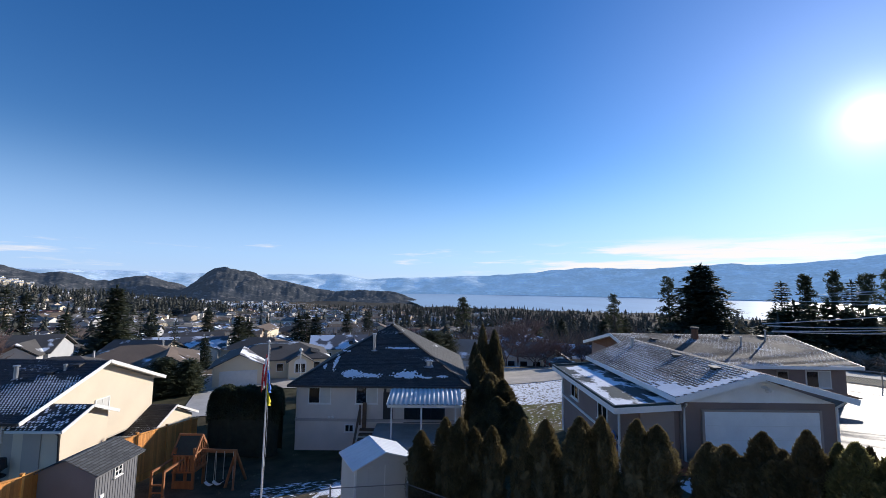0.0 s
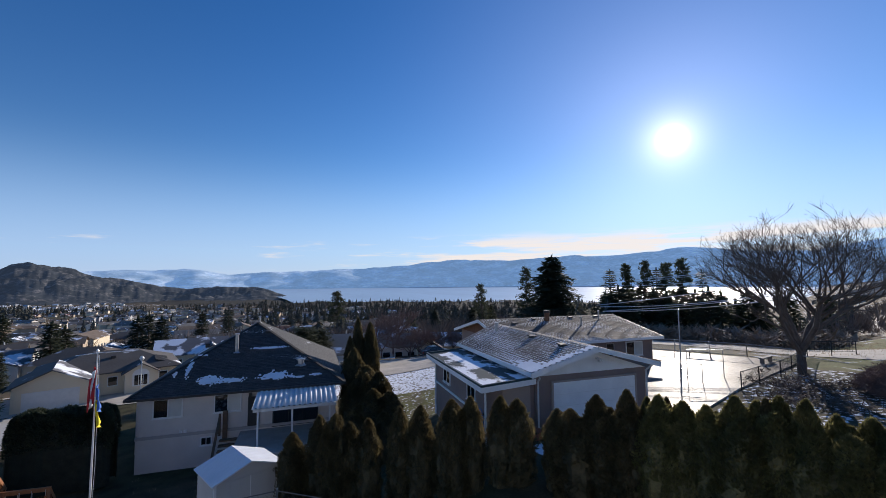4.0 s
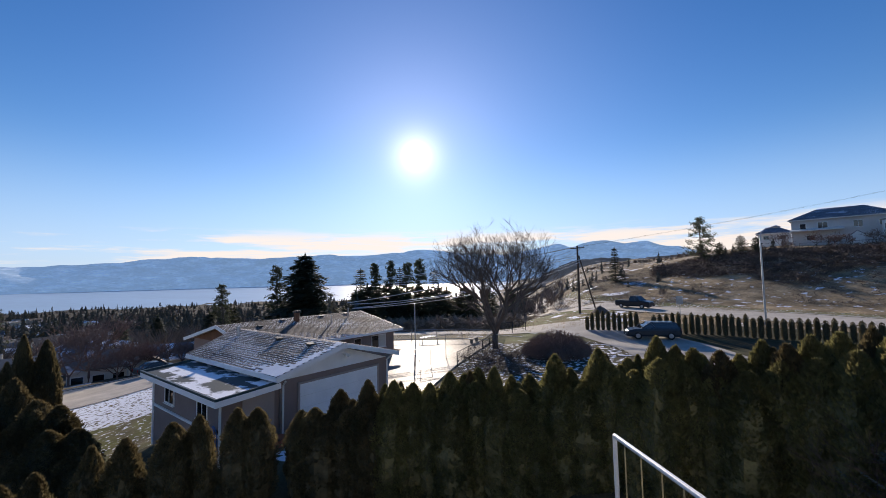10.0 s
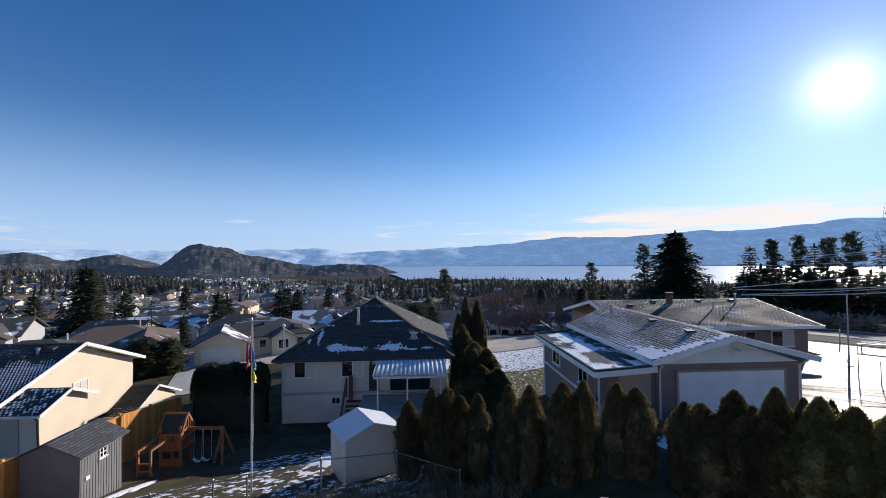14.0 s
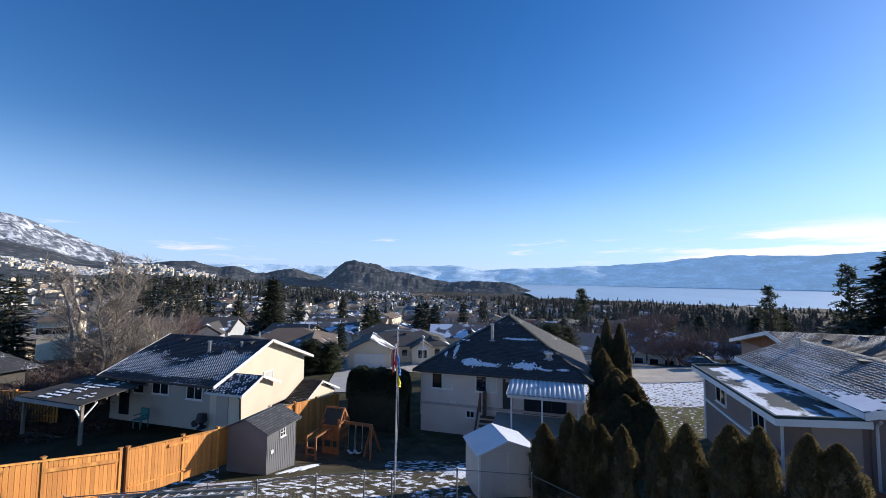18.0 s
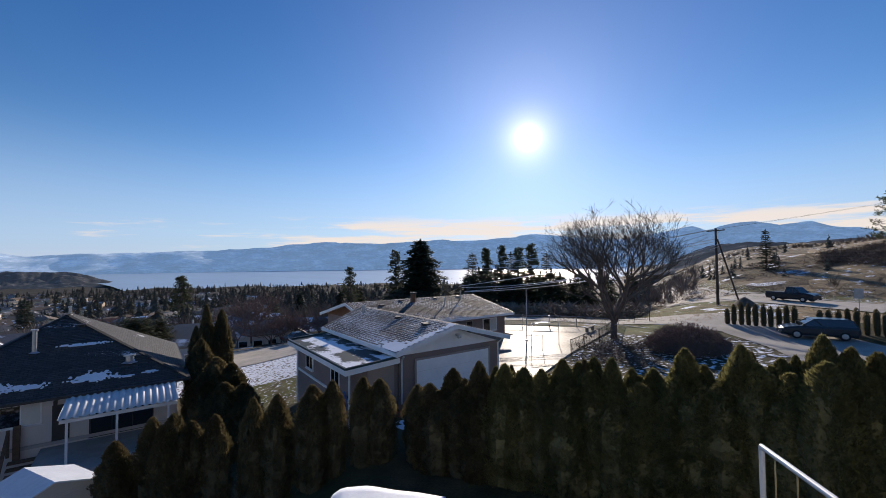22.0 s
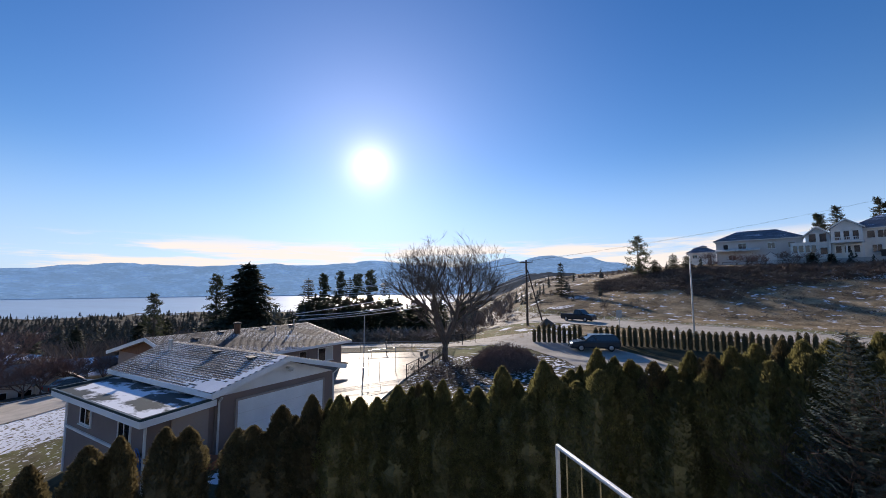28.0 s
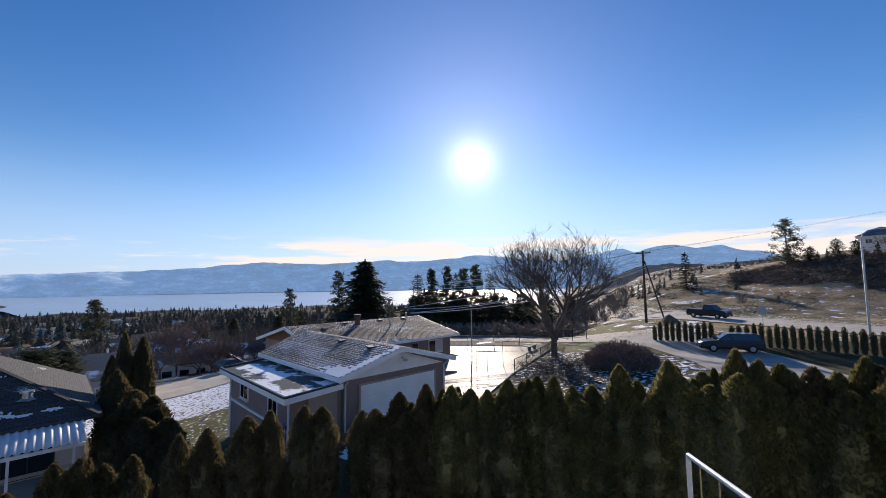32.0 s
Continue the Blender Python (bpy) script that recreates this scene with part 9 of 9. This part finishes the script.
def far_town(label, n_, a0, a1, d0, d1, mw, mr, w0, w1, on_hill=False):
    fs, ft = Shape(), Shape()
    for _ in range(n_):
        az, d = rnd(r10, a0, a1), d0 * (d1 / d0) ** r10.random()
        x, y = at_dir(az, d)
        if noise.noise((x / 90, y / 90, 5)) < -0.25 or (az > -8 and d > 700) or any((x - p) ** 2 + (y - q) ** 2 < 200 for p, q in placed):
            continue
        g = max(ground(x, y), foot_z(az, d)) if on_hill else ground(x, y)
        m = pose(x, y, g, 0, 0, rnd(r10, -30, 60) - az * 0.5)
        w_, e, h_ = rnd(r10, w0, w1), rnd(r10, 3.2, 4.4), rnd(r10, 2.6, 4.6)
        fs.add(Shape().body(-w_, w_, -e, e, -4, h_ - 0.1, h_ + 1.5).moved(m).v, [(4, 3, 2, 1, 0), (5, 6, 7, 8, 9)] + [(i, (i + 1) % 5, 5 + (i + 1) % 5, 5 + i) for i in range(5)])
        ft.add([m @ Vector(p) for p in ((-w_ - 0.5, -e - 0.5, h_), (w_ + 0.5, -e - 0.5, h_), (w_ + 0.5, 0, h_ + 1.8), (-w_ - 0.5, 0, h_ + 1.8), (w_ + 0.5, e + 0.5, h_), (-w_ - 0.5, e + 0.5, h_))], [(0, 1, 2, 3), (3, 2, 4, 5)])
    for nm, sh_, mt in (("far_town_walls", fs, mw), ("far_town_roofs", ft, mr)):
        o = single(nm, sh_, mt, label, "houses")
        o["kind"] = "stuff"


far_town("cream-walled houses with grey roofs in the lower town", 420, -62, 8, 170, 1100, WALLS[5], ROOFS[2], 4, 7)
far_town("white-walled houses with pale roofs in the lower town", 250, -62, 8, 200, 1200, WALLS[0], ROOFS[2], 4, 7)
far_town("tan houses with brown roofs in the lower town", 300, -62, 8, 170, 1100, WALLS[3], ROOFS[1], 4, 7)
far_town("far-off pale houses with snowy roofs across the valley", 330, -50, -20, 1150, 2050, WALLS[0], ROOFS[3], 5, 9)
far_town("snowy streets of houses climbing the foothill", 260, -66, -55, 1420, 1590, WALLS[5], ROOFS[3], 4, 8, True)
far_town("rows of pale houses on the shoulder of the foothill", 190, -55, -44.5, 1500, 1790, WALLS[5], ROOFS[3], 3, 6.5, True)
# the cream house reaches a little farther along, and its patio cover stands against it
ch.matrix_basis = Matrix.Translation((-20.25, 0.25, 0.16)) @ Matrix.Diagonal((1.075, 1, 1, 1)) @ Matrix.Translation((20, 0, 0)) @ ch.matrix_basis
lattice.matrix_basis = Matrix.Translation((-0.5, 0.6, 0)) @ lattice.matrix_basis
# the viewer's own house behind and below the eye closes the place
# unseen wall, made pale and tall to bounce sunlight onto the hedge
own = material("own_house_bounce", (0.8, 0.78, 0.74), 0.9, 0.06, 0.6, 30, 0.1)
setting("wall_own_house", Shape().box(-9, 9, -4.6, -4.4, -6.5, 5.5), own, "unseen pale wall of the house behind the deck, bouncing light forward")
setting("floor_deck", Shape().box(-6, 1.0, -4.4, 0.9, -1.75, -1.62), concrete, "plain deck floor below the eye")
